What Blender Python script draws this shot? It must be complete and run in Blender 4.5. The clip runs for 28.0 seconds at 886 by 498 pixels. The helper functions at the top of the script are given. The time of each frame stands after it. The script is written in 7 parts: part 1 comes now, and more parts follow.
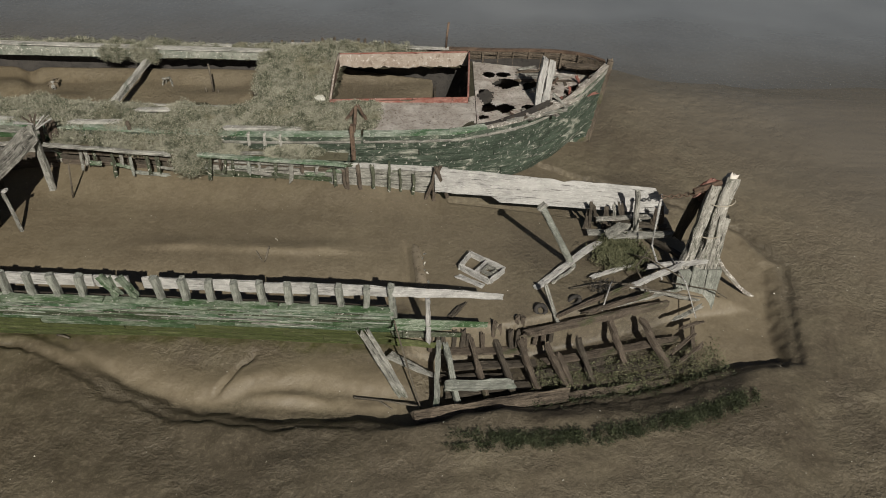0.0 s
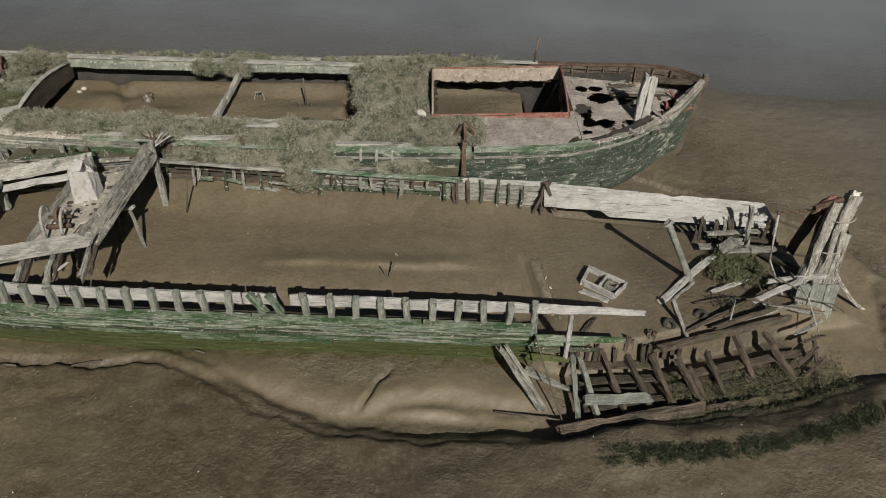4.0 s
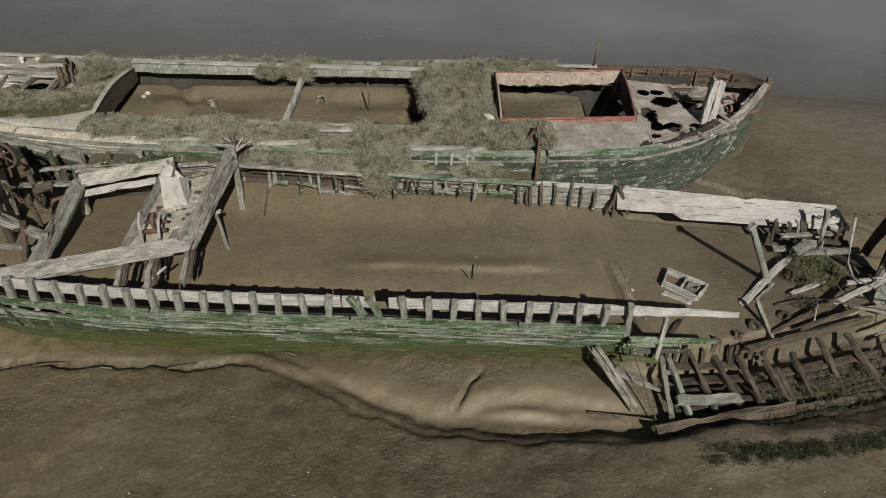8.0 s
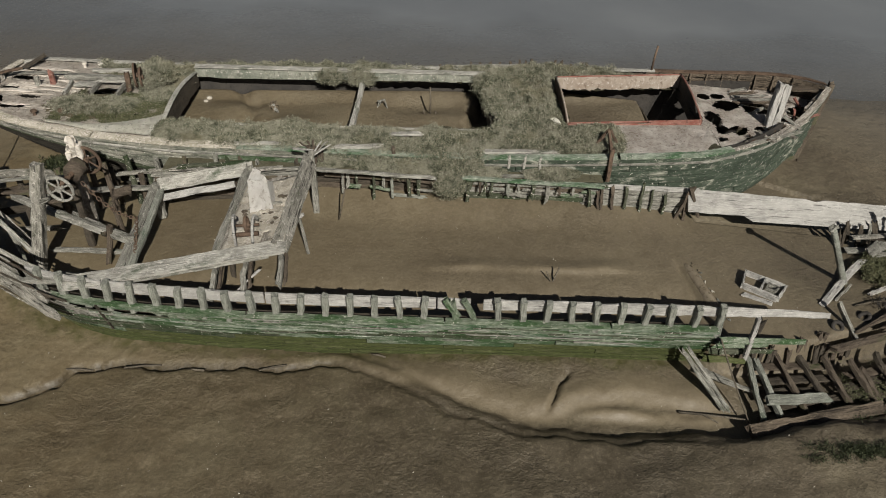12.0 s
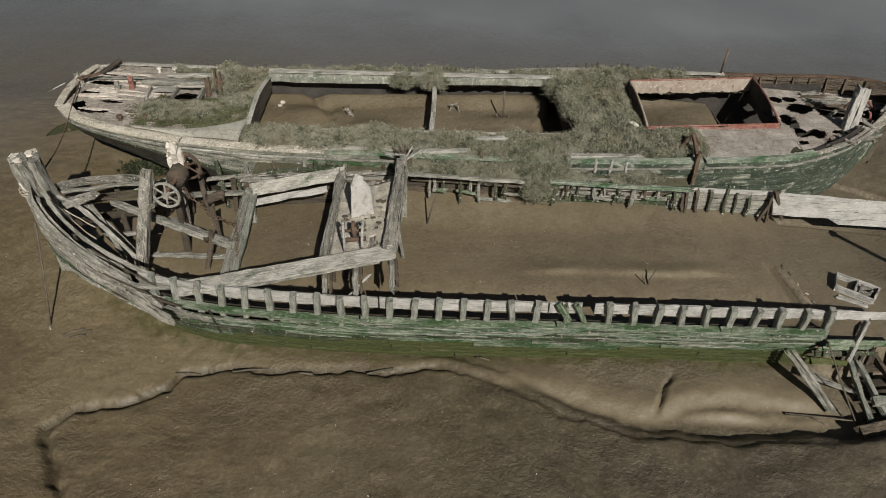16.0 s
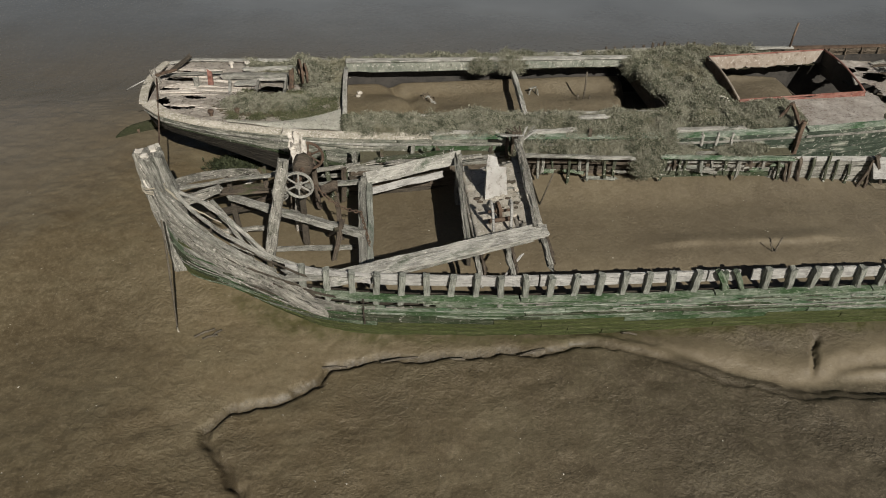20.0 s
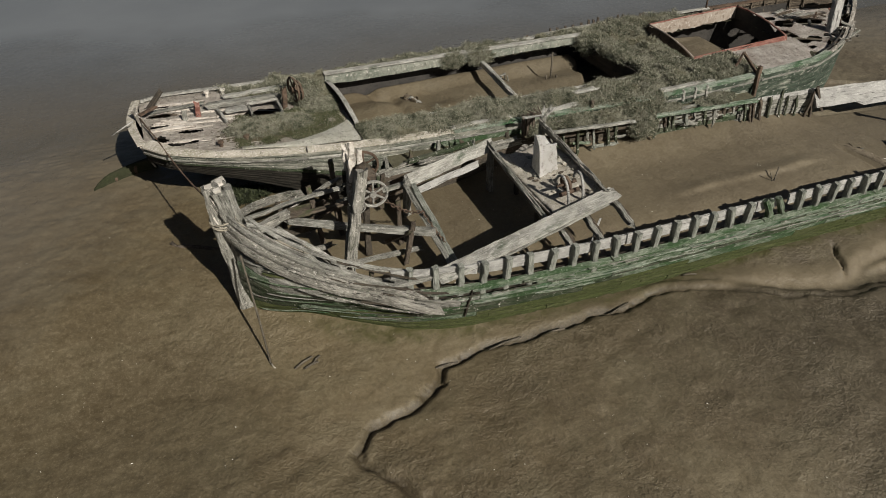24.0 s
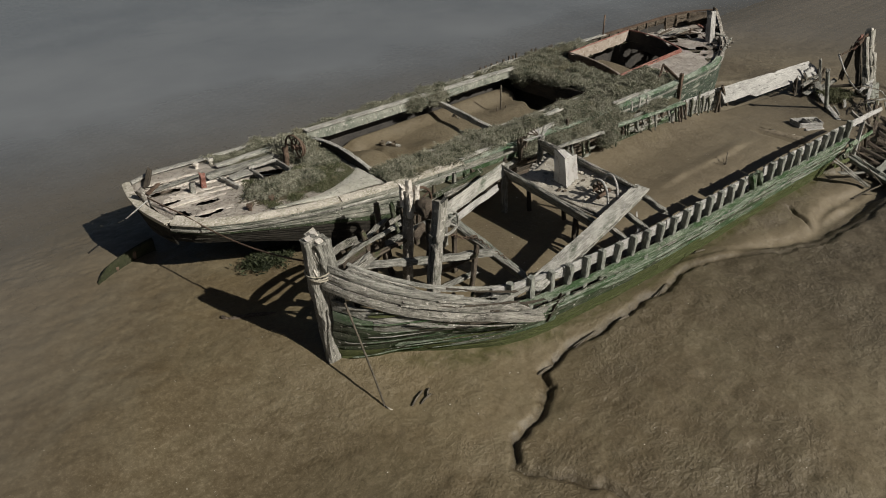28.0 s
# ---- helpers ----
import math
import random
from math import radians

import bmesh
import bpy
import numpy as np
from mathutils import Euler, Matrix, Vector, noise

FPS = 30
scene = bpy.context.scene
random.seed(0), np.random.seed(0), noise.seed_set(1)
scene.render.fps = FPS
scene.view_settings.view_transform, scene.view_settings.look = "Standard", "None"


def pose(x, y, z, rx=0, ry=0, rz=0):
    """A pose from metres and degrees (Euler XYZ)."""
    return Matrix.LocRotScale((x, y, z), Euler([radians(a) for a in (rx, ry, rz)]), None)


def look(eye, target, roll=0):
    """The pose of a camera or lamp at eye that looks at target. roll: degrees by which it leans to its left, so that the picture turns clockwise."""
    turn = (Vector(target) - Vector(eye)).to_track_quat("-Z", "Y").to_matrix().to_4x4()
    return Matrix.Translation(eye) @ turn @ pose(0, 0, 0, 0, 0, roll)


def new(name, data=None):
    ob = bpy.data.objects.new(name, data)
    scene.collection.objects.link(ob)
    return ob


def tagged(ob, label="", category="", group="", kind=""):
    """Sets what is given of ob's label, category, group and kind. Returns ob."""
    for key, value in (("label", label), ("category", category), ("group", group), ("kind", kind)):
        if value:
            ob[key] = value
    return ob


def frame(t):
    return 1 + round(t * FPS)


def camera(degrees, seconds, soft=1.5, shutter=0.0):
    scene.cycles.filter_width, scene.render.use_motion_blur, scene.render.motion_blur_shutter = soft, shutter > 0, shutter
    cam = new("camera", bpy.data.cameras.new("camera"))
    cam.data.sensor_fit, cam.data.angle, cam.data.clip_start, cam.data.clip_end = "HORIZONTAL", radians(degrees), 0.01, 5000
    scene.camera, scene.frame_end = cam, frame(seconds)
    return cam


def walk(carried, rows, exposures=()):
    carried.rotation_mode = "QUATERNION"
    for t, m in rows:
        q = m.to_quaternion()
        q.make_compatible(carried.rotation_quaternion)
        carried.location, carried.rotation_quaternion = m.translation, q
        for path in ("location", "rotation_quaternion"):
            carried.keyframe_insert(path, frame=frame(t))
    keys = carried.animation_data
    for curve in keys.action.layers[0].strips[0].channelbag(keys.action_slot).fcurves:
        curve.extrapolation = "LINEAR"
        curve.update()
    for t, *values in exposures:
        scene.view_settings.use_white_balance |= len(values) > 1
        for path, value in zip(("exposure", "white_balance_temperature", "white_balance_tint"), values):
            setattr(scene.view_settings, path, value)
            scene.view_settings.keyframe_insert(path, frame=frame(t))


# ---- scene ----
cam = camera(64.4, 28.0, soft=0.95)
METRES, EYE, TILT, LEAN, TURN = 36.0, 14.4, -38.0, 0.0, 0.0
PATH = [
    (0, (0.586, -0.014, 14.819), (0.606, 1.578, 13.608), 1.6),
    (0.5, (0.157, 0.044, 14.959), (0.18, 1.632, 13.743), 1.7),
    (1, (-0.327, 0.036, 14.991), (-0.306, 1.625, 13.776), 1.6),
    (1.5, (-0.919, 0.014, 15.054), (-0.894, 1.604, 13.84), 1.7),
    (2, (-1.498, -0.084, 14.946), (-1.471, 1.516, 13.747), 1.8),
    (2.5, (-2.117, -0.066, 15.064), (-2.086, 1.53, 13.859), 1.8),
    (3, (-2.704, -0.032, 15.201), (-2.673, 1.56, 13.992), 1.9),
    (3.5, (-3.253, -0.049, 15.323), (-3.221, 1.542, 14.113), 1.8),
    (5.5, (-4.964, -0.096, 15.465), (-4.933, 1.497, 14.256), 1.7),
    (6, (-5.4, -0.114, 15.473), (-5.362, 1.479, 14.264), 1.8),
    (6.5, (-5.721, -0.135, 15.526), (-5.684, 1.456, 14.315), 1.8),
    (7, (-6.017, -0.252, 15.486), (-5.982, 1.344, 14.281), 1.7),
    (7.5, (-6.356, -0.266, 15.575), (-6.32, 1.327, 14.367), 1.7),
    (8, (-6.679, -0.265, 15.659), (-6.642, 1.326, 14.447), 1.7),
    (8.5, (-7.043, -0.344, 15.57), (-7.005, 1.252, 14.364), 1.7),
    (9, (-7.398, -0.339, 15.68), (-7.36, 1.254, 14.473), 1.6),
    (9.5, (-7.654, -0.414, 15.699), (-7.622, 1.184, 14.497), 1.4),
    (10, (-8.063, -0.446, 15.765), (-8.027, 1.151, 14.561), 1.5),
    (10.5, (-8.458, -0.443, 15.825), (-8.419, 1.151, 14.618), 1.6),
    (11, (-8.882, -0.446, 15.77), (-8.836, 1.15, 14.565), 1.8),
    (11.5, (-9.229, -0.471, 15.767), (-9.186, 1.124, 14.562), 1.7),
    (12, (-9.628, -0.478, 15.729), (-9.584, 1.119, 14.525), 1.7),
    (12.5, (-10.047, -0.46, 15.8), (-10.002, 1.133, 14.592), 1.7),
    (14.5, (-11.752, -0.522, 15.979), (-11.706, 1.07, 14.769), 1.6),
    (15, (-12.162, -0.539, 15.996), (-12.118, 1.053, 14.786), 1.5),
    (15.5, (-12.619, -0.524, 16.028), (-12.574, 1.068, 14.817), 1.5),
    (16, (-13.13, -0.541, 15.995), (-13.082, 1.052, 14.787), 1.6),
    (16.5, (-13.692, -0.56, 15.89), (-13.643, 1.036, 14.685), 1.6),
    (17, (-14.413, -0.478, 15.917), (-14.356, 1.113, 14.707), 1.8),
    (17.5, (-15.047, -0.504, 15.777), (-14.993, 1.09, 14.57), 1.6),
    (18, (-15.831, -0.505, 15.543), (-15.768, 1.092, 14.341), 1.6),
    (18.5, (-16.645, -0.465, 15.443), (-16.557, 1.13, 14.24), 1.5),
    (19, (-17.446, -0.476, 15.294), (-17.332, 1.12, 14.093), 1.4),
    (19.5, (-18.383, -0.478, 15.131), (-18.238, 1.119, 13.936), 1.3),
    (20, (-19.277, -0.392, 15.091), (-19.107, 1.199, 13.891), 1.1),
    (20.5, (-20.212, -0.388, 14.914), (-20.006, 1.202, 13.719), 1.0),
    (21, (-21.159, -0.287, 14.874), (-20.9, 1.293, 13.676), 0.7),
    (21.5, (-22.155, -0.221, 14.727), (-21.84, 1.354, 13.535), 0.5),
    (22, (-23.014, -0.171, 14.759), (-22.658, 1.394, 13.566), 0.1),
    (22.5, (-24.063, -0.007, 14.78), (-23.648, 1.541, 13.583), -0.1),
    (24.5, (-28.189, 0.937, 14.878), (-27.517, 2.416, 13.712), -0.9),
    (25, (-29.25, 1.179, 14.784), (-28.511, 2.645, 13.642), -1.0),
    (25.5, (-30.313, 1.556, 14.727), (-29.51, 3.0, 13.6), -1.1),
    (26, (-31.314, 1.896, 14.668), (-30.452, 3.317, 13.556), -1.4),
    (26.5, (-32.311, 2.33, 14.599), (-31.378, 3.719, 13.502), -1.5),
    (27, (-33.33, 2.767, 14.523), (-32.325, 4.119, 13.445), -1.7),
    (27.5, (-34.313, 3.289, 14.504), (-33.264, 4.621, 13.443), -1.7),
    (28, (-35.165, 3.775, 14.594), (-34.082, 5.088, 13.544), -2.0),
]
walk(cam, [(t, look(eye, target, roll)) for t, eye, target, roll in PATH])

import functools

# ---- world, sun, exposure ----
SUN_FROM = Vector((0.92, -3.3, 2.48)).normalized()
ELEV = math.asin(SUN_FROM.z)
AZIM = math.atan2(SUN_FROM.x, SUN_FROM.y)
world = bpy.data.worlds.new("sky")
scene.world = world
world.use_nodes = True
wn = world.node_tree
sky = wn.nodes.new("ShaderNodeTexSky")
sky.sky_type, sky.sun_disc = "NISHITA", False
sky.sun_elevation, sky.sun_rotation = ELEV, AZIM
sky.air_density, sky.dust_density = 1.0, 2.5
wn.links.new(sky.outputs[0], wn.nodes["Background"].inputs[0])
wn.nodes["Background"].inputs[1].default_value = 0.018
sun = new("sun", bpy.data.lights.new("sun", "SUN"))
sun.data.energy, sun.data.angle, sun.data.color = 5.0, radians(0.6), (1.0, 0.945, 0.845)
sun.matrix_world = look(SUN_FROM * 60, (0, 0, 0))
scene.view_settings.exposure = 0.02


# ---- materials ----
class Mat:
    """A small builder of procedural materials."""

    def __init__(self, name, rough=0.8, spec=0.3, metal=0.0):
        self.m = bpy.data.materials.new(name)
        self.m.use_nodes = True
        self.nt = self.m.node_tree
        self.b = self.nt.nodes["Principled BSDF"]
        self.b.inputs["Roughness"].default_value = rough
        self.b.inputs["Specular IOR Level"].default_value = spec
        self.b.inputs["Metallic"].default_value = metal
        self.coord = self.nt.nodes.new("ShaderNodeTexCoord").outputs["Object"]

    def link(self, a, b):
        self.nt.links.new(a, b)

    def scaled(self, sx, sy, sz):
        mp = self.nt.nodes.new("ShaderNodeMapping")
        mp.inputs["Scale"].default_value = (sx, sy, sz)
        self.link(self.coord, mp.inputs["Vector"])
        return mp.outputs[0]

    def noise(self, scale, detail=4.0, rough=0.6, vec=None, distort=0.0):
        n = self.nt.nodes.new("ShaderNodeTexNoise")
        n.inputs["Scale"].default_value = scale
        n.inputs["Detail"].default_value = detail
        n.inputs["Roughness"].default_value = rough
        n.inputs["Distortion"].default_value = distort
        self.link(vec or self.coord, n.inputs["Vector"])
        return n.outputs["Fac"]

    def ramp(self, fac, stops):
        r = self.nt.nodes.new("ShaderNodeValToRGB")
        e = r.color_ramp.elements
        while len(e) < len(stops):
            e.new(0.5)
        for k, (p, c) in zip(e, stops):
            k.position = p
            k.color = (*c, 1.0) if isinstance(c, tuple) else (c, c, c, 1.0)
        self.link(fac, r.inputs[0])
        return r.outputs[0]

    def mix(self, fac, a, b, mode="MIX"):
        n = self.nt.nodes.new("ShaderNodeMix")
        n.data_type, n.blend_type = "RGBA", mode
        for sock, v in ((n.inputs["Factor"], fac), (n.inputs[6], a), (n.inputs[7], b)):
            if isinstance(v, (int, float)):
                sock.default_value = v
            elif isinstance(v, tuple):
                sock.default_value = (*v, 1.0)
            else:
                self.link(v, sock)
        return n.outputs[2]

    def math(self, op, a, b=0.0):
        n = self.nt.nodes.new("ShaderNodeMath")
        n.operation = op
        for sock, v in zip(n.inputs, (a, b)):
            if isinstance(v, (int, float)):
                sock.default_value = v
            else:
                self.link(v, sock)
        return n.outputs[0]

    def random(self):
        return self.nt.nodes.new("ShaderNodeObjectInfo").outputs["Random"]

    def island(self):
        return self.nt.nodes.new("ShaderNodeNewGeometry").outputs["Random Per Island"]

    def xyz(self, which):
        s = self.nt.nodes.new("ShaderNodeSeparateXYZ")
        self.link(self.nt.nodes.new("ShaderNodeNewGeometry").outputs["Position"], s.inputs[0])
        return s.outputs[which]

    def bump(self, height, strength=0.5, dist=0.02):
        n = self.nt.nodes.new("ShaderNodeBump")
        n.inputs["Strength"].default_value, n.inputs["Distance"].default_value = strength, dist
        self.link(height, n.inputs["Height"])
        self.link(n.outputs[0], self.b.inputs["Normal"])

    def done(self, colour, rough=None):
        self.link(colour, self.b.inputs["Base Color"])
        if rough is not None:
            self.link(rough, self.b.inputs["Roughness"])
        return self.m


def wood(name, dark, light, stain=None, stain_at=(0.5, 0.7), grain=20.0, rough=0.85, crust=0.0, cracks=0.37, floor=0.3):
    """Weathered wood, its grain along the local x of each piece: cracks, bleached fibres, rot and, as stain, algae or paint in patches."""
    w = Mat(name, rough)
    fine = w.noise(grain, 8, 0.75, w.scaled(0.09, 2.2, 2.2), 0.2)
    crack = w.noise(7.0, 7, 0.72, w.scaled(0.1, 1.9, 1.9), 0.35)
    mid = w.noise(2.6, 8, 0.74, w.scaled(0.55, 1.1, 1.1), 0.3)
    fleck = w.noise(15.0, 6, 0.8, w.scaled(0.6, 1.0, 1.0))
    tone = lambda k: tuple(d + (l - d) * k for d, l in zip(dark, light))
    base = w.ramp(fine, [(0.34, tuple(c * max(floor, 0.55) for c in dark)), (0.45, tone(0.28)), (0.55, tone(0.62)), (0.67, light)])
    base = w.mix(w.ramp(mid, [(0.4, 0.7), (0.58, 0.0)]), base, tuple(c * 0.6 for c in dark))
    base = w.mix(w.ramp(w.noise(0.9, 5, 0.7, w.scaled(0.45, 1.3, 1.3), 0.6), [(0.5, 0.0), (0.64, 0.45)]), base, tone(0.9))
    base = w.mix(w.math("MULTIPLY", w.random(), 0.28), base, tuple(c * 0.8 for c in dark))
    if stain:
        patch = w.ramp(w.noise(1.8, 7, 0.75, w.scaled(0.4, 1, 1), 0.5), [(stain_at[0], 0.0), (stain_at[1], 1.0)])
        base = w.mix(patch, base, w.mix(fleck, tuple(c * 0.4 for c in stain), tuple(c * 1.6 for c in stain)))
    base = w.mix(w.ramp(fleck, [(0.57, 0.0), (0.66, 0.6)]), base, tuple(min(0.75, c * 1.25) for c in light))
    base = w.mix(w.ramp(crack, [(cracks - 0.05, 0.95), (cracks + 0.03, 0.0)]), base, tuple(c * 0.16 for c in dark))
    if crust:
        base = w.mix(w.ramp(w.noise(7, 6, 0.78), [(1 - crust, 0.0), (1 - crust + 0.06, 1.0)]), base, (0.64, 0.61, 0.56))
    w.bump(w.math("ADD", w.math("MULTIPLY", fine, 0.5), w.math("MULTIPLY", crack, 1.2)), 1.0, 0.07)
    return w.done(base)


M_GREY = wood("weathered grey wood", (0.14, 0.137, 0.117), (0.56, 0.55, 0.5), (0.08, 0.096, 0.062), (0.58, 0.74), cracks=0.41)
M_BOW = wood("split grey bow timber", (0.13, 0.125, 0.105), (0.62, 0.595, 0.535), (0.075, 0.08, 0.055), (0.56, 0.7), cracks=0.43, crust=0.42)
M_BROWN = wood("brown rotten inner planking", (0.085, 0.067, 0.05), (0.26, 0.212, 0.16), (0.05, 0.04, 0.03), (0.5, 0.66), cracks=0.43)
M_STEM = wood("stem wood streaked white by birds", (0.17, 0.165, 0.14), (0.56, 0.54, 0.49), None, cracks=0.42, crust=0.42)
M_PALE = wood("bleached pale wood", (0.36, 0.353, 0.335), (0.62, 0.61, 0.585), cracks=0.4, floor=0.8)
M_DARK = wood("dark wet and shaded wood", (0.05, 0.042, 0.033), (0.13, 0.11, 0.085))
M_GREEN = wood("grey wood under green algae", (0.1, 0.135, 0.085), (0.5, 0.54, 0.45), (0.045, 0.09, 0.036), (0.41, 0.58), crust=0.38)
M_DEEP = wood("dark wood with green algae", (0.04, 0.046, 0.028), (0.2, 0.205, 0.155), (0.025, 0.045, 0.016), (0.42, 0.62), crust=0.41)
M_OLIVE = wood("low planks covered in olive algae", (0.07, 0.075, 0.035), (0.2, 0.21, 0.1), (0.065, 0.08, 0.025), (0.35, 0.55))
M_POST = wood("grey green post wood", (0.16, 0.17, 0.145), (0.46, 0.47, 0.42), (0.07, 0.1, 0.07), (0.55, 0.72))
M_CRUST = wood("grey wood with white droppings", (0.19, 0.17, 0.145), (0.5, 0.47, 0.42), None, crust=0.45)


M_PAINT = wood("worn dark green hull paint", (0.034, 0.052, 0.036), (0.105, 0.135, 0.1), (0.4, 0.4, 0.34), (0.57, 0.66), grain=9.0, crust=0.41)
M_AFT = wood("flaking grey green paint on the quarter", (0.1, 0.11, 0.085), (0.3, 0.31, 0.26), (0.36, 0.35, 0.3), (0.5, 0.64), grain=9.0, crust=0.42)
M_STERN_BLACK = wood("black stern planks", (0.016, 0.014, 0.011), (0.05, 0.045, 0.035), crust=0.2)
M_TOP = wood("weathered green topsides", (0.15, 0.19, 0.14), (0.58, 0.62, 0.54), (0.058, 0.118, 0.058), (0.45, 0.62), crust=0.4)
M_WEEDY = wood("wet weed-covered timber", (0.03, 0.029, 0.016), (0.085, 0.082, 0.05), (0.028, 0.034, 0.014), (0.4, 0.6))
M_SLIMY = wood("slimy dark brown wood", (0.07, 0.055, 0.042), (0.19, 0.155, 0.12), (0.06, 0.075, 0.03), (0.55, 0.72))
M_RAIL = wood("pale rail wood with flaking paint", (0.27, 0.262, 0.23), (0.71, 0.695, 0.645), (0.1, 0.12, 0.085), (0.54, 0.7), crust=0.4)


def plate(name, base, second, spots, rough=0.8, crust=0.3, metal=0.0):
    """Corroded plate or deck: two mixed colours, dark spots and pale crust."""
    p = Mat(name, rough, 0.3, metal)
    c = p.mix(p.ramp(p.noise(1.4, 6, 0.7, None, 0.4), [(0.38, 0.0), (0.62, 1.0)]), base, second)
    c = p.mix(p.ramp(p.noise(6.0, 6, 0.75), [(0.54, 0.0), (0.64, 0.85)]), c, spots)
    c = p.mix(p.ramp(p.noise(11.0, 5, 0.75), [(1 - crust, 0.0), (1.06 - crust, 0.9)]), c, (0.6, 0.56, 0.52))
    p.bump(p.noise(16.0, 6, 0.7), 0.8, 0.03)
    return p.done(c)


M_RUST = plate("red rusted steel", (0.17, 0.06, 0.045), (0.29, 0.17, 0.14), (0.06, 0.028, 0.02), crust=0.37)
M_IRON = plate("dark rusted iron", (0.075, 0.05, 0.036), (0.15, 0.105, 0.075), (0.03, 0.022, 0.017), crust=0.27)
M_FORE = plate("flaking pinkish foredeck", (0.4, 0.345, 0.3), (0.74, 0.7, 0.655), (0.19, 0.15, 0.12), crust=0.48)
M_DECK = plate("decayed grey deck planks", (0.42, 0.375, 0.325), (0.62, 0.575, 0.52), (0.14, 0.11, 0.085), crust=0.47)
M_CREAM = plate("cream mortar patch", (0.8, 0.79, 0.72), (0.62, 0.61, 0.53), (0.3, 0.3, 0.23), crust=0.44)
M_RIM = plate("cream flaking rail", (0.48, 0.445, 0.38), (0.3, 0.28, 0.22), (0.12, 0.11, 0.08), crust=0.48)
M_SOIL = plate("dark peaty soil under plants", (0.075, 0.07, 0.045), (0.11, 0.105, 0.07), (0.04, 0.035, 0.025), crust=0.1)
M_EARTH = plate("bare brown soil", (0.15, 0.125, 0.085), (0.21, 0.18, 0.125), (0.09, 0.08, 0.045), crust=0.24)
M_COAM = plate("coaming with flaking white and green paint", (0.24, 0.245, 0.21), (0.12, 0.135, 0.11), (0.05, 0.047, 0.035), crust=0.42)
M_WHITE = plate("chipped white enamel sheet metal", (0.8, 0.79, 0.77), (0.68, 0.66, 0.63), (0.42, 0.38, 0.34), 0.5, crust=0.36)
M_LIME = plate("flaking pale mortar over rust", (0.36, 0.315, 0.27), (0.27, 0.22, 0.18), (0.15, 0.11, 0.08), crust=0.42)
M_DUST = plate("dusty decayed planks under rubble", (0.44, 0.41, 0.355), (0.31, 0.285, 0.235), (0.12, 0.1, 0.08), crust=0.43)
M_SUNK = plate("mud-caked rotten wood", (0.165, 0.135, 0.095), (0.225, 0.19, 0.14), (0.07, 0.055, 0.036), crust=0.22)
M_ROPE = plate("old pale rope", (0.4, 0.37, 0.3), (0.3, 0.27, 0.22), (0.2, 0.17, 0.13), crust=0.2)
# black for rubber and weed, and for the shade painted inside the hold
M_BLACK = plate("black rubber and hold shade", (0.03, 0.028, 0.026), (0.05, 0.045, 0.04), (0.02, 0.018, 0.016), crust=0.15)
M_GUANO = plate("white bird droppings on wood", (0.66, 0.63, 0.57), (0.5, 0.46, 0.4), (0.24, 0.2, 0.16), crust=0.5)


def leaf_material(name, a, b, c):
    p = Mat(name, 0.7, 0.25)
    col = p.ramp(p.island(), [(0.0, a), (0.5, b), (1.0, c)])
    col = p.mix(p.ramp(p.noise(0.8, 5), [(0.42, 0.0), (0.62, 0.7)]), col, tuple(v * 0.85 for v in c))
    col = p.mix(p.ramp(p.noise(2.3, 5, 0.7), [(0.36, 0.8), (0.5, 0.0)]), col, (a[0] * 0.65, a[1] * 0.75, a[2] * 0.6))
    col = p.mix(p.ramp(p.noise(0.5, 4), [(0.55, 0.0), (0.66, 0.5)]), col, (b[0] * 0.95, b[1] * 0.85, b[2] * 0.75))
    return p.done(col)


# the darkest leaf tone puts the shade inside the shrubs into the colour
M_LEAF = leaf_material("grey green shrub leaves", (0.045, 0.05, 0.031), (0.185, 0.186, 0.132), (0.37, 0.36, 0.285))
M_LEAF2 = leaf_material("olive turf", (0.045, 0.052, 0.024), (0.09, 0.098, 0.05), (0.17, 0.168, 0.1))
M_WEED = leaf_material("dark green seaweed", (0.01, 0.013, 0.006), (0.022, 0.03, 0.012), (0.075, 0.085, 0.045))
M_TWIG = wood("dead brown twigs", (0.10, 0.085, 0.065), (0.24, 0.21, 0.165))
M_SHELL = plate("bleached shells", (0.6, 0.58, 0.52), (0.5, 0.47, 0.4), (0.35, 0.32, 0.27), crust=0.3)


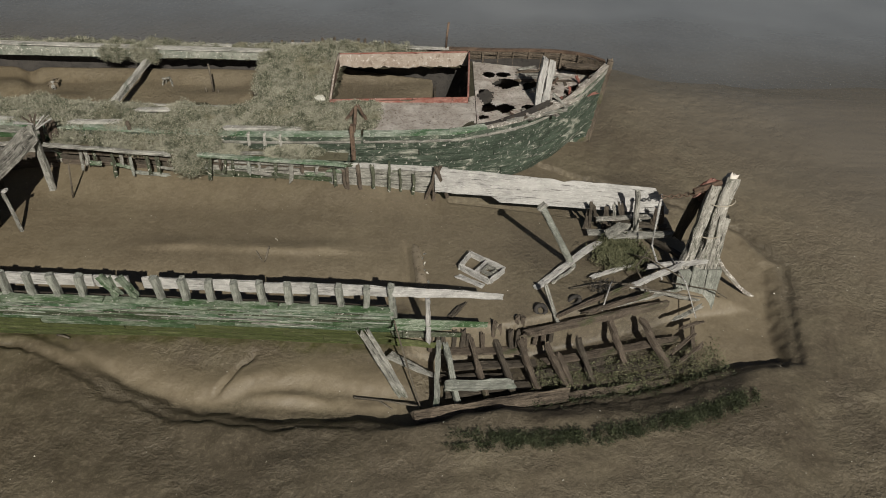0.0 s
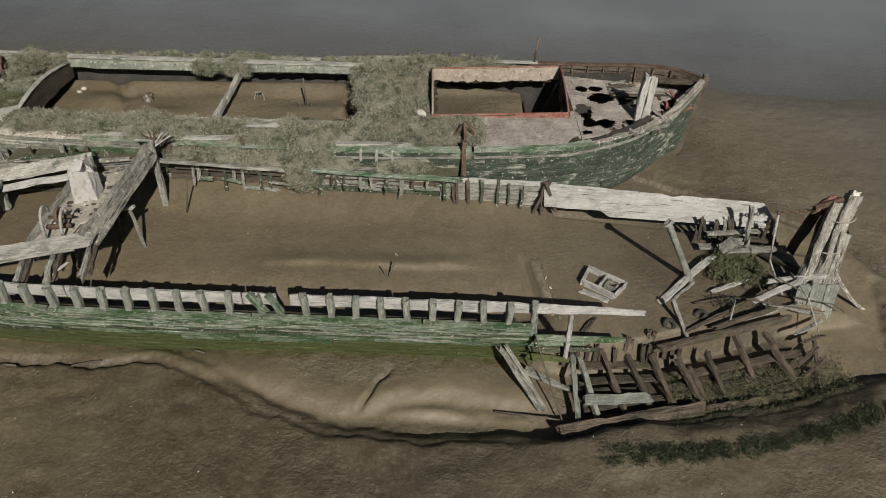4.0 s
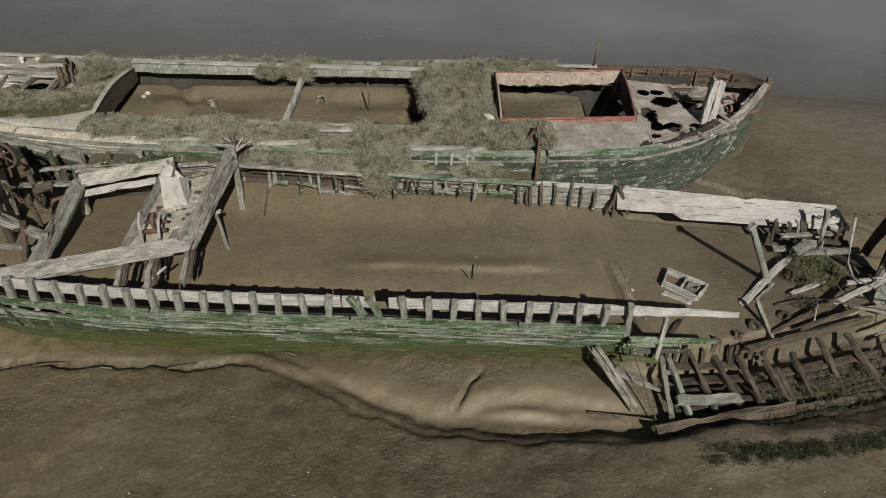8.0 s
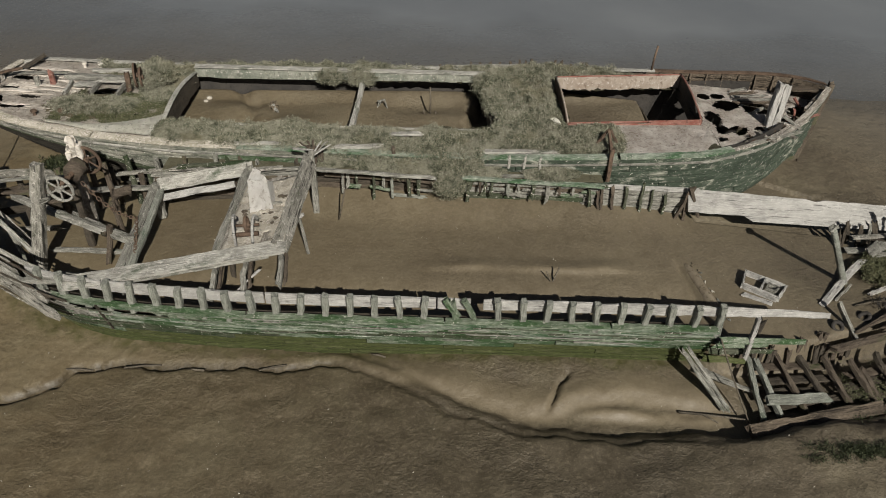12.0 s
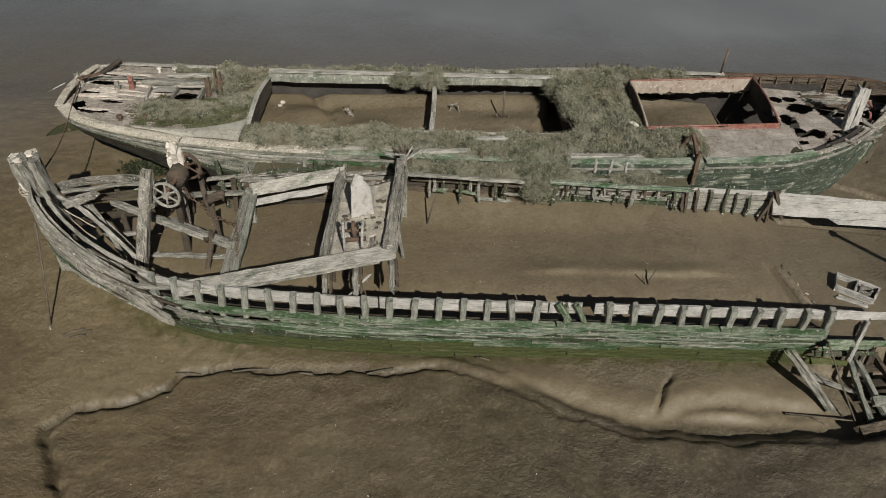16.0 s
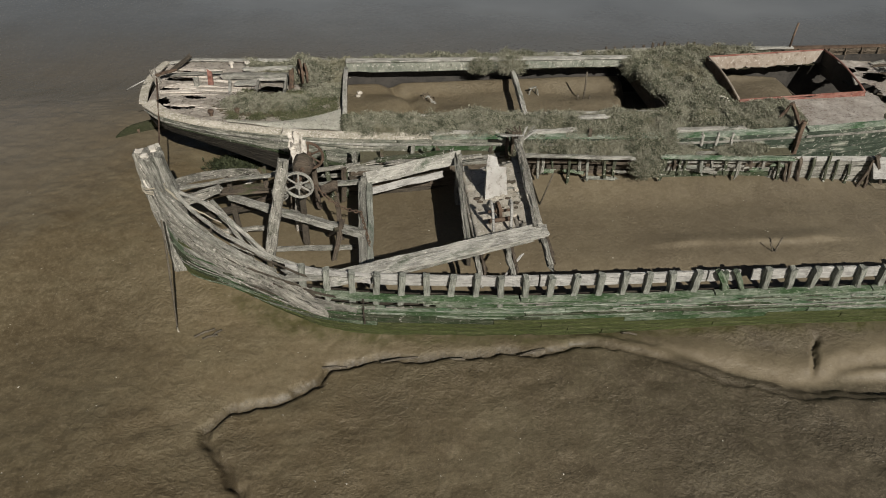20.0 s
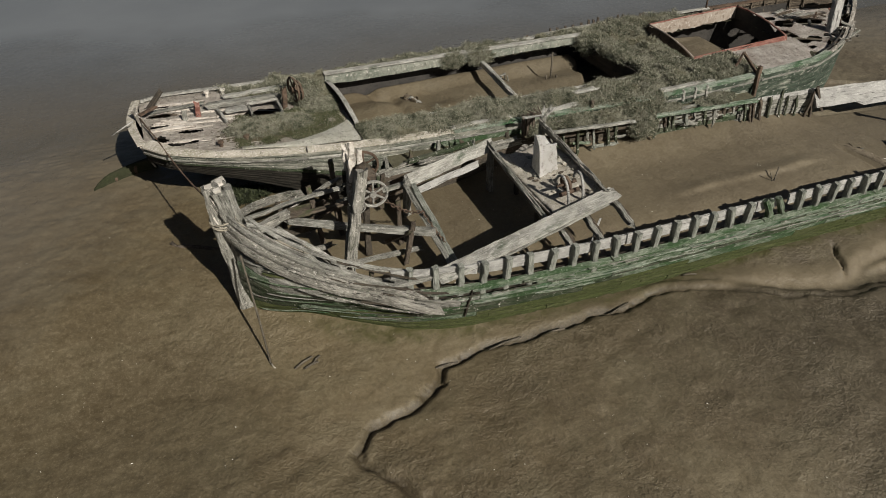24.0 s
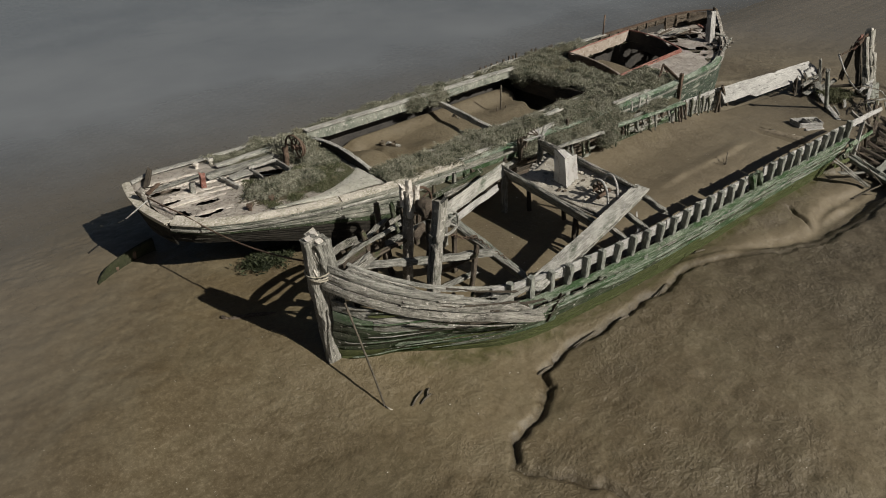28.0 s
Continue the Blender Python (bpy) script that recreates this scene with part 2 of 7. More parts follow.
def mud_material():
    g = Mat("wet tidal mud", 0.5, 0.5)
    a = g.noise(0.1, 5, 0.6)
    b = g.noise(0.5, 6, 0.65, None, 0.6)
    c = g.noise(2.2, 6, 0.62)
    d = g.noise(8.0, 4, 0.55)
    e = g.noise(21.0, 4, 0.6)
    rough_ground = g.ramp(g.noise(0.23, 4, 0.6, None, 0.5), [(0.4, 0.25), (0.6, 1.0)])
    col = g.ramp(a, [(0.36, (0.091, 0.069, 0.038)), (0.5, (0.124, 0.096, 0.054)), (0.64, (0.157, 0.126, 0.075))])
    col = g.mix(g.ramp(b, [(0.44, 0.0), (0.66, 0.6)]), col, (0.157, 0.132, 0.08))
    # dark mud: wetness, plus shade and lens falloff put into the colour
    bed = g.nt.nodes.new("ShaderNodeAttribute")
    bed.attribute_name = "wet_and_shade"
    wet_shade_mix = g.math("MULTIPLY", bed.outputs["Fac"], g.ramp(b, [(0.3, 1.0), (0.75, 0.7)]))
    col = g.mix(wet_shade_mix, col, g.mix(g.ramp(c, [(0.35, 0.0), (0.65, 1.0)]), (0.026, 0.019, 0.009), (0.062, 0.046, 0.023)))
    col = g.mix(g.ramp(c, [(0.32, 0.25), (0.5, 0.0)]), col, g.mix(0.45, col, (0.04, 0.03, 0.018)))
    # light and dark of small sunlit lumps, put into the colour as grain
    col = g.mix(g.ramp(d, [(0.36, 0.55), (0.48, 0.0)]), col, g.mix(0.4, col, (0.03, 0.021, 0.012)))
    col = g.mix(g.ramp(d, [(0.54, 0.0), (0.7, 0.6)]), col, g.mix(0.3, col, (0.3, 0.25, 0.17)))
    col = g.mix(g.ramp(e, [(0.34, 0.6), (0.46, 0.0)]), col, g.mix(0.4, col, (0.02, 0.014, 0.009)))
    col = g.mix(g.ramp(e, [(0.57, 0.0), (0.7, 0.6)]), col, g.mix(0.28, col, (0.4, 0.34, 0.25)))
    col = g.mix(g.ramp(g.math("MULTIPLY", g.math("ADD", g.xyz(0), 25.0), 0.027), [(0.0, 0.0), (0.6, 0.9)]), col, g.mix(1.0, col, (0.2, 0.168, 0.118), "SATURATION"))
    # water stands in the low ground beyond the hulls: greyer and smoother
    far = g.math("ADD", g.xyz(1), g.math("ADD", g.math("MULTIPLY", g.math("SUBTRACT", b, 0.5), 8.0), g.math("ADD", g.math("MULTIPLY", g.math("MAXIMUM", g.math("SUBTRACT", g.xyz(0), 9.0), 0.0), 1.6), g.math("MULTIPLY", g.math("MAXIMUM", g.math("SUBTRACT", -27.0, g.xyz(0)), 0.0), 1.3))))
    wet = g.ramp(g.math("MULTIPLY", g.math("SUBTRACT", far, 27.8), 0.05), [(0.0, 0.0), (0.8, 1.0)])
    col = g.mix(wet, col, g.mix(a, (0.115, 0.1, 0.079), (0.155, 0.138, 0.113)))
    moss = g.nt.nodes.new("ShaderNodeAttribute")
    moss.attribute_name = "algae"
    col = g.mix(g.math("MULTIPLY", moss.outputs["Fac"], g.ramp(c, [(0.35, 1.0), (0.65, 0.2)])), col, g.mix(d, (0.035, 0.036, 0.012), (0.085, 0.08, 0.03)))
    # pale silt, together with the brightness of sunlit slopes put into the colour
    silt_sunlit = g.nt.nodes.new("ShaderNodeAttribute")
    silt_sunlit.attribute_name = "silt_sunlit"
    col = g.mix(g.math("MULTIPLY", silt_sunlit.outputs["Fac"], g.ramp(b, [(0.3, 0.75), (0.7, 1.0)])), col, g.mix(g.math("ADD", g.math("MULTIPLY", c, 0.6), g.math("MULTIPLY", d, 0.4)), (0.135, 0.109, 0.07), (0.225, 0.186, 0.126)))
    hgt = g.math("ADD", g.math("ADD", g.math("MULTIPLY", d, 0.62), g.math("MULTIPLY", e, 0.36)), g.math("ADD", g.math("MULTIPLY", c, 0.8), g.math("MULTIPLY", b, 0.6)))
    calm = g.math("SUBTRACT", 1.0, g.math("MAXIMUM", g.math("MULTIPLY", wet, 0.85), g.math("MINIMUM", g.math("MULTIPLY", silt_sunlit.outputs["Fac"], 1.2), 0.6)))
    g.bump(g.math("MULTIPLY", g.math("SUBTRACT", hgt, 1.19), g.math("MULTIPLY", g.math("MULTIPLY", calm, rough_ground), g.ramp(g.math("MULTIPLY", g.math("ADD", g.xyz(0), 33.0), 0.125), [(0.3, 0.2), (1.6, 1.0)]))), 1.0, 0.095)
    return g.done(col, g.math("SUBTRACT", g.ramp(c, [(0.35, 0.42), (0.65, 0.66)]), g.math("MULTIPLY", wet, 0.25)))


M_MUD = mud_material()


def water_material():
    g = Mat("silty shallow water", 0.09, 0.5)
    n = g.noise(0.06, 4, 0.6)
    col = g.ramp(n, [(0.35, (0.165, 0.176, 0.187)), (0.65, (0.21, 0.222, 0.232))])
    g.bump(g.noise(1.6, 4, 0.6, g.scaled(1, 2.2, 1)), 0.25, 0.03)
    deep = g.math("ADD", g.math("ADD", g.xyz(1), g.math("MULTIPLY", g.math("MINIMUM", g.math("ADD", g.xyz(0), 22.0), 26.0), 0.16)), g.math("MULTIPLY", g.math("SUBTRACT", g.noise(0.11, 5, 0.6), 0.5), 12.0))
    fac = g.ramp(g.math("MULTIPLY", g.math("SUBTRACT", deep, 33.8), 0.06), [(0.0, 0.0), (1.0, 0.92)])
    clear = g.nt.nodes.new("ShaderNodeBsdfTransparent")
    mix = g.nt.nodes.new("ShaderNodeMixShader")
    g.link(fac, mix.inputs[0])
    g.link(clear.outputs[0], mix.inputs[1])
    g.link(g.b.outputs[0], mix.inputs[2])
    g.link(mix.outputs[0], g.nt.nodes["Material Output"].inputs["Surface"])
    return g.done(col)


M_WATER = water_material()


# ---- shape helpers ----
def ease(a, b, v):
    t = min(1.0, max(0.0, (v - a) / (b - a)))
    return t * t * (3 - 2 * t)


def table(rows):
    """A smooth function through a few (x, value) rows."""
    xs, ys = [r[0] for r in rows], [r[1] for r in rows]
    n = len(xs)
    d = [(ys[i + 1] - ys[i]) / (xs[i + 1] - xs[i]) for i in range(n - 1)]
    m = [d[0]] + [0.0 if d[i - 1] * d[i] <= 0 else 2 * d[i - 1] * d[i] / (d[i - 1] + d[i]) for i in range(1, n - 1)] + [d[-1]]

    def f(x):
        if x <= xs[0]:
            return ys[0]
        if x >= xs[-1]:
            return ys[-1]
        i = max(k for k in range(n - 1) if xs[k] <= x)
        h = xs[i + 1] - xs[i]
        t = (x - xs[i]) / h
        return ((1 + 2 * t) * (1 - t) ** 2 * ys[i] + t * (1 - t) ** 2 * h * m[i] + t * t * (3 - 2 * t) * ys[i + 1] + t * t * (t - 1) * h * m[i + 1])

    return f


def thing(name, label, category, group="", kind="", at=(0, 0, 0)):
    ob = new(name)
    ob.location = at
    ob.empty_display_size = 0.2
    return tagged(ob, label, category, group, kind)


def part(name, bm, material, parent=None, label="", smooth=False):
    """Links a bmesh, drawn in world places, as one mesh object under a thing or a part."""
    bmesh.ops.recalc_face_normals(bm, faces=bm.faces)
    me = bpy.data.meshes.new(name)
    bm.to_mesh(me)
    bm.free()
    for p in me.polygons:
        p.use_smooth = smooth
    me.materials.append(material)
    ob = new(name, me)
    if parent is not None:
        ob.parent = parent
        if parent.parent is None:
            ob.matrix_parent_inverse = Matrix.Translation(-parent.location)
    if label:
        ob["label"] = label
    return ob


def lengthwise(ob, p, d):
    """Gives a piece its own axes: x along the direction d from p, so that the grain runs along it."""
    d = Vector(d).normalized()
    side = Vector((0, 0, 1)).cross(d)
    side = side.normalized() if side.length > 0.05 else Vector((0, 1, 0))
    m = Matrix((d, side, d.cross(side))).transposed().to_4x4()
    m.translation = Vector(p)
    ob.data.transform(m.inverted())
    ob.matrix_basis = m
    return ob


def timber(name, p0, p1, wide, thick, material, parent=None, label="", up=(0, 0, 1), seg=7, rough=0.03, taper=1.0, sag=0.0, split=0.5, mid=None):
    """A worn baulk from p0 to p1: width across, thickness along up; uneven faces, chamfered edges and ragged ends."""
    p0, p1 = Vector(p0), Vector(p1)
    d = (p1 - p0).normalized()
    side = d.cross(Vector(up))
    side = side.normalized() if side.length > 0.05 else d.cross(Vector((1, 0, 0))).normalized()
    top = side.cross(d).normalized()
    bm = bmesh.new()
    rings = []
    c = 0.16 * min(wide, thick)
    seg = max(seg, int((p1 - p0).length / 0.3))
    phase = random.uniform(0, 99)
    for i in range(seg + 1):
        t = i / seg
        k = 1 + (taper - 1) * t
        at = p0.lerp(p1, t) - Vector((0, 0, sag * 4 * t * (1 - t)))
        if mid is not None:
            at += Vector(mid) * 4 * t * (1 - t)
        at += (side * noise.noise((phase, t * 3, 0)) + top * noise.noise((phase, t * 3, 9))) * rough
        a, b = wide * k / 2, thick * k / 2
        ring = []
        for m, (u, v) in enumerate(((-a + c, -b), (a - c, -b), (a, -b + c), (a, b - c), (a - c, b), (0.15 * a, b), (-a + c, b), (-a, b - c), (-a, -b + c))):
            chip = 1 - max(0.0, noise.noise((phase + m * 3.7, t * seg * 0.45, 4)) - 0.1) * 0.55
            q = at + side * (u * chip + random.uniform(-rough, rough) * 0.4) + top * (v * chip + random.uniform(-rough, rough) * 0.4)
            if i in (0, seg):
                q += d * random.uniform(-1.3, 0.6) * split * min(0.22, max(wide, thick)) * (1 if i else -1)
            ring.append(bm.verts.new(q))
        rings.append(ring)
    n = len(rings[0])
    for r0, r1 in zip(rings, rings[1:]):
        for j in range(n):
            bm.faces.new((r0[j], r0[(j + 1) % n], r1[(j + 1) % n], r1[j]))
    bm.faces.new(rings[0][::-1])
    bm.faces.new(rings[-1])
    return lengthwise(part(name, bm, material, parent, label), p0, d)


def tube(name, pts, r, material, parent=None, label="", sides=7, taper=1.0, jit=0.0):
    """A round bar, rope or branch through points."""
    bm = bmesh.new()
    pts = [Vector(p) for p in pts]
    rings = []
    for i, p in enumerate(pts):
        d = (pts[min(i + 1, len(pts) - 1)] - pts[max(i - 1, 0)]).normalized()
        a = d.orthogonal().normalized()
        b = d.cross(a)
        k = r * (1 + (taper - 1) * i / max(1, len(pts) - 1))
        ring = []
        for j in range(sides):
            g = 2 * math.pi * j / sides
            ring.append(bm.verts.new(p + (a * math.cos(g) + b * math.sin(g)) * (k + random.uniform(-jit, jit))))
        rings.append(ring)
    for r0, r1 in zip(rings, rings[1:]):
        s = min(range(sides), key=lambda q: (r0[0].co - r1[q].co).length)
        for j in range(sides):
            bm.faces.new((r0[j], r0[(j + 1) % sides], r1[(j + 1 + s) % sides], r1[(j + s) % sides]))
    bm.faces.new(rings[0])
    bm.faces.new(rings[-1])
    return part(name, bm, material, parent, label, smooth=True)


def sagging(p0, p1, drop, n=12, wander=0.0):
    p0, p1 = Vector(p0), Vector(p1)
    return [p0.lerp(p1, i / n) - Vector((0, 0, drop * 4 * i / n * (1 - i / n))) + Vector((random.uniform(-1, 1), random.uniform(-1, 1), random.uniform(-1, 1))) * wander for i in range(n + 1)]


def strake(name, low, high, normal, thick, n, material, parent, label="", rough=0.012, end0=0.0, end1=0.0):
    """A bent plank between two edge curves low(t), high(t), t in 0..1, given thickness along normal(t); its edges are chipped."""
    bm = bmesh.new()
    phase = random.uniform(0, 99)
    rings = []
    for i in range(n + 1):
        t = i / n
        a, b, nn = Vector(low(t)), Vector(high(t)), Vector(normal(t)).normalized()
        j = lambda: random.uniform(-rough, rough)
        wide = b - a
        a = a + wide * (random.uniform(0, 0.04) + 0.35 * max(0.0, noise.noise((phase, t * n * 0.5, 1)) - 0.25))
        b = b - wide * (random.uniform(0, 0.04) + 0.35 * max(0.0, noise.noise((phase, t * n * 0.5, 6)) - 0.25))
        if i == 0 and end0:
            b = b.lerp(Vector(high(min(1, end0 * random.random()))), 1.0)
        if i == n and end1:
            b = b.lerp(Vector(high(max(0, 1 - end1 * random.random()))), 1.0)
        m = (a + b) / 2
        rings.append([bm.verts.new(v) for v in (a + nn * (thick * 0.85 + j()), m + nn * (thick + j()), b + nn * (thick * 0.85 + j()), b + nn * j() * 0.3, a + nn * j() * 0.3)])
    for r0, r1 in zip(rings, rings[1:]):
        for k in range(5):
            bm.faces.new((r0[k], r0[(k + 1) % 5], r1[(k + 1) % 5], r1[k]))
    bm.faces.new(rings[0])
    bm.faces.new(rings[-1])
    p, q = Vector(low(0)), Vector(low(1))
    return lengthwise(part(name, bm, material, parent, label), p, q - p)


def planking(surface, x0, x1, edges, lengths, thick, materials, parent, out, gaps=(), steps=0.25):
    """Planks laid on surface(x, z) -> point, between the heights edges[k](x); lengths: butt joints are this far apart."""
    for k in range(len(edges) - 1):
        x = x0 - random.uniform(0, lengths * 0.7)
        while x < x1:
            nx = x + lengths * random.uniform(0.8, 1.2)
            if x1 - nx < lengths * 0.3:
                nx = x1
            a, b = max(x, x0), min(nx, x1)
            x = nx
            if b - a < 0.2 or any(g[0] <= k <= g[1] and a < g[3] and b > g[2] for g in gaps):
                continue
            a0, b0 = a + 0.012, b - 0.012
            proud = random.uniform(0, 0.02)
            low = lambda t: surface(a0 + (b0 - a0) * t, edges[k](a0 + (b0 - a0) * t) + 0.012)
            high = lambda t: surface(a0 + (b0 - a0) * t, edges[k + 1](a0 + (b0 - a0) * t) - 0.012)
            strake("plank", low, high, lambda t: out(a0 + (b0 - a0) * t), thick + proud, max(2, int((b0 - a0) / steps)), materials(k, a), parent)


# ---- the mud flat ----
EDGE = [(-22.6, 8.6), (-23.6, 11.2), (-24.4, 12.5), (-24.8, 13.5), (-24.2, 14.2), (-22.9, 14.55), (-21.6, 15.15), (-21.2, 15.8), (-20.0, 15.9),
        (-16.4, 15.75), (-12.3, 15.7), (-10.6, 15.0), (-9.8, 14.45), (-8.6, 13.7), (-7.4, 13.3), (-6.4, 13.0), (-5.1, 12.75), (-2.9, 12.6), (-0.5, 12.5), (0.9, 12.7), (4.2, 13.4), (7.7, 14.2), (9.5, 14.8),
        (11.8, 15.15), (12.2, 17.1), (12.7, 19.5), (11.7, 21.3), (8.8, 23.1), (6.9, 24.3)]
A_NEAR = table([(-26.6, 20.2), (-26.0, 19.1), (-25.0, 18.15), (-23.3, 17.2), (-20.9, 16.35), (-18.4, 15.95), (-14.4, 15.6), (-8.0, 15.42), (-0.4, 15.2)])
A_FAR = table([(-26.6, 20.2), (-25.6, 21.4), (-24.0, 22.4), (-21.0, 23.15), (-17.0, 23.5), (-14.0, 23.5), (-10.0, 23.15), (-6.0, 22.95), (0.5, 22.7), (5.0, 22.0), (9.5, 20.6)])
B_NEAR = table([(-28.7, 27.0), (-27.6, 25.9), (-24.7, 24.9), (-21.0, 24.3), (-16.6, 24.0), (-10.6, 23.65), (-3.0, 23.35), (0.9, 23.5), (2.5, 24.0), (3.8, 24.6), (5.5, 25.75), (6.5, 26.55), (7.5, 27.6)])
B_FAR = table([(-28.6, 31.2), (-27.4, 31.75), (-21.0, 32.0), (-7.0, 32.3), (-1.0, 31.6), (3.4, 30.4), (5.6, 29.6), (7.0, 28.5), (7.5, 27.7)])


AX, AFX, BX = np.linspace(-26.6, -0.4, 80), np.linspace(-26.6, 9.5, 80), np.linspace(-28.7, 7.5, 90)
AN_ROW, AF_ROW, BN_ROW, BF_ROW = [A_NEAR(x) for x in AX], [A_FAR(x) for x in AFX], [B_NEAR(x) for x in BX], [B_FAR(x) for x in BX]


@functools.lru_cache(maxsize=None)
def lattice(seed):
    return np.random.default_rng(seed).uniform(-1, 1, (256, 256))


def value_noise(X, Y, size, seed):
    """Smooth random heights from -1 to 1, with features about size metres across."""
    lat = lattice(seed)
    u, v = np.asarray(X) / size, np.asarray(Y) / size
    i, j = np.floor(u).astype(int), np.floor(v).astype(int)
    f, g = u - i, v - j
    f, g = f * f * (3 - 2 * f), g * g * (3 - 2 * g)
    at = lambda a, b: lat[a % 256, b % 256]
    return (at(i, j) * (1 - f) + at(i + 1, j) * f) * (1 - g) + (at(i, j + 1) * (1 - f) + at(i + 1, j + 1) * f) * g


A_FLARE = table([(-26.6, 0.25), (-25.6, 0.58), (-24.5, 0.75), (-22.9, 0.58), (-21.3, 0.42), (-19.5, 0.36), (-0.4, 0.36)])
FLARE_ROW = [A_FLARE(x) for x in AX]


def ground_heights(X, Y, bed=False, fill=False):
    """Heights of the mud for arrays of places."""
    ex, ey = np.array(EDGE).T
    best = np.full(X.shape, 1e9)
    sign = np.zeros(X.shape)
    along = np.zeros(X.shape)
    run = 0.0
    for i in range(len(EDGE) - 1):
        ax, ay, bx, by = ex[i], ey[i], ex[i + 1], ey[i + 1]
        length = math.hypot(bx - ax, by - ay)
        t = np.clip(((X - ax) * (bx - ax) + (Y - ay) * (by - ay)) / length**2, 0, 1)
        d = np.hypot(X - ax - t * (bx - ax), Y - ay - t * (by - ay))
        s = np.sign((bx - ax) * (Y - ay) - (by - ay) * (X - ax))
        near = d < best
        best, sign, along = np.where(near, d, best), np.where(near, s, sign), np.where(near, run + t * length, along)
        run += length
    signed = best * sign + 0.13 * value_noise(X, Y, 1.3, 1) + 0.06 * value_noise(X, Y, 0.5, 2) + 0.05 * value_noise(X, Y, 0.24, 21)
    smooth = lambda a, b, v: (lambda t: t * t * (3 - 2 * t))(np.clip((v - a) / (b - a), 0, 1))
    wob = 0.1 * value_noise(X, Y, 6.0, 3) + 0.05 * value_noise(X, Y, 2.6, 4) + 0.022 * value_noise(X, Y, 1.1, 5) + 0.014 * value_noise(X, Y, 0.45, 6) + 0.01 * value_noise(X, Y, 0.19, 22)
    wob = wob + smooth(-15, -19, X) * (0.018 * value_noise(X * 0.6 + Y * 0.35, Y * 0.8 - X * 0.25, 0.75, 61) + 0.02 * np.abs(value_noise(X * 0.5 + Y * 0.4, Y, 0.33, 62)))
    wob = wob + smooth(16, 14, Y) * 0.03 * value_noise(X * 0.35 + Y * 0.2, Y - 0.3 * X, 0.55, 63)
    wob = wob + 0.02 * np.abs(value_noise(X + 0.5 * Y, Y, 0.8, 8)) * smooth(16, 12, Y)
    # an open flat south of the wrecks that drops over a low scarp into the hollow scoured round the hulls; the mud climbs towards the north
    flat = np.interp(X, [-40, -24, -20, -11, -7, 2, 6, 14], [-1.5, -1.56, -1.58, -1.18, -1.07, -0.53, -0.55, -0.68])
    hollow = np.interp(X, [-26, -18.4, -14, -12, -6, 0, 4, 9, 11.5, 13], [-1.46, -1.48, -1.6, -1.72, -1.72, -1.75, -1.65, -1.6, -1.5, -1.2])
    south = flat + (hollow - flat) * smooth(-0.28, 0.5 + 1.5 * smooth(-13, -17, X), signed)
    climb = 0.78 * smooth(16.5, 22.5, Y) + 0.22 * smooth(20, 36, Y)
    z = south + (-0.2 - south) * climb + wob
    # the bank: higher on the side of the hulls, with a small worn cliff along the edge
    lift = 0.22 * smooth(0.3, 9, along) * smooth(0, 6, run - along) * (0.35 + 0.65 * smooth(-17, -12, X))
    z += lift * smooth(-0.16, 0.3 + 1.6 * smooth(-13, -17, X), signed) * smooth(9.0, 3.0, signed) * smooth(-31, -25, X)
    fade = smooth(0.0, 4.0, along + 2)
    z -= (0.24 - 0.14 * smooth(-16, -10, X)) * np.exp(-((signed + 0.14) / 0.14) ** 2) * fade
    z += (0.045 * smooth(-16, -12, X) - 0.035 * smooth(-3, 0, X)) * np.exp(-((signed - 0.5) / 0.4) ** 2) * fade
    # the two pale crests of the bank, each with a slope towards the creek
    crest = np.interp(X, [-12.0, -9.7, -8.5, -7.0, -5.8, -4.8, -3.1, -2.2, -0.8], [15.6, 15.2, 14.75, 14.25, 14.1, 14.5, 14.7, 14.55, 14.3])
    ridge = np.interp(X, [-5.0, -4.5, -3.0, -1.4], [13.8, 13.9, 13.8, 13.6])
    here = smooth(-13, -10, X) * smooth(0.2, -1.0, X)
    ragged = 0.05 * value_noise(X, Y, 0.5, 41)
    z += here * (0.17 * smooth(-0.55, 0.0, Y - crest + ragged) - 0.1 * smooth(0.0, 0.9, Y - crest))
    z += 0.13 * here * smooth(-5.4, -4.2, X) * np.exp(-((Y - ridge + ragged) / 0.2) ** 2)
    z -= 0.22 * np.exp(-((signed + 0.3) / 0.35) ** 2) * smooth(2.5, 4.5, X) * smooth(10.5, 9.0, X) * smooth(18, 16.5, Y)
    z += 0.1 * np.exp(-((X - 4.5) / 3.0) ** 2 - ((Y - 27.0) / 2.2) ** 2)
    # slopes of mud heaped along the near hull
    near = np.interp(X, AX, AN_ROW)
    nin = np.where(X > -0.4, np.interp(X, [-0.4, 2.5, 5.9, 8.1, 11], [15.25, 15.2, 16.25, 16.95, 17.4]), near)
    out = nin - Y
    heap = smooth(2.6, -0.6, out) * smooth(-22, -17.0, X) * smooth(13.0, 9.0, X)
    z += heap * (0.12 + 0.17 * smooth(-13, -8, X) - 0.18 * smooth(-0.2, 0.8, X) * smooth(9.0, 7.5, X))
    z -= 0.12 * np.exp(-((X + 2.5) / 2.5) ** 2 - ((Y - 13.6) / 0.25) ** 2) + 0.2 * np.exp(-((X + 5.45 - 0.52 * (Y - 14.6) + 0.1 * value_noise(X, Y, 0.4, 43)) / 0.09) ** 2) * smooth(13.7, 14.1, Y) * smooth(15.6, 15.2, Y)
    # mud that fills the near hull, and runs out at its open end
    far = np.interp(X, AFX, AF_ROW)
    under = np.interp(X, AX, FLARE_ROW) * 2.2 * smooth(-0.1, -0.9, X)
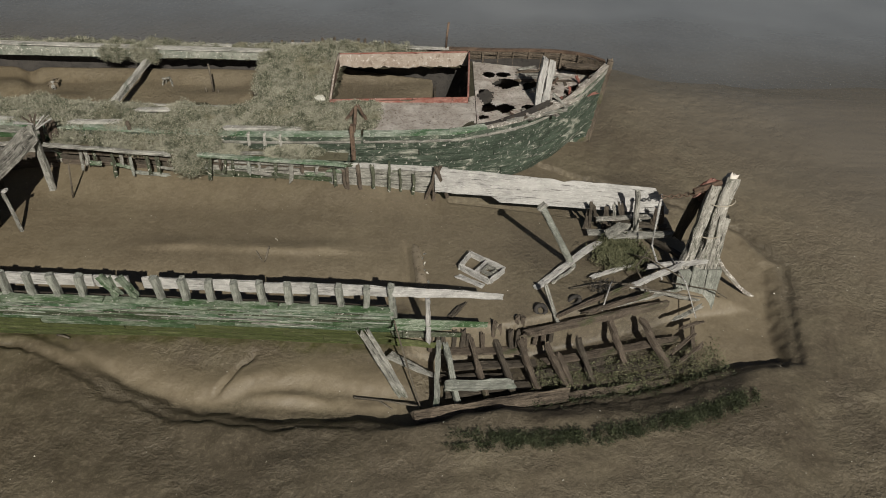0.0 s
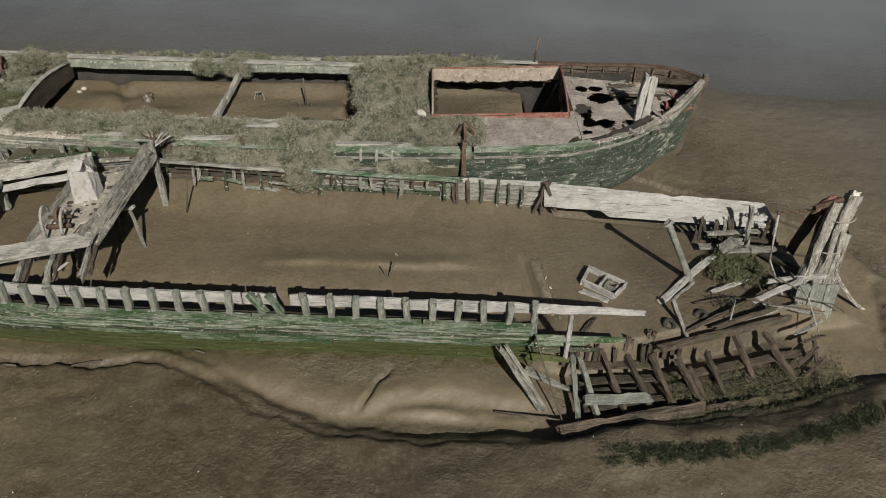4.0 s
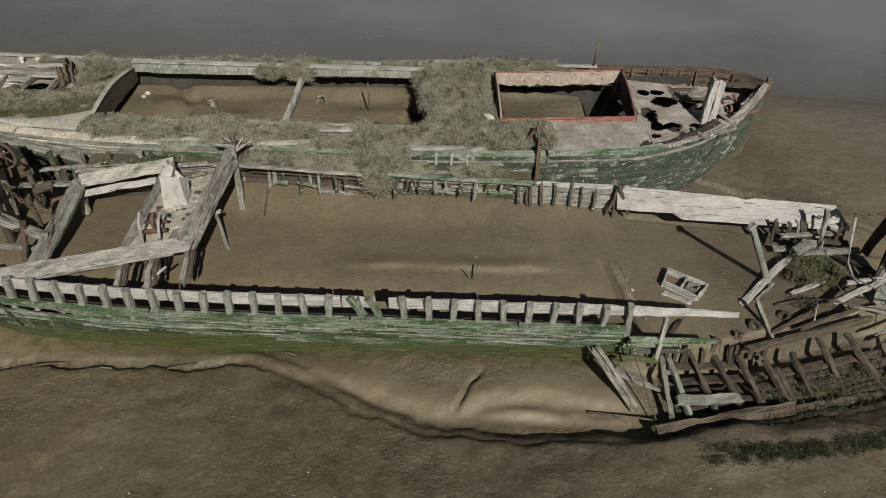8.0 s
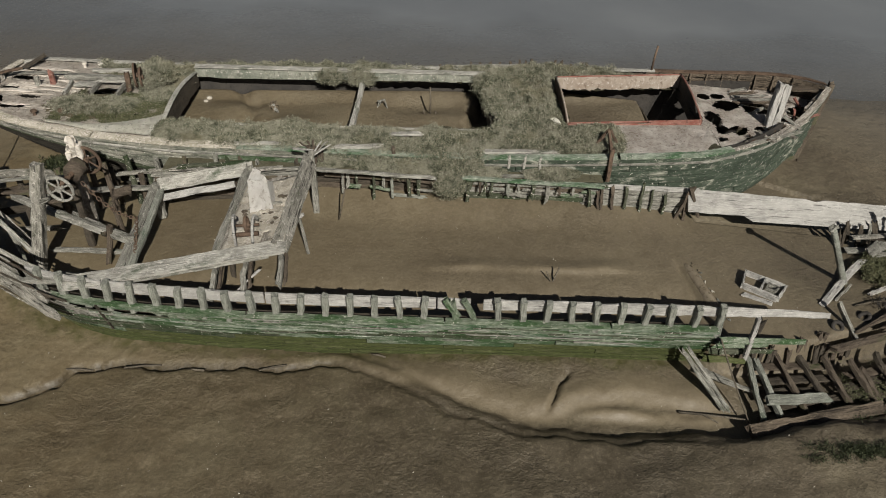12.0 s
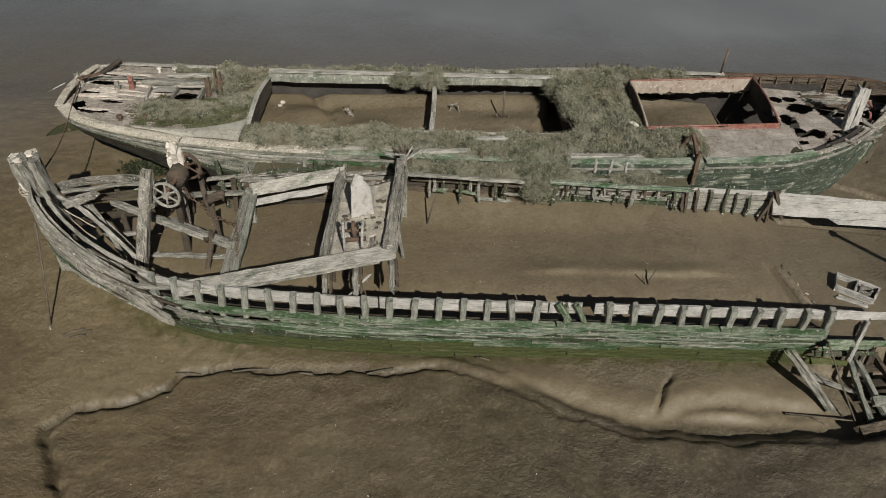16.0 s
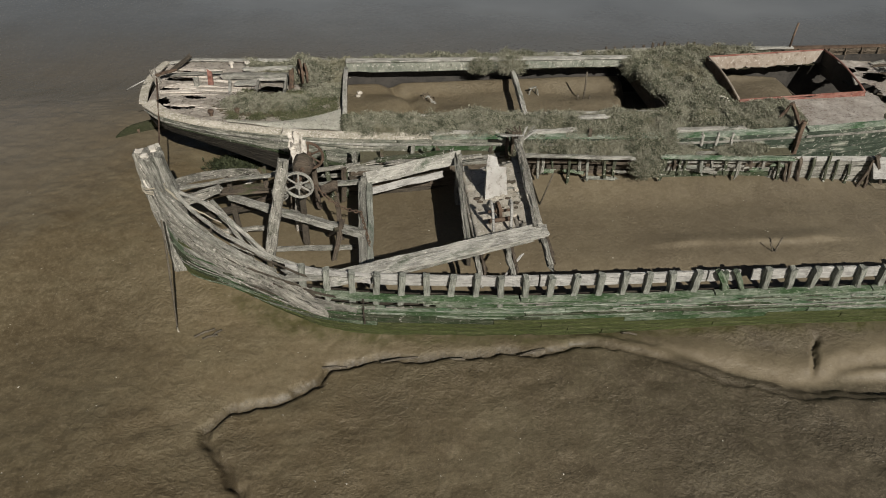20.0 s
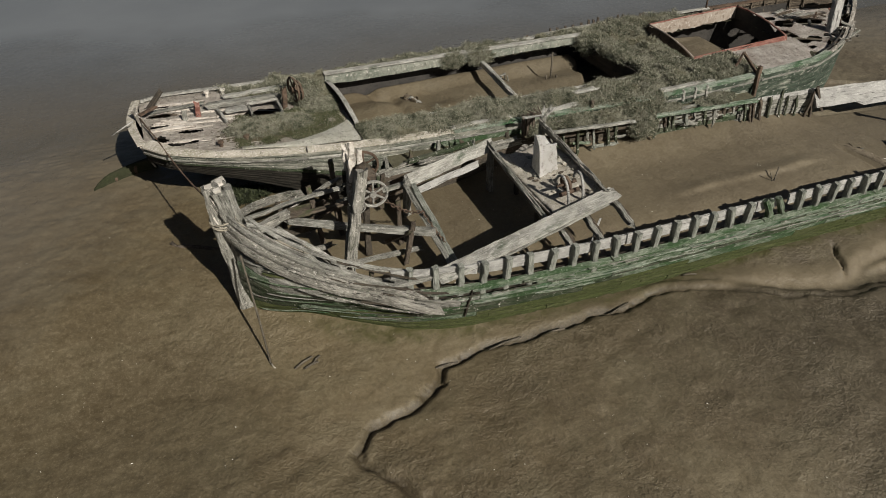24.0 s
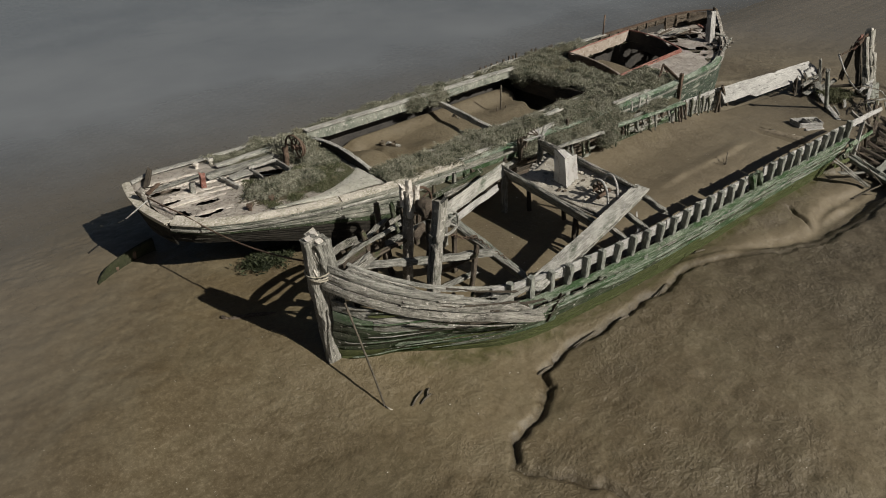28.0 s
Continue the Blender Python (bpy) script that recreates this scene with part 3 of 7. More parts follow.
    inside = smooth(0.15, 0.5, Y - nin - under) * np.where(X < 1.0, smooth(-1.4, -1.0, far - Y), smooth(-0.1, 0.3, far - Y)) * smooth(-26.6, -25.6, X) * smooth(11.8, 8.2, X)
    level = 0.45 * smooth(1.6, -0.9, far - Y) * smooth(-18, -15, X) * smooth(2.0, -2.0, X) + 0.05 * np.sin(X * 0.5) * np.sin(Y * 0.8) + (0.09 + 0.05 * value_noise(X, 0 * Y, 1.7, 52)) * np.exp(-((Y - 19.1 + 0.02 * X + 0.15 * value_noise(X, Y, 1.5, 51)) / np.where(Y + 0.02 * X < 19.1, 0.16, 0.5)) ** 2) * smooth(-10.5, -8, X) * smooth(-0.5, -3, X) - 0.12 * smooth(-18, -22, X) - 0.36 * np.exp(-((Y - nin - 1.7) / 0.95) ** 2) * smooth(0.5, -1.0, X)
    level = level - 0.14 * np.exp(-((X + 0.12 * (Y - 18) + 0.28) / 0.13) ** 2) * smooth(15.5, 16, Y) * smooth(20.2, 19.2, Y)
    if fill:
        return level
    z = z + inside * (level - z)
    # mud inside the second hull
    bn = np.interp(X, BX, BN_ROW)
    bf = np.interp(X, BX, BF_ROW)
    inb = smooth(0.75, 1.1, Y - bn) * smooth(0.35, 0.8, bf - Y) * smooth(-22.6, -21.8, X) * smooth(5.0, 3.5, X)
    runnel = np.interp(Y, [26, 27.5, 29, 30.5, 31.5], [-18.6, -17.9, -17.5, -18.1, -18.8])
    levb = 0.95 + 0.3 * smooth(-5.2, -4.4, X) - 1.9 * smooth(0.28, 0.42, X) - 0.9 * smooth(-8.2, -7.7, X - 0.25 * np.abs(Y - 28.2) + 0.55 * value_noise(X, Y, 0.7, 72)) * smooth(-5.2, -6.2, X) - 0.22 * np.exp(-((X - runnel + 0.2 * value_noise(X, Y, 0.7, 71)) / 0.32) ** 2) + 0.14 * np.exp(-((X + 19.2) / 1.0) ** 2 - ((Y - 28.6) / 1.3) ** 2) + 0.12 * np.sin(X * 0.9 + 1) * np.sin(Y * 1.1) + 0.4 * np.exp(-((X + 18) / 1.5) ** 2 - ((Y - 29.3) / 1.0) ** 2) + 0.3 * np.exp(-((X + 15.6) / 1.0) ** 2 - ((Y - 28.2) / 0.8) ** 2) + 0.2 * np.exp(-((X + 9.5) / 1.6) ** 2 - ((Y - 29.2) / 0.7) ** 2) + 0.3 * smooth(30.3, 31.4, Y)
    z = z + inb * (levb - z)
    gap = smooth(-0.2, 0.6, Y - far) * smooth(0.9, 0.3, Y - bn) * (1 - inside) * smooth(-24, -20, X) * smooth(6, 1, X)
    z += gap * 0.3
    # the flat sinks slowly towards the channel beyond
    z -= 0.95 * smooth(31.5, 40, Y) + 1.5 * smooth(44, 90, Y) + 0.1 * smooth(-34, -60, X) * smooth(22, 34, Y)
    if not bed:
        return z
    wet_shaded = smooth(0.15, -0.5, signed) * smooth(-25.5, -21, X) * smooth(14, 9, X) * smooth(17, 15.5, Y) * (0.06 + 0.58 * smooth(-18, -9, X) * (1 - 0.75 * smooth(-4, 1, X)) - 0.2 * smooth(11, 7.5, Y + 0.8 * value_noise(X, Y, 2.5, 31)))
    wet_shaded = np.maximum(wet_shaded, 0.5 * smooth(-1.8, -0.1, signed + 0.4 * value_noise(X, Y, 1.4, 34)) * smooth(0.12, -0.05, signed) * smooth(-22, -18, X) * smooth(14, 9, X))
    # darker to the west: wet mud, with the lens's corner falloff put in
    wet_shaded = np.maximum(wet_shaded, 0.55 * smooth(-25, -29, X) * smooth(26, 18, Y))
    # narrow dark line: wet mud, with the scarp's shade put into the colour
    wet_shaded = np.maximum(wet_shaded, np.exp(-((signed + 0.1 + 0.1 * smooth(8, 10, X)) / (0.13 + 0.1 * smooth(8, 10, X))) ** 2) * smooth(0.0, 2.0, along) * smooth(0, 2, run - along) * (1 - 0.55 * smooth(8.6, 10.0, X)))
    wet_shaded = np.maximum(wet_shaded, 0.8 * smooth(0.65, 0.3, signed + 0.2 * value_noise(X, Y, 0.8, 32)) * smooth(-0.4, 0.0, signed) * smooth(-12, -8, X) * smooth(12, 8, X))
    wet_shaded = np.maximum(wet_shaded, 0.12 * smooth(1.5, 5, X) * smooth(15.5, 17, Y) * smooth(23, 20, Y) * smooth(13.5, 12, X))
    # wet mud below the fallen ribs, with the shade there painted in
    wet_shaded = np.maximum(wet_shaded, smooth(0.25, -0.05, signed) * smooth(-1.0, -0.5, signed) * smooth(2.0, 4.0, X) * smooth(11, 9.5, X) * smooth(18, 16.5, Y))
    wet_shaded = np.maximum(wet_shaded, 0.95 * smooth(0.3, 1.2, X) * smooth(9.5, 8.0, X) * smooth(0.0, 0.3, signed) * smooth(-0.9, 0.1, out - 0.2))
    wet_shaded = np.maximum(wet_shaded, 0.2 * inside * smooth(3.0, 0.5, X))
    moss = smooth(-0.15, -0.6, out + 0.25 * value_noise(X, Y, 0.5, 12)) * smooth(-1.3, -1.05, out) * smooth(-26, -23, X) * smooth(0.5, -1, X)
    # silt in the hold; the crest and lip bands also paint in sunlit slopes
    silt_sunlit = 0.4 * inside * smooth(4.5, 1.0, X) + 0.62 * here * smooth(-0.75, -0.35, Y - crest + ragged) * smooth(0.9, 0.2, Y - crest) + 0.2 * smooth(-13, -16, X) * smooth(0.02, 0.3, signed) * smooth(2.2, 0.3, signed + 0.5 * value_noise(X, Y, 1.2, 33)) * smooth(1, 5, along) * smooth(12, 14, Y) + 0.1 * inb
    # pale streak on the ridge: its sunlit slope put into the colour
    silt_sunlit = np.maximum(silt_sunlit, (0.5 + 0.3 * value_noise(X, Y, 1.1, 53)) * np.exp(-((Y - 19.05 + 0.02 * X + 0.15 * value_noise(X, Y, 1.5, 51)) / 0.16) ** 2) * smooth(-10.5, -8, X) * smooth(-0.5, -3, X))
    silt_sunlit = np.maximum(silt_sunlit, 0.7 * here * smooth(-5.4, -4.2, X) * np.exp(-((Y - ridge + ragged) / 0.22) ** 2))
    silt_sunlit = np.maximum(silt_sunlit, 0.55 * smooth(7.6, 9.0, X) * smooth(0.05, 0.3, signed) * smooth(14.6, 15.4, Y) * smooth(22.5, 20.5, Y))
    return z, np.clip(wet_shaded, 0, 1), moss, np.clip(silt_sunlit, 0, 1)


def ground_axis(lo, hi, step, far):
    core = list(np.arange(lo, hi + step / 2, step))
    out, d, v = [], step, hi
    while v < far:
        d *= 1.35
        v += d
        out.append(v)
    back, d, v = [], step, lo
    while v > -far:
        d *= 1.35
        v -= d
        back.append(v)
    return np.array(back[::-1] + core + out)


gx, gy = ground_axis(-38, 17, 0.08, 2500), ground_axis(5, 34, 0.08, 2500)
GX, GY = np.meshgrid(gx, gy)
GZ, GWETSHADE, GMOSS, GSILTSUN = ground_heights(GX, GY, True)
nx, ny = len(gx), len(gy)
idx = np.arange(nx * ny).reshape(ny, nx)
quads = np.stack([idx[:-1, :-1], idx[:-1, 1:], idx[1:, 1:], idx[1:, :-1]], -1).reshape(-1, 4)
gm = bpy.data.meshes.new("ground")
gm.vertices.add(nx * ny)
gm.vertices.foreach_set("co", np.stack([GX, GY, GZ], -1).astype(np.float32).ravel())
gm.loops.add(quads.size)
gm.loops.foreach_set("vertex_index", quads.astype(np.int32).ravel())
gm.polygons.add(len(quads))
gm.polygons.foreach_set("loop_start", np.arange(0, quads.size, 4, dtype=np.int32))
gm.update(calc_edges=True)
gm.polygons.foreach_set("use_smooth", np.ones(len(quads), bool))
gm.attributes.new("wet_and_shade", "FLOAT", "POINT").data.foreach_set("value", GWETSHADE.astype(np.float32).ravel())
gm.attributes.new("algae", "FLOAT", "POINT").data.foreach_set("value", GMOSS.astype(np.float32).ravel())
gm.attributes.new("silt_sunlit", "FLOAT", "POINT").data.foreach_set("value", GSILTSUN.astype(np.float32).ravel())
gm.materials.append(M_MUD)
ground = tagged(new("ground", gm), "brown wet tidal mud flat with a worn creek edge", "mud flat", kind="structure")


# the mud inside the near hull, up against its flaring side
FX, FT = np.meshgrid(np.arange(-25.9, -0.55, 0.1), np.linspace(0, 1, 16))
lows = np.interp(FX, AX, AN_ROW) + 1.05 * np.interp(FX, AX, FLARE_ROW) + 0.16
FY = lows + FT * (1.15 * np.interp(FX, AX, FLARE_ROW) + 0.75)
FZ = ground_heights(FX, FY, fill=True) + 0.012 - 0.06 * (FT > 0.97)
fill_index = np.arange(FX.size).reshape(FX.shape)
quads = np.stack([fill_index[:-1, :-1], fill_index[:-1, 1:], fill_index[1:, 1:], fill_index[1:, :-1]], -1).reshape(-1, 4)
fm = bpy.data.meshes.new("hold_mud")
fm.from_pydata(np.stack([FX, FY, FZ], -1).reshape(-1, 3).tolist(), [], quads.tolist())
fm.polygons.foreach_set("use_smooth", np.ones(len(quads), bool))
fm.attributes.new("silt_sunlit", "FLOAT", "POINT").data.foreach_set("value", np.full(FX.size, 0.4, np.float32))
fm.attributes.new("wet_and_shade", "FLOAT", "POINT").data.foreach_set("value", np.full(FX.size, 0.2, np.float32))
fm.materials.append(M_MUD)
tagged(new("hold_mud", fm), "smooth brown mud banked against the inside of the hull", "mud", kind="structure")


bm = bmesh.new()
bmesh.ops.create_grid(bm, x_segments=2, y_segments=2, size=1.0)
for v in bm.verts:
    v.co = Vector((v.co.x * 2400, 1232 + v.co.y * 1200, -0.62))
water = part("water", bm, M_WATER)
tagged(water, "still grey silty water over the low mud", "water", kind="structure")


def mud(x, y):
    return float(ground_heights(np.array([[x]], float), np.array([[y]], float))[0, 0])


# ---- the near wreck: hull ----
near_wreck = thing("wooden_shipwreck", "stripped grey timber hull with green algae, filled with mud", "shipwreck", at=(-9, 19, 0))
NW = near_wreck


def a_sheer(x):
    return 0.95 + 1.75 * max(0.0, min(1.0, (-20.9 - x) / 5.7)) ** 1.25


def a_side(x, z):
    """The outer face of the near side."""
    return (x, A_NEAR(x) + max(0.0, 0.95 - z) * A_FLARE(x), z)


def a_out(x):
    s = (A_NEAR(x + 0.05) - A_NEAR(x - 0.05)) / 0.1
    return (s, -1.0, -0.15)


def a_mats(k, x):
    if x < -21.5:
        return M_OLIVE if k < 3 else random.choice((M_DEEP, M_DEEP, M_GREEN)) if k < 6 else random.choice((M_DEEP, M_GREEN, M_GREY)) if k < 7 else random.choice((M_GREY, M_BOW))
    if k < 5:
        return M_OLIVE if k < 4 or random.random() < 0.5 else M_GREEN
    return random.choice((M_GREEN, M_TOP, M_TOP)) if k > 6 else random.choice((M_GREEN, M_GREEN, M_DEEP))


A_EDGES = [lambda x, k=k: -1.5 + (a_sheer(x) + 1.5) * k / 10 for k in range(11)]
planking(a_side, -26.45, -0.6, A_EDGES, 5.0, 0.085, a_mats, NW, a_out, gaps=[(8, 8, -24.4, -22.6)])
# dark sheets added behind the planks, standing in for the shade in open seams
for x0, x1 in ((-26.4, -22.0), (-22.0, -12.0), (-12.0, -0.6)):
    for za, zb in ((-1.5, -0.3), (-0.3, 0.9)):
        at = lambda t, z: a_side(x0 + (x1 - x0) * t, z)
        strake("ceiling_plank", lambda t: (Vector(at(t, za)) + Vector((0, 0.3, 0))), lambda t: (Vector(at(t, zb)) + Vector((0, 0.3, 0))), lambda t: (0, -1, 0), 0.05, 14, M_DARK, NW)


def along_rail(name, x0, x1, off, za, zb, mat, thick=0.07, n=10, label=""):
    f = lambda t: x0 + (x1 - x0) * t
    return strake(name, lambda t: (f(t), A_NEAR(f(t)) + off, za(f(t))), lambda t: (f(t), A_NEAR(f(t)) + off, zb(f(t))), lambda t: (0, -1, 0), thick, n, mat, NW, label)


# bulwark strake inside the stanchions, pale where the sun bleaches it
for x0, x1 in ((-22.3, -19.7), (-19.65, -14.6), (-14.55, -9.35), (-9.3, -8.3), (-7.9, -4.4), (-4.35, -0.5)):
    along_rail("bulwark_plank", x0, x1, 0.24, lambda x: 1.28, lambda x: 1.70 + 0.01 * math.sin(9 * x), M_PALE)
# covering board at the foot of the stanchions
for x0, x1 in ((-21.5, -15.2), (-15.15, -9.1), (-9.05, -4.0), (-3.95, -0.7)):
    f = lambda t: x0 + (x1 - x0) * t
    strake("covering_board", lambda t: (f(t), A_NEAR(f(t)) - 0.14, 0.94), lambda t: (f(t), A_NEAR(f(t)) + 0.07, 0.97), lambda t: (0, 0, 1), 0.07, 14, M_GREEN, NW)
for k in range(29):
    x = -0.65 - 0.755 * k
    if 8.0 < -x < 9.2:
        continue
    lean, tip = random.uniform(-0.05, 0.05), 1.78 + random.uniform(-0.05, 0.05)
    timber("stanchion", (x - lean, A_NEAR(x) + 0.12, 0.62), (x + lean, A_NEAR(x) + 0.07, tip), 0.25, 0.2, M_POST, NW, up=(1, 0, 0), seg=4, split=0.15)
for a, b in (((-8.15, 1.0), (-8.5, 1.72)), ((-8.75, 0.98), (-8.85, 1.74)), ((-9.05, 1.74), (-8.65, 1.05))):
    timber("stanchion", (a[0], A_NEAR(a[0]) + 0.08, a[1]), (b[0], A_NEAR(b[0]) + 0.1, b[1]), 0.24, 0.16, M_GREEN, NW, up=(1, 0, 0), seg=4, label="broken leaning stanchion")

# bow: stem, wale, ribs
timber("stem_post", (-26.45, 20.25, -1.4), (-26.78, 20.15, 4.05), 0.42, 0.5, M_STEM, NW, up=(1, 0, 0), rough=0.06, seg=10, split=0.25)
timber("stem_cheek", (-26.2, 20.05, 1.2), (-26.62, 19.85, 3.98), 0.3, 0.4, M_GREY, NW, up=(1, 0, 0), rough=0.05, seg=8, split=0.35)
timber("stem_cheek", (-26.15, 20.5, 0.2), (-26.5, 20.48, 4.0), 0.3, 0.4, M_STEM, NW, up=(1, 0, 0), rough=0.05, seg=8, split=0.35)
timber("stem_cheek", (-25.95, 20.25, 1.0), (-26.3, 20.15, 3.9), 0.5, 0.26, M_GREY, NW, up=(1, 0, 0), rough=0.05, seg=8, split=0.35)
for x, y, h, w in ((-26.82, 20.12, 0.07, 0.3), (-26.62, 19.88, 0.04, 0.22), (-26.5, 20.42, 0.02, 0.24)):
    timber("post_cap", (x, y, 3.9), (x - 0.02, y, 4.02 + h), w, 0.22, M_GUANO, NW, up=(1, 0, 0), seg=3, rough=0.04, split=0.15)
for k in range(14):
    g = random.uniform(2.6, 6.0)
    x, y = -26.5 + 0.3 * math.cos(g), 20.12 + 0.36 * math.sin(g)
    z = random.uniform(2.3, 3.3)
    timber("splinter", (x + 0.06, y, z), (x - 0.1, y - 0.02, z + random.uniform(0.3, 0.75)), random.uniform(0.04, 0.1), 0.04, random.choice((M_STEM, M_STEM, M_GUANO, M_GREY)), NW, up=(1, 0, 0), seg=4, split=1.2)
timber("stem_knee", (-26.1, 20.3, 1.9), (-24.6, 20.2, 2.5), 0.3, 0.28, M_BOW, NW, rough=0.06)
WALE_Z = table([(-26.6, 2.25), (-25.2, 1.55), (-23.6, 0.95), (-22.2, 0.62), (-20.9, 0.46)])


def bow_plank(name, x0, x1, za, zb, mat, thick, off=0.0, end1=0.0, label="", spring=0.0):
    f = lambda t: x0 + (x1 - x0) * t
    base = lambda t, z: Vector((f(t), A_NEAR(f(t)), z)) + Vector(a_out(f(t))).normalized() * (off + spring * ease(-23.5, -20.9, f(t)) ** 2)
    return strake(name, lambda t: base(t, za(f(t))), lambda t: base(t, zb(f(t))), lambda t: a_out(f(t)), thick, 14, mat, NW, label, 0.02, 0.0, end1)


bow_plank("wale", -26.5, -20.9, lambda x: WALE_Z(x) + 0.1, lambda x: WALE_Z(x) + 0.44, M_BOW, 0.17, 0.09, 0.05, "thick bleached wale with a broken end", 0.4)
bow_plank("wale", -26.5, -21.3, lambda x: WALE_Z(x) + 0.48, lambda x: WALE_Z(x) + 0.74, M_BOW, 0.14, 0.09, 0.08, "", 0.25)
bow_plank("sheer_plank", -26.4, -21.9, lambda x: WALE_Z(x) + 0.78, lambda x: WALE_Z(x) + 1.02 - 0.25 * ease(-24, -22, x), M_GREY, 0.1, 0.06, 0.12)
bow_plank("sheer_plank", -26.3, -22.6, lambda x: a_sheer(x) - 0.1, lambda x: a_sheer(x) + 0.16, M_BOW, 0.12, -0.1, 0.15)
bow_plank("sheer_plank", -26.2, -21.2, lambda x: WALE_Z(x) + 0.9, lambda x: WALE_Z(x) + 1.02, M_GREY, 0.1, -0.35, 0.1)
# ribs in dark wood: the shade inside the bow is put into their colour
for k in range(7):
    x = -25.9 + 0.62 * k
    top = a_sheer(x) + random.uniform(-0.25, 0.25)
    timber("rib", (x + 0.1, A_NEAR(x) + 0.85, -0.4), (x, A_NEAR(x) + 0.32, top), 0.15, 0.15, random.choice((M_SLIMY, M_DARK, M_DARK)), NW, up=(1, 0, 0), seg=5, mid=(0, -0.12, 0))
# splintered fibres standing off the wales and the planks below them
for k in range(20):
    x0 = random.uniform(-26.3, -22.2)
    x1 = min(-20.7, x0 + random.uniform(0.7, 2.8))
    up = random.uniform(-0.15, 1.15)
    wide = random.uniform(0.025, 0.085)
    slope = random.uniform(-0.08, 0.12)
    bow_plank("splinter", x0, x1, lambda x: WALE_Z(x) + up + slope * (x - x0), lambda x: WALE_Z(x) + up + slope * (x - x0) + wide, random.choice((M_BOW, M_BOW, M_GREY, M_DARK)), random.uniform(0.02, 0.05), random.uniform(0.12, 0.24) if up < 0.8 else -0.05, 0.1, "", random.uniform(0.0, 0.12))
for k in range(34):
    x0 = random.uniform(-26.2, -21.4)
    x1 = min(-20.4, x0 + random.uniform(0.5, 2.4))
    z = random.uniform(-0.75, 0.1 + 1.6 * ease(-22.5, -26.0, x0))
    wide = random.uniform(0.025, 0.09)
    f = lambda t: x0 + (x1 - x0) * t
    out_by = random.uniform(0.09, 0.15)
    strake("splinter", lambda t: Vector(a_side(f(t), z + 0.1 * t)) + Vector(a_out(f(t))).normalized() * out_by, lambda t: Vector(a_side(f(t), z + 0.1 * t + wide)) + Vector(a_out(f(t))).normalized() * out_by, lambda t: a_out(f(t)), 0.03, 8, random.choice((M_GREEN, M_DEEP, M_GREEN, M_OLIVE, M_GREY)), NW, "", 0.012, 0.0, 0.15)
for k in range(90):
    x0 = random.uniform(-20.8, -1.8)
    x1 = min(-0.7, x0 + random.uniform(0.5, 2.6))
    z = random.uniform(-0.1, 0.9)
    wide = random.uniform(0.02, 0.07)
    f = lambda t: x0 + (x1 - x0) * t
    out_by = random.uniform(0.09, 0.13)
    strake("splinter", lambda t: Vector(a_side(f(t), z)) + Vector(a_out(f(t))).normalized() * out_by, lambda t: Vector(a_side(f(t), z + wide)) + Vector(a_out(f(t))).normalized() * out_by, lambda t: a_out(f(t)), random.uniform(0.02, 0.05), 7, random.choice((M_TOP, M_GREEN, M_GREEN, M_DEEP, M_GREY)), NW, "", 0.012, 0.0, 0.2)
# far side of the bow, fallen open: a few planks and frames
FARB = lambda x: A_FAR(x)
for k, (x0, x1, z0, z1, m) in enumerate(((-26.3, -23.6, 2.3, 1.5, M_BOW), (-26.1, -22.7, 1.5, 0.9, M_SLIMY), (-25.9, -23.2, 0.8, 0.3, M_DARK))):
    f = lambda t: x0 + (x1 - x0) * t
    strake("plank", lambda t: (f(t), FARB(f(t)) - 0.25 * k, z0 + (z1 - z0) * t), lambda t: (f(t), FARB(f(t)) - 0.25 * k - 0.1, z0 + (z1 - z0) * t + 0.36), lambda t: (0.2, 1, 0), 0.09, 9, m, NW, "", 0.025, 0.0, 0.12)
# dark ribs again, with the shade of the open bow in their colour
for x, zt in ((-24.7, 1.9), (-23.5, 2.0), (-22.7, 1.7)):
    timber("rib", (x + 0.2, FARB(x) - 0.7, -0.3), (x, FARB(x) - 0.15, zt), 0.16, 0.18, random.choice((M_SLIMY, M_DARK)), NW, up=(1, 0, 0), seg=5)
for p, q, w, h, m, bend in (((-26.2, 20.7, 2.25), (-22.4, 21.9, 2.0), 0.16, 0.1, M_GREY, 0.05), ((-26.0, 20.6, 2.0), (-21.9, 21.6, 1.5), 0.18, 0.1, M_SLIMY, 0.05), ((-26.1, 20.3, 2.4), (-23.2, 18.95, 0.55), 0.13, 0.12, M_RAIL, 0.4),
                            ((-25.6, 20.6, 2.0), (-23.4, 19.6, 0.1), 0.22, 0.1, M_BOW, 0.2), ((-25.0, 20.4, 1.9), (-23.6, 19.0, 0.2), 0.14, 0.1, M_GREY, 0.1), ((-24.6, 21.0, 1.7), (-20.0, 19.3, 1.0), 0.26, 0.2, M_GREY, 0.0),
                            ((-24.9, 20.4, 0.6), (-23.1, 20.9, 0.4), 0.2, 0.1, M_BOW, 0.0), ((-23.1, 19.9, 0.12), (-20.2, 19.8, 0.14), 0.2, 0.1, M_GREY, 0.0),
                            ((-22.6, 18.6, 0.06), (-20.1, 18.5, 0.08), 0.16, 0.08, M_BOW, 0.0), ((-22.5, 20.7, 1.1), (-20.0, 19.3, 1.05), 0.3, 0.2, M_GREY, 0.0), ((-24.2, 22.3, 1.4), (-22.3, 22.7, 1.9), 0.2, 0.08, M_BOW, 0.0), ((-23.9, 21.9, 0.8), (-21.9, 22.6, 1.0), 0.22, 0.1, M_SLIMY, 0.0)):
    timber("fallen_timber", p, q, w, h, m, NW, seg=8, rough=0.05, split=1.1, mid=(0, 0, bend))
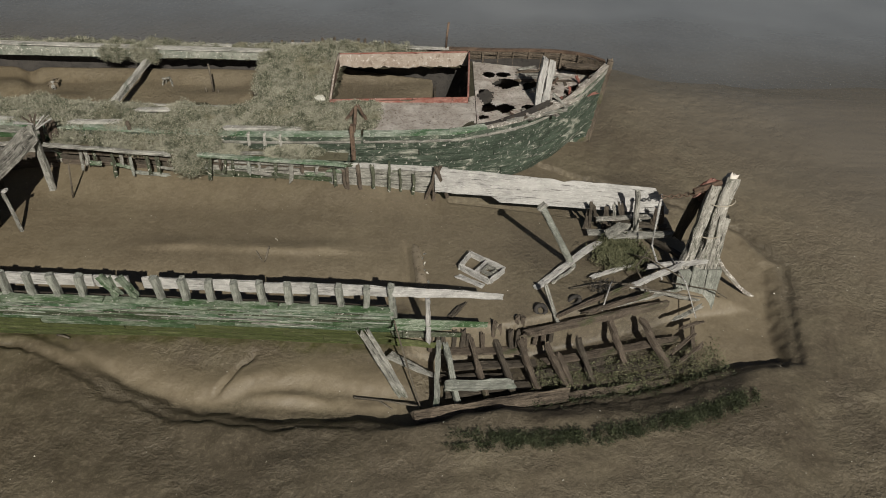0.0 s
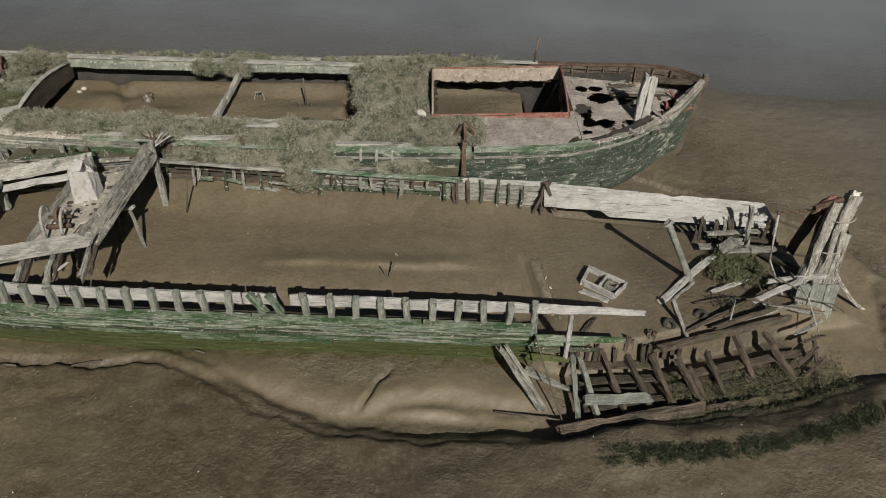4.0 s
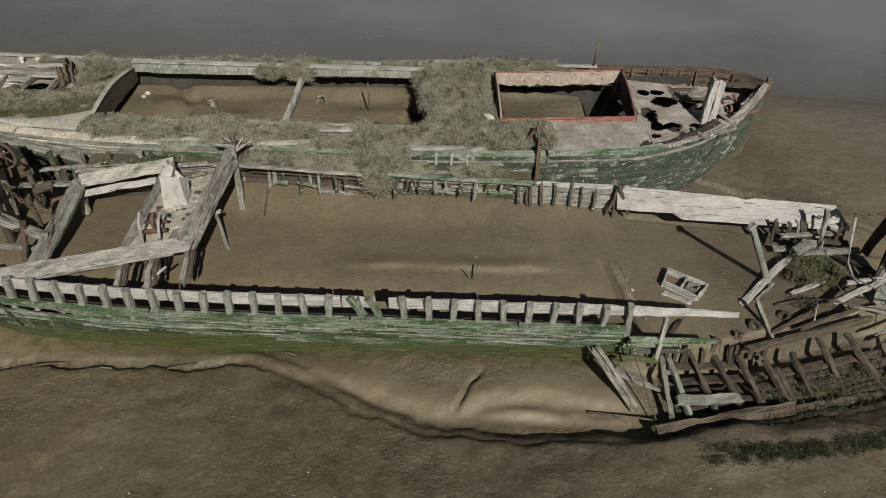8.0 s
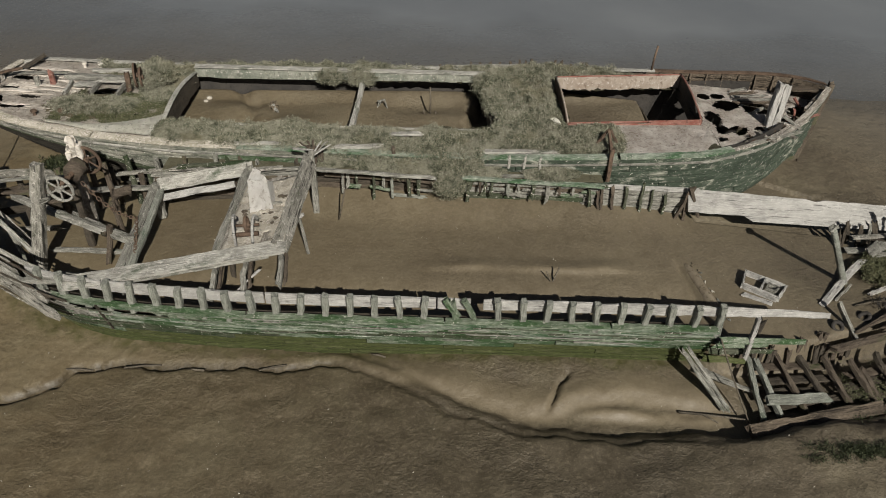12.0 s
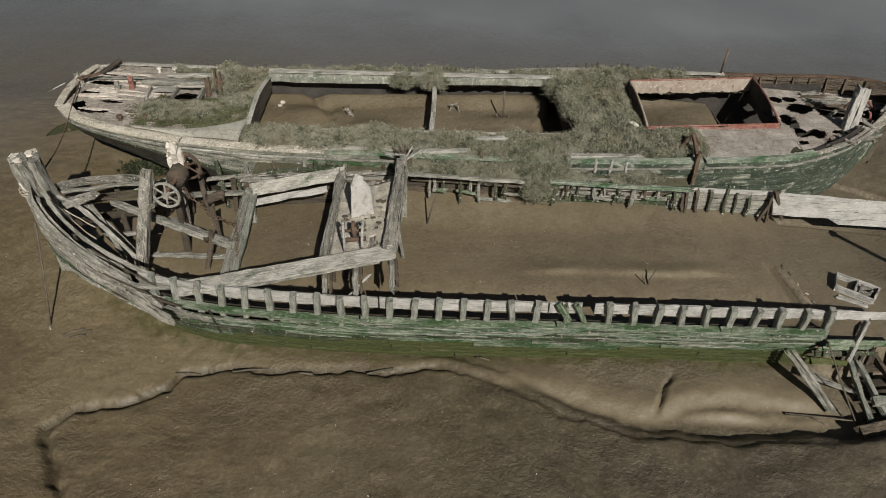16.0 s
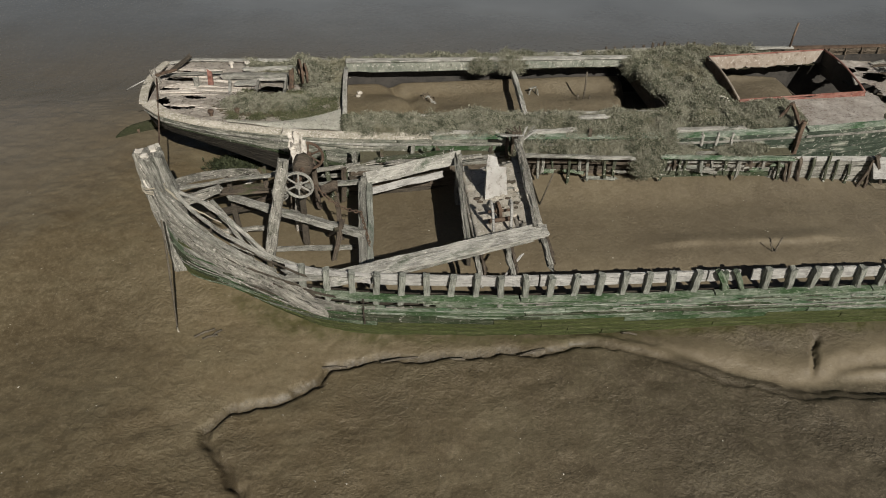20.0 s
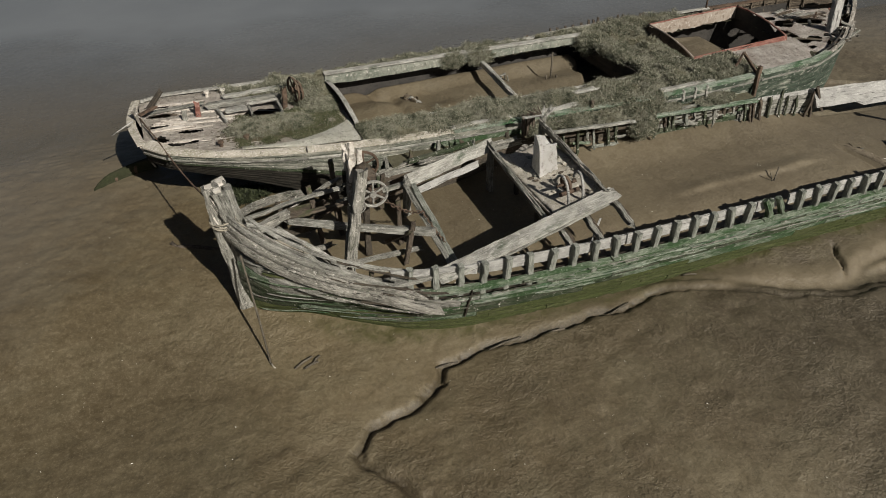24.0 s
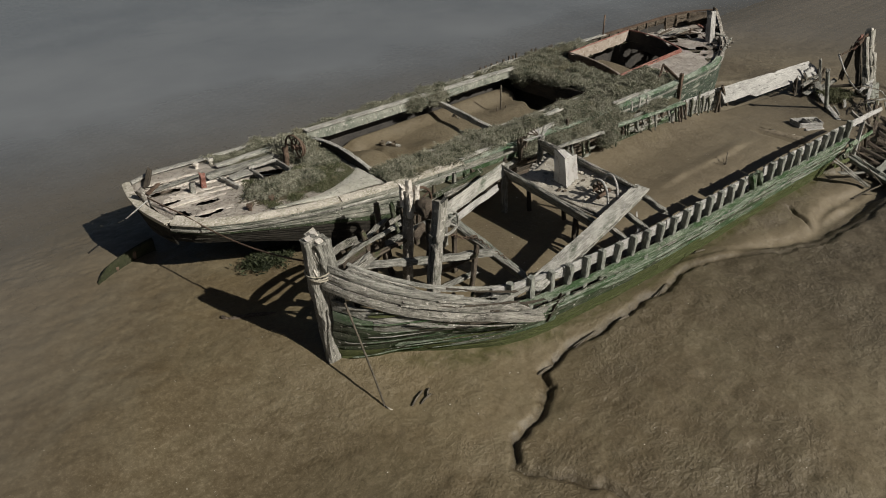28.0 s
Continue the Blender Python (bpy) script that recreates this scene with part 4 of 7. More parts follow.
for p, q in (((-21.0, 19.4, -0.1), (-20.6, 19.5, 1.5)), ((-20.75, 20.6, -0.1), (-20.8, 20.5, 1.9)), ((-21.2, 20.8, 0.0), (-20.8, 19.3, 1.3)), ((-21.6, 22.3, 0.2), (-21.7, 22.4, 2.3)), ((-22.4, 22.7, 0.1), (-22.5, 22.9, 2.6)), ((-20.7, 22.9, 0.1), (-20.6, 22.8, 1.6))):
    timber("frame_post", p, q, 0.16, 0.18, M_SLIMY, NW, up=(1, 0, 0), seg=5)

# dark strip added on the planks, standing in for a dark notch
notch_ends = [Vector(a_side(-19.95, z)) + Vector(a_out(-19.95)).normalized() * 0.11 for z in (-0.6, 0.9)]
timber("butt_strap", notch_ends[0], notch_ends[1], 0.1, 0.05, M_DARK, NW, up=(1, 0, 0), seg=6, rough=0.02)
# midship: deep coaming boards, deck and cut deck beams
timber("hatch_board", (-19.86, 22.2, 1.22), (-19.88, 17.3, 0.45), 0.16, 0.62, M_GREY, NW, up=(-0.6, 0, 1), seg=10, rough=0.03)
timber("hatch_board", (-19.66, 22.1, 1.3), (-19.7, 18.0, 0.5), 0.22, 0.2, M_POST, NW, seg=8, rough=0.03)
timber("hatch_board", (-16.3, 22.4, 1.95), (-16.45, 17.5, 1.5), 0.16, 0.62, M_GREY, NW, up=(-0.55, 0, 1), seg=10, rough=0.03)
timber("hatch_board", (-14.03, 22.55, 2.5), (-14.32, 17.3, 2.2), 0.16, 0.66, M_BOW, NW, up=(-0.6, 0, 1), seg=12, rough=0.03)
timber("hatch_post", (-19.9, 22.2, 0.0), (-19.88, 22.15, 1.52), 0.28, 0.28, M_GREY, NW, up=(1, 0, 0), seg=4)
timber("hatch_post", (-16.3, 22.45, 0.0), (-16.3, 22.4, 2.26), 0.26, 0.24, M_GREY, NW, up=(1, 0, 0), seg=4)
timber("hatch_post", (-14.0, 22.6, 0.0), (-14.0, 22.55, 2.86), 0.24, 0.22, M_GREY, NW, up=(1, 0, 0), seg=4)
timber("hatch_post", (-16.35, 18.6, 0.0), (-16.35, 18.6, 1.3), 0.14, 0.14, M_DARK, NW, up=(1, 0, 0), seg=4)
timber("side_board", (-19.8, 22.28, 1.42), (-16.2, 22.5, 2.12), 0.1, 0.5, M_RAIL, NW, up=(0, 0.55, 1), seg=10)
timber("side_board", (-19.9, 22.0, 1.0), (-16.9, 22.2, 1.55), 0.08, 0.26, M_PALE, NW, up=(0, 0.6, 1), seg=8)
timber("side_board", (-22.6, 22.5, 1.0), (-19.9, 22.35, 1.28), 0.3, 0.1, M_GREY, NW, seg=8)
timber("carling", (-20.9, 16.45, 1.42), (-14.15, 17.25, 2.38), 0.56, 0.1, M_RAIL, NW, up=(0, -0.25, 1), seg=14, rough=0.03, split=0.9)
timber("carling", (-19.6, 16.3, 1.46), (-14.6, 16.95, 2.2), 0.09, 0.08, M_GREY, NW, seg=12, rough=0.03, split=1.2)
timber("carling", (-22.4, 16.85, 1.35), (-19.8, 16.55, 1.5), 0.5, 0.12, M_GREY, NW, seg=8, rough=0.05, split=1.2)
for k in range(11):
    x0 = -16.35 + 0.2 * k
    f = (k + 0.5) / 11
    lo, hi = 17.45 + 0.03 * k, 22.2 - random.uniform(0, 0.5)
    za = 1.72 + 0.42 * f
    timber("deck_plank", (x0 + 0.1, lo, za + 0.05), (x0 + 0.05, hi, za + 0.1), 0.215, 0.06, random.choice((M_CRUST, M_CRUST, M_RAIL)), NW, seg=8, rough=0.02)
for p, q in (((-14.25, 17.4, 2.1), (-14.18, 16.01, 1.72)), ((-15.4, 17.35, 1.9), (-15.32, 16.06, 1.46)), ((-16.35, 17.3, 1.7), (-16.3, 16.0, 1.25))):
    timber("deck_beam", p, q, 0.16, 0.22, M_GREY, NW, seg=6, rough=0.05, split=1.2)
    timber("deck_beam", (p[0] + 0.14, p[1], p[2] - 0.05), (q[0] + 0.16, q[1] + 0.25, q[2]), 0.1, 0.16, M_SLIMY, NW, seg=6, rough=0.05, split=1.4)
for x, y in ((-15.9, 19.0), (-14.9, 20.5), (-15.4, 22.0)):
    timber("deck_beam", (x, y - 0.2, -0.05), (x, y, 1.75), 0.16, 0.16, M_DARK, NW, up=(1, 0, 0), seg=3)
bm = bmesh.new()
rows = []
for i in range(22):
    x = -16.28 + i * 0.098
    rows.append([bm.verts.new((x, 17.5 + 0.15 * (j + random.uniform(-0.3, 0.3)) + 0.05 * math.sin(3 * x), 1.83 + 0.2 * (x + 16.35) + 0.06 * noise.noise((x * 2.5, j * 0.4, 2)) + random.uniform(-0.012, 0.012))) for j in range(29 + int(2 * noise.noise((x * 2, 0, 5))))])
for r0, r1 in zip(rows, rows[1:]):
    for j in range(min(len(r0), len(r1)) - 1):
        if noise.noise((r0[j].co.x * 1.7, r0[j].co.y * 1.2, 9)) > -0.42:
            bm.faces.new((r0[j], r0[j + 1], r1[j + 1], r1[j]))
bmesh.ops.delete(bm, geom=[v for v in bm.verts if not v.link_faces], context="VERTS")
bmesh.ops.solidify(bm, geom=bm.faces[:], thickness=0.05)
part("debris_layer", bm, M_DUST, NW, "dust and crumbled wood caked on the hatch deck", smooth=True)
timber("prop", (-15.9, 16.0, 1.1), (-14.9, 16.9, 1.75), 0.06, 0.06, M_PALE, NW)

# far side: covering board with hanging frame stubs under it
far_rail = lambda x0, z0, x1, z1, w, h, m, off=0.0: timber("far_rail", (x0, A_FAR(x0) + off, z0), (x1, A_FAR(x1) + off, z1), w, h, m, NW, seg=12, rough=0.03)
timber("far_rail", (-14.0, 22.8, 1.92), (-9.4, 22.82, 1.6), 0.2, 0.1, M_GREY, NW, seg=14, rough=0.03, split=1.2)
far_rail(-13.9, 1.5, -9.3, 1.42, 0.2, 0.1, M_SLIMY)
far_rail(-13.7, 1.22, -9.0, 1.15, 0.1, 0.16, M_SLIMY, 0.1)
timber("far_rail", (-8.35, 22.85, 1.62), (-2.8, 22.72, 1.36), 0.22, 0.12, M_TOP, NW, seg=16, rough=0.03, split=0.8, label="long pale green stringer over the frame stubs")
far_rail(-8.3, 1.42, -2.6, 1.3, 0.2, 0.1, M_DEEP)
far_rail(-8.2, 1.62, -5.0, 1.52, 0.12, 0.12, M_GREY, 0.15)
far_rail(-7.9, 1.2, -2.7, 1.15, 0.1, 0.14, M_GREY, 0.12)
far_rail(-19.4, 1.6, -16.6, 1.75, 0.2, 0.14, M_DEEP)
far_rail(-18.6, 1.3, -17.0, 1.3, 0.24, 0.1, M_GREY)
for k in range(40):
    x = -13.5 + 0.36 * k + random.uniform(-0.16, 0.16)
    if random.random() < 0.22 or x > 0.5:
        continue
    fore = x > -3.2
    m = random.choice((M_DEEP, M_SLIMY)) if fore else random.choice((M_POST, M_GREY, M_GREY, M_SLIMY, M_DEEP))
    low = 0.1 if fore else random.choice((0.45, 0.6, 0.8, 0.95)) + random.uniform(-0.12, 0.12)
    high = random.uniform(1.1, 1.65) if fore else 1.42
    timber("frame_stub", (x + random.uniform(-0.08, 0.08), A_FAR(x) - 0.04 - random.uniform(0, 0.12), low), (x + random.uniform(-0.05, 0.05), A_FAR(x) + 0.02, high), random.uniform(0.06, 0.15), random.uniform(0.08, 0.14), m, NW, up=(1, 0, 0), seg=4, split=1.2, rough=0.05, taper=random.uniform(0.8, 1.3))
for k in range(11):
    x = -13.2 + 0.95 * k + random.uniform(-0.3, 0.3)
    z = random.choice((0.5, 0.8, 1.0))
    timber("broken_plank", (x, A_FAR(x) + 0.06, z), (x + random.uniform(0.6, 1.6), A_FAR(x + 1) + 0.05, z + random.uniform(-0.12, 0.12)), 0.07, random.uniform(0.1, 0.18), random.choice((M_GREEN, M_GREY, M_POST)), NW, seg=6, split=1.4)
for k in range(6):
    z = 0.0 + 0.22 * k
    timber("plank", (-3.4 + random.uniform(-0.4, 0.2), A_FAR(-3) + 0.16, z + 0.12), (0.9 + random.uniform(-0.5, 0.3), A_FAR(0.9) + 0.14, z + 0.1), 0.07, 0.2, random.choice((M_GREY, M_GREY, M_PALE)), NW, seg=8)
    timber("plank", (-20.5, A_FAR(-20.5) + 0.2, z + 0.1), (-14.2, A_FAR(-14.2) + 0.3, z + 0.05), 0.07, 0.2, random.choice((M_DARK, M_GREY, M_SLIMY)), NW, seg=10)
    # dark planks that stand in for the shaded gap under the far rail
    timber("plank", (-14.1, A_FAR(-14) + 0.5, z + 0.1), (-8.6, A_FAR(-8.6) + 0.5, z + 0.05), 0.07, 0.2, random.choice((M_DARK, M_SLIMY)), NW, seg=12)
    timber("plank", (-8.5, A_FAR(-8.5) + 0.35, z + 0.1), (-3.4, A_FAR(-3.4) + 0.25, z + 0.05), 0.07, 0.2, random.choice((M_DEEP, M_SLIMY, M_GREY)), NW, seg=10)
# remains of the side deck between the hulls
for x0, x1 in ((-20.0, -14.0), (-13.9, -8.5), (-8.4, -2.8)):
    f = lambda t: x0 + (x1 - x0) * t
    strake("side_deck_plank", lambda t: (f(t), A_FAR(f(t)) + 0.1, 1.4), lambda t: (f(t), B_NEAR(f(t)) + 0.15, 1.45), lambda t: (0, 0, 1), 0.06, 12, M_SOIL, NW)
for p, q in (((0.1, 22.45, 0.0), (0.7, 22.6, 1.5)), ((0.45, 22.4, 0.0), (0.5, 22.6, 1.3)), ((1.0, 22.3, 0.3), (0.5, 22.5, 1.5))):
    timber("frame_post", p, q, 0.13, 0.13, M_SLIMY, NW, up=(1, 0, 0), seg=4)
strake("long_plank", lambda t: (0.5 + 8.4 * t, 22.25 - 1.2 * t, 0.55 + 0.2 * t), lambda t: (0.45 + 8.0 * t, 22.75 - 1.1 * t, 1.35 - 0.02 * t), lambda t: (0.15, -1, 0.5), 0.1, 22, M_PALE, NW, "long bleached plank hanging off the side")
strake("long_plank", lambda t: (2.9 + 6.0 * t, 21.75 - 0.8 * t, 0.5 + 0.15 * t), lambda t: (2.6 + 6.3 * t, 21.95 - 0.9 * t, 0.62 + 0.2 * t), lambda t: (0.1, -1, 0.4), 0.09, 16, M_PALE, NW)

# broken quarter of the near side
timber("rail_plank", (-0.7, 15.22, 1.68), (2.5, 15.12, 1.66), 0.08, 0.3, M_PALE, NW, up=(0, 0.6, 1), seg=12, taper=0.55, label="long splintered rail plank")
timber("stanchion", (0.42, 15.1, -0.2), (0.38, 15.06, 1.62), 0.17, 0.14, M_PALE, NW, up=(1, 0, 0), seg=5)
timber("plank", (-0.6, 15.05, 0.62), (2.1, 15.12, 0.55), 0.09, 0.24, M_GREEN, NW, up=(0, 0.5, 1), seg=9, taper=0.7)
timber("plank", (-0.7, 15.15, 0.35), (1.1, 15.2, 0.3), 0.09, 0.2, M_GREEN, NW, up=(0, 0.5, 1), seg=6, taper=0.6, split=1.5)
timber("plank", (-0.7, 15.25, -0.05), (1.3, 15.35, -0.15), 0.09, 0.22, M_DEEP, NW, up=(0, 0.5, 1), seg=6, taper=0.6, split=1.5)
timber("plank", (-0.8, 15.4, -0.5), (0.9, 15.3, -0.55), 0.09, 0.24, M_OLIVE, NW, up=(0, 0.5, 1), seg=6, taper=0.7, split=1.5)
for p, q, w in (((-1.66, 15.2, 0.15), (-0.36, 13.84, -1.2), 0.17), ((-1.4, 15.2, 0.15), (-0.22, 13.84, -1.2), 0.13), ((-1.5, 15.1, 0.0), (-0.5, 14.2, -0.9), 0.08)):
    timber("hanging_plank", p, q, w, 0.06, M_GREY, NW, seg=7, split=1.2, label="grey splintered plank hanging to the mud")
timber("plank", (-0.82, 15.1, -0.75), (0.64, 14.4, -0.95), 0.35, 0.06, M_GREY, NW, seg=6, split=1.0, taper=0.5)

# stern: post, deadwood, knees
timber("stern_post", (9.0, 17.9, -0.9), (9.95, 19.2, 3.3), 0.46, 0.44, M_BOW, NW, up=(1, 0, 0), rough=0.05, seg=10)
timber("stern_post", (9.45, 17.8, -0.9), (9.86, 18.85, 2.1), 0.62, 0.4, M_BOW, NW, up=(1, 0, 0), rough=0.05, seg=9)
timber("stern_post", (8.45, 17.75, -0.7), (9.5, 19.15, 3.05), 0.3, 0.34, M_BOW, NW, up=(1, 0, 0), rough=0.06, seg=9)
timber("stern_post", (8.95, 18.35, -0.7), (9.55, 19.5, 2.6), 0.26, 0.3, M_DARK, NW, up=(1, 0, 0), rough=0.06, seg=9)
timber("post_cap", (9.9, 19.15, 3.25), (9.98, 19.22, 3.4), 0.34, 0.26, M_GUANO, NW, up=(1, 0, 0), seg=3)
timber("cross_timber", (7.5, 18.0, 0.55), (9.9, 18.2, 0.75), 0.14, 0.16, M_PALE, NW, seg=7)
for k in range(3):
    timber("deadwood", (8.75 + 0.5 * k, 17.9 + 0.05 * k, 0.55), (8.6 + 0.5 * k, 17.55, -0.9), 0.46, 0.16, M_POST, NW, up=(0, 1, 0.2), seg=5)
timber("knee", (9.95, 18.25, 0.65), (11.75, 18.35, -1.05), 0.13, 0.15, M_CRUST, NW, seg=9, mid=(0.0, 0, -0.22), taper=0.7, label="curved bleached knee timber")
# timbers under the end of the long plank, shade put into their dark colour
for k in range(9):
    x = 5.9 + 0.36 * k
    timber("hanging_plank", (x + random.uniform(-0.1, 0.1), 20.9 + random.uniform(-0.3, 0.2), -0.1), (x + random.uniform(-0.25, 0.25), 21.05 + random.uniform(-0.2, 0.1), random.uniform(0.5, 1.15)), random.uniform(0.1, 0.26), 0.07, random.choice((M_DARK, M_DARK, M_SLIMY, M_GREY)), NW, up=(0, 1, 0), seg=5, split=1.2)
timber("hanging_plank", (6.0, 20.3, 0.25), (8.9, 20.0, 0.4), 0.3, 0.08, M_GREY, NW, seg=7, split=1.0)
timber("hanging_plank", (6.3, 20.7, 0.55), (8.6, 20.75, 0.7), 0.24, 0.08, M_BOW, NW, seg=7, split=1.0)
# splintered wood round the heads of the hatch posts, and posts in the gap between the hulls
for k in range(9):
    g = 0.3 + 0.33 * k
    timber("splinter", (-13.95, 22.7, 2.55 + 0.03 * k), (-13.95 + 0.75 * math.cos(g) * random.uniform(0.6, 1.3), 22.75 + 0.35 * math.sin(g), 2.75 + 0.3 * random.random()), 0.06, 0.04, random.choice((M_GREY, M_SLIMY, M_PALE)), NW, seg=4, split=1.3)
for k in range(12):
    x = -21.8 + 0.62 * k + random.uniform(-0.15, 0.15)
    timber("frame_post", (x, A_FAR(x) + 0.25, -0.2), (x + random.uniform(-0.2, 0.2), A_FAR(x) + random.uniform(0.1, 0.5), random.uniform(1.2, 2.1)), random.uniform(0.12, 0.2), 0.16, random.choice((M_DARK, M_SLIMY, M_DEEP, M_GREY)), NW, up=(1, 0, 0), seg=5, split=1.2)
for p, q in (((-22.0, 23.3, 1.2), (-18.6, 23.6, 1.5)), ((-21.5, 23.6, 0.8), (-17.4, 23.75, 0.9)), ((-19.0, 23.1, 1.55), (-15.2, 23.3, 1.65)), ((-17.8, 23.5, 1.2), (-14.4, 23.6, 1.5))):
    timber("fallen_timber", p, q, 0.2, 0.1, random.choice((M_GREY, M_BOW)), NW, seg=8, split=1.2, rough=0.05)
# ---- the second wreck: hull ----
far_wreck = thing("overgrown_shipwreck", "overgrown timber hull with rusty hatch coamings and worn green paint", "shipwreck", at=(-10, 27.6, 0))
FW = far_wreck
B_SHEER = table([(-28.7, 2.5), (-24, 2.25), (-18, 2.1), (-8, 2.1), (-3, 2.3), (2, 2.75), (5, 3.15), (7.5, 3.55)])
B_BOT = table([(-28.7, 1.62), (-27.0, 1.35), (-25.5, 1.0), (-24.0, 0.55), (-22.5, 0.0), (-20.5, -0.95), (-18.5, -1.5), (7.5, -1.5)])
B_LOW = table([(-28.7, 2.5), (-24, 2.25), (-18, 2.1), (-8, 2.1), (-3, 2.26), (2, 2.38), (4, 2.45), (5.5, 2.62), (6.4, 2.98), (7.5, 3.55)])
b_deck = table([(-28.7, 2.34), (-24, 2.09), (-18, 1.94), (-8, 1.94), (-3, 2.08), (2, 2.25), (5, 2.36), (7.5, 2.6)])


def b_flare(x, z, top):
    depth = max(0.0, top - z)
    return depth * (0.2 - 0.13 * ease(0, 4, x)) + 0.6 * max(0.0, depth - 2.1) ** 2 * ease(0, 5, x) + 2.4 * ease(-22, -28, x) * (depth / 3.6) ** 1.3


def b_rake(x, z):
    depth = max(0.0, B_SHEER(x) - z)
    return (0.11 * depth + 1.4 * max(0.0, depth - 3.2) ** 2) * ease(1.5, 7.5, x)


def b_near(x, z):
    return (x - b_rake(x, z), min(B_NEAR(x) + b_flare(x, z, B_LOW(x)), 27.6), z)


def b_far(x, z):
    return (x - b_rake(x, z), max(B_FAR(x) - b_flare(x, z, B_SHEER(x)), 27.75), z)


def b_mats(k, x):
    if k < 3:
        return M_SLIMY if x > -20 else M_STERN_BLACK
    if x < -20.5:
        return M_STERN_BLACK if k < 6 else M_DEEP if k < 7 else M_AFT
    if x < -14:
        return random.choice((M_AFT, M_AFT, M_GREEN)) if 5 < k else M_DEEP
    return M_PAINT


B_EDGES = [lambda x, k=k: B_BOT(x) + (B_SHEER(x) - B_BOT(x)) * k / 12 for k in range(13)]
B_EDGES_NEAR = [lambda x, k=k: B_BOT(x) + (B_LOW(x) - B_BOT(x)) * k / 12 for k in range(13)]
n_out = lambda x: ((B_NEAR(x + 0.05) - B_NEAR(x - 0.05)) / 0.1, -1, -0.2)
f_out = lambda x: ((B_FAR(x - 0.05) - B_FAR(x + 0.05)) / 0.1, 1, -0.2)
planking(b_near, -28.6, 7.45, B_EDGES_NEAR, 5.5, 0.07, b_mats, FW, n_out, steps=0.3)
planking(b_far, -28.5, 7.4, B_EDGES[::2] + [B_SHEER], 8.0, 0.07, lambda k, x: M_SLIMY, FW, f_out, steps=0.9)
# pale rubbing strakes and rail cap along the sheer
for x0, x1 in ((-28.6, -23.0), (-22.95, -17.2), (-17.15, -9.2), (-9.1, -2.3), (-2.2, 2.4), (2.42, 7.4)):
    broad = 0.26 if x0 < -20 else 0.2 if x0 < 2 else 0.06
    f = lambda t: x0 + (x1 - x0) * t
    strake("rail_cap", lambda t: Vector(b_near(f(t), B_LOW(f(t)))) + Vector(n_out(f(t))) * 0.1, lambda t: Vector(b_near(f(t), B_LOW(f(t)))) - Vector(n_out(f(t))) * broad, lambda t: (0, 0, 1), 0.07, 16, M_RIM if x0 < -17.2 else M_TOP if x0 < 2 else M_CRUST, FW)
    strake("rubbing_strake", lambda t: Vector(b_near(f(t), B_LOW(f(t)) - 0.3)) + Vector(n_out(f(t))) * 0.06, lambda t: Vector(b_near(f(t), B_LOW(f(t)) - 0.2)) + Vector(n_out(f(t))) * 0.06, lambda t: n_out(f(t)), 0.06, 16, random.choice((M_RAIL, M_GREY)), FW)
for x0, x1 in ((-28.5, -16), (-16, -6), (-6, 1.0), (1.0, 7.4)):
    f = lambda t: x0 + (x1 - x0) * t
    strake("rail_cap", lambda t: Vector(b_far(f(t), B_SHEER(f(t)))) + Vector((0, 0.08, 0)), lambda t: Vector(b_far(f(t), B_SHEER(f(t)))) - Vector((0, 0.2, 0)), lambda t: (0, 0, 1), 0.07, 14, M_RAIL if x0 < 1 else M_IRON, FW)
# black sheets added inside both sides, standing in for the shade under the deck
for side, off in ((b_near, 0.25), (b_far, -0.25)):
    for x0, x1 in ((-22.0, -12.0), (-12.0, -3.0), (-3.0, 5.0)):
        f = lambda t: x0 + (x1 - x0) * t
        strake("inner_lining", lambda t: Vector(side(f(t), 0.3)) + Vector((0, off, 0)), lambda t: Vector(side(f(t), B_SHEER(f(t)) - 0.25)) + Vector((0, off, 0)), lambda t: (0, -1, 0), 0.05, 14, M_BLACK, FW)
# transom and counter
for k in range(4):
    za, zb = 1.35 + 0.29 * k, 1.35 + 0.29 * (k + 1) - 0.015
    strake("transom_plank", lambda t: (-28.72 - 0.28 * math.sin(math.pi * t) + (2.5 - za) * 0.28, 27.0 + (2.5 - za) * 0.25 + (4.25 - (2.5 - za) * 0.5) * t, za),
           lambda t: (-28.72 - 0.28 * math.sin(math.pi * t) + (2.5 - zb) * 0.28, 27.0 + (2.5 - zb) * 0.25 + (4.25 - (2.5 - zb) * 0.5) * t, zb), lambda t: (-1, 0, 0), 0.07, 10, M_STERN_BLACK if k < 3 else M_RIM, FW)
strake("rail_cap", lambda t: (-28.85 - 0.28 * math.sin(math.pi * t), 26.95 + 4.3 * t, 2.5), lambda t: (-28.5 - 0.28 * math.sin(math.pi * t), 26.95 + 4.3 * t, 2.5), lambda t: (0, 0, 1), 0.07, 12, M_RIM, FW)
bm = bmesh.new()
rows = []
for i in range(20):
    x = -28.7 + i * 0.5
    z = B_BOT(x) + 0.02
    a, b = b_near(x, z)[1], b_far(x, z)[1]
    rows.append([bm.verts.new((x, a + (b - a) * j / 8, z - 0.5 * math.sin(math.pi * j / 8) * (0.6 + 0.05 * i))) for j in range(9)])
for r0, r1 in zip(rows, rows[1:]):
    for j in range(8):
        bm.faces.new((r0[j], r0[j + 1], r1[j + 1], r1[j]))
bmesh.ops.solidify(bm, geom=bm.faces[:], thickness=0.06)
part("counter", bm, M_STERN_BLACK, FW, "dark counter under the stern")
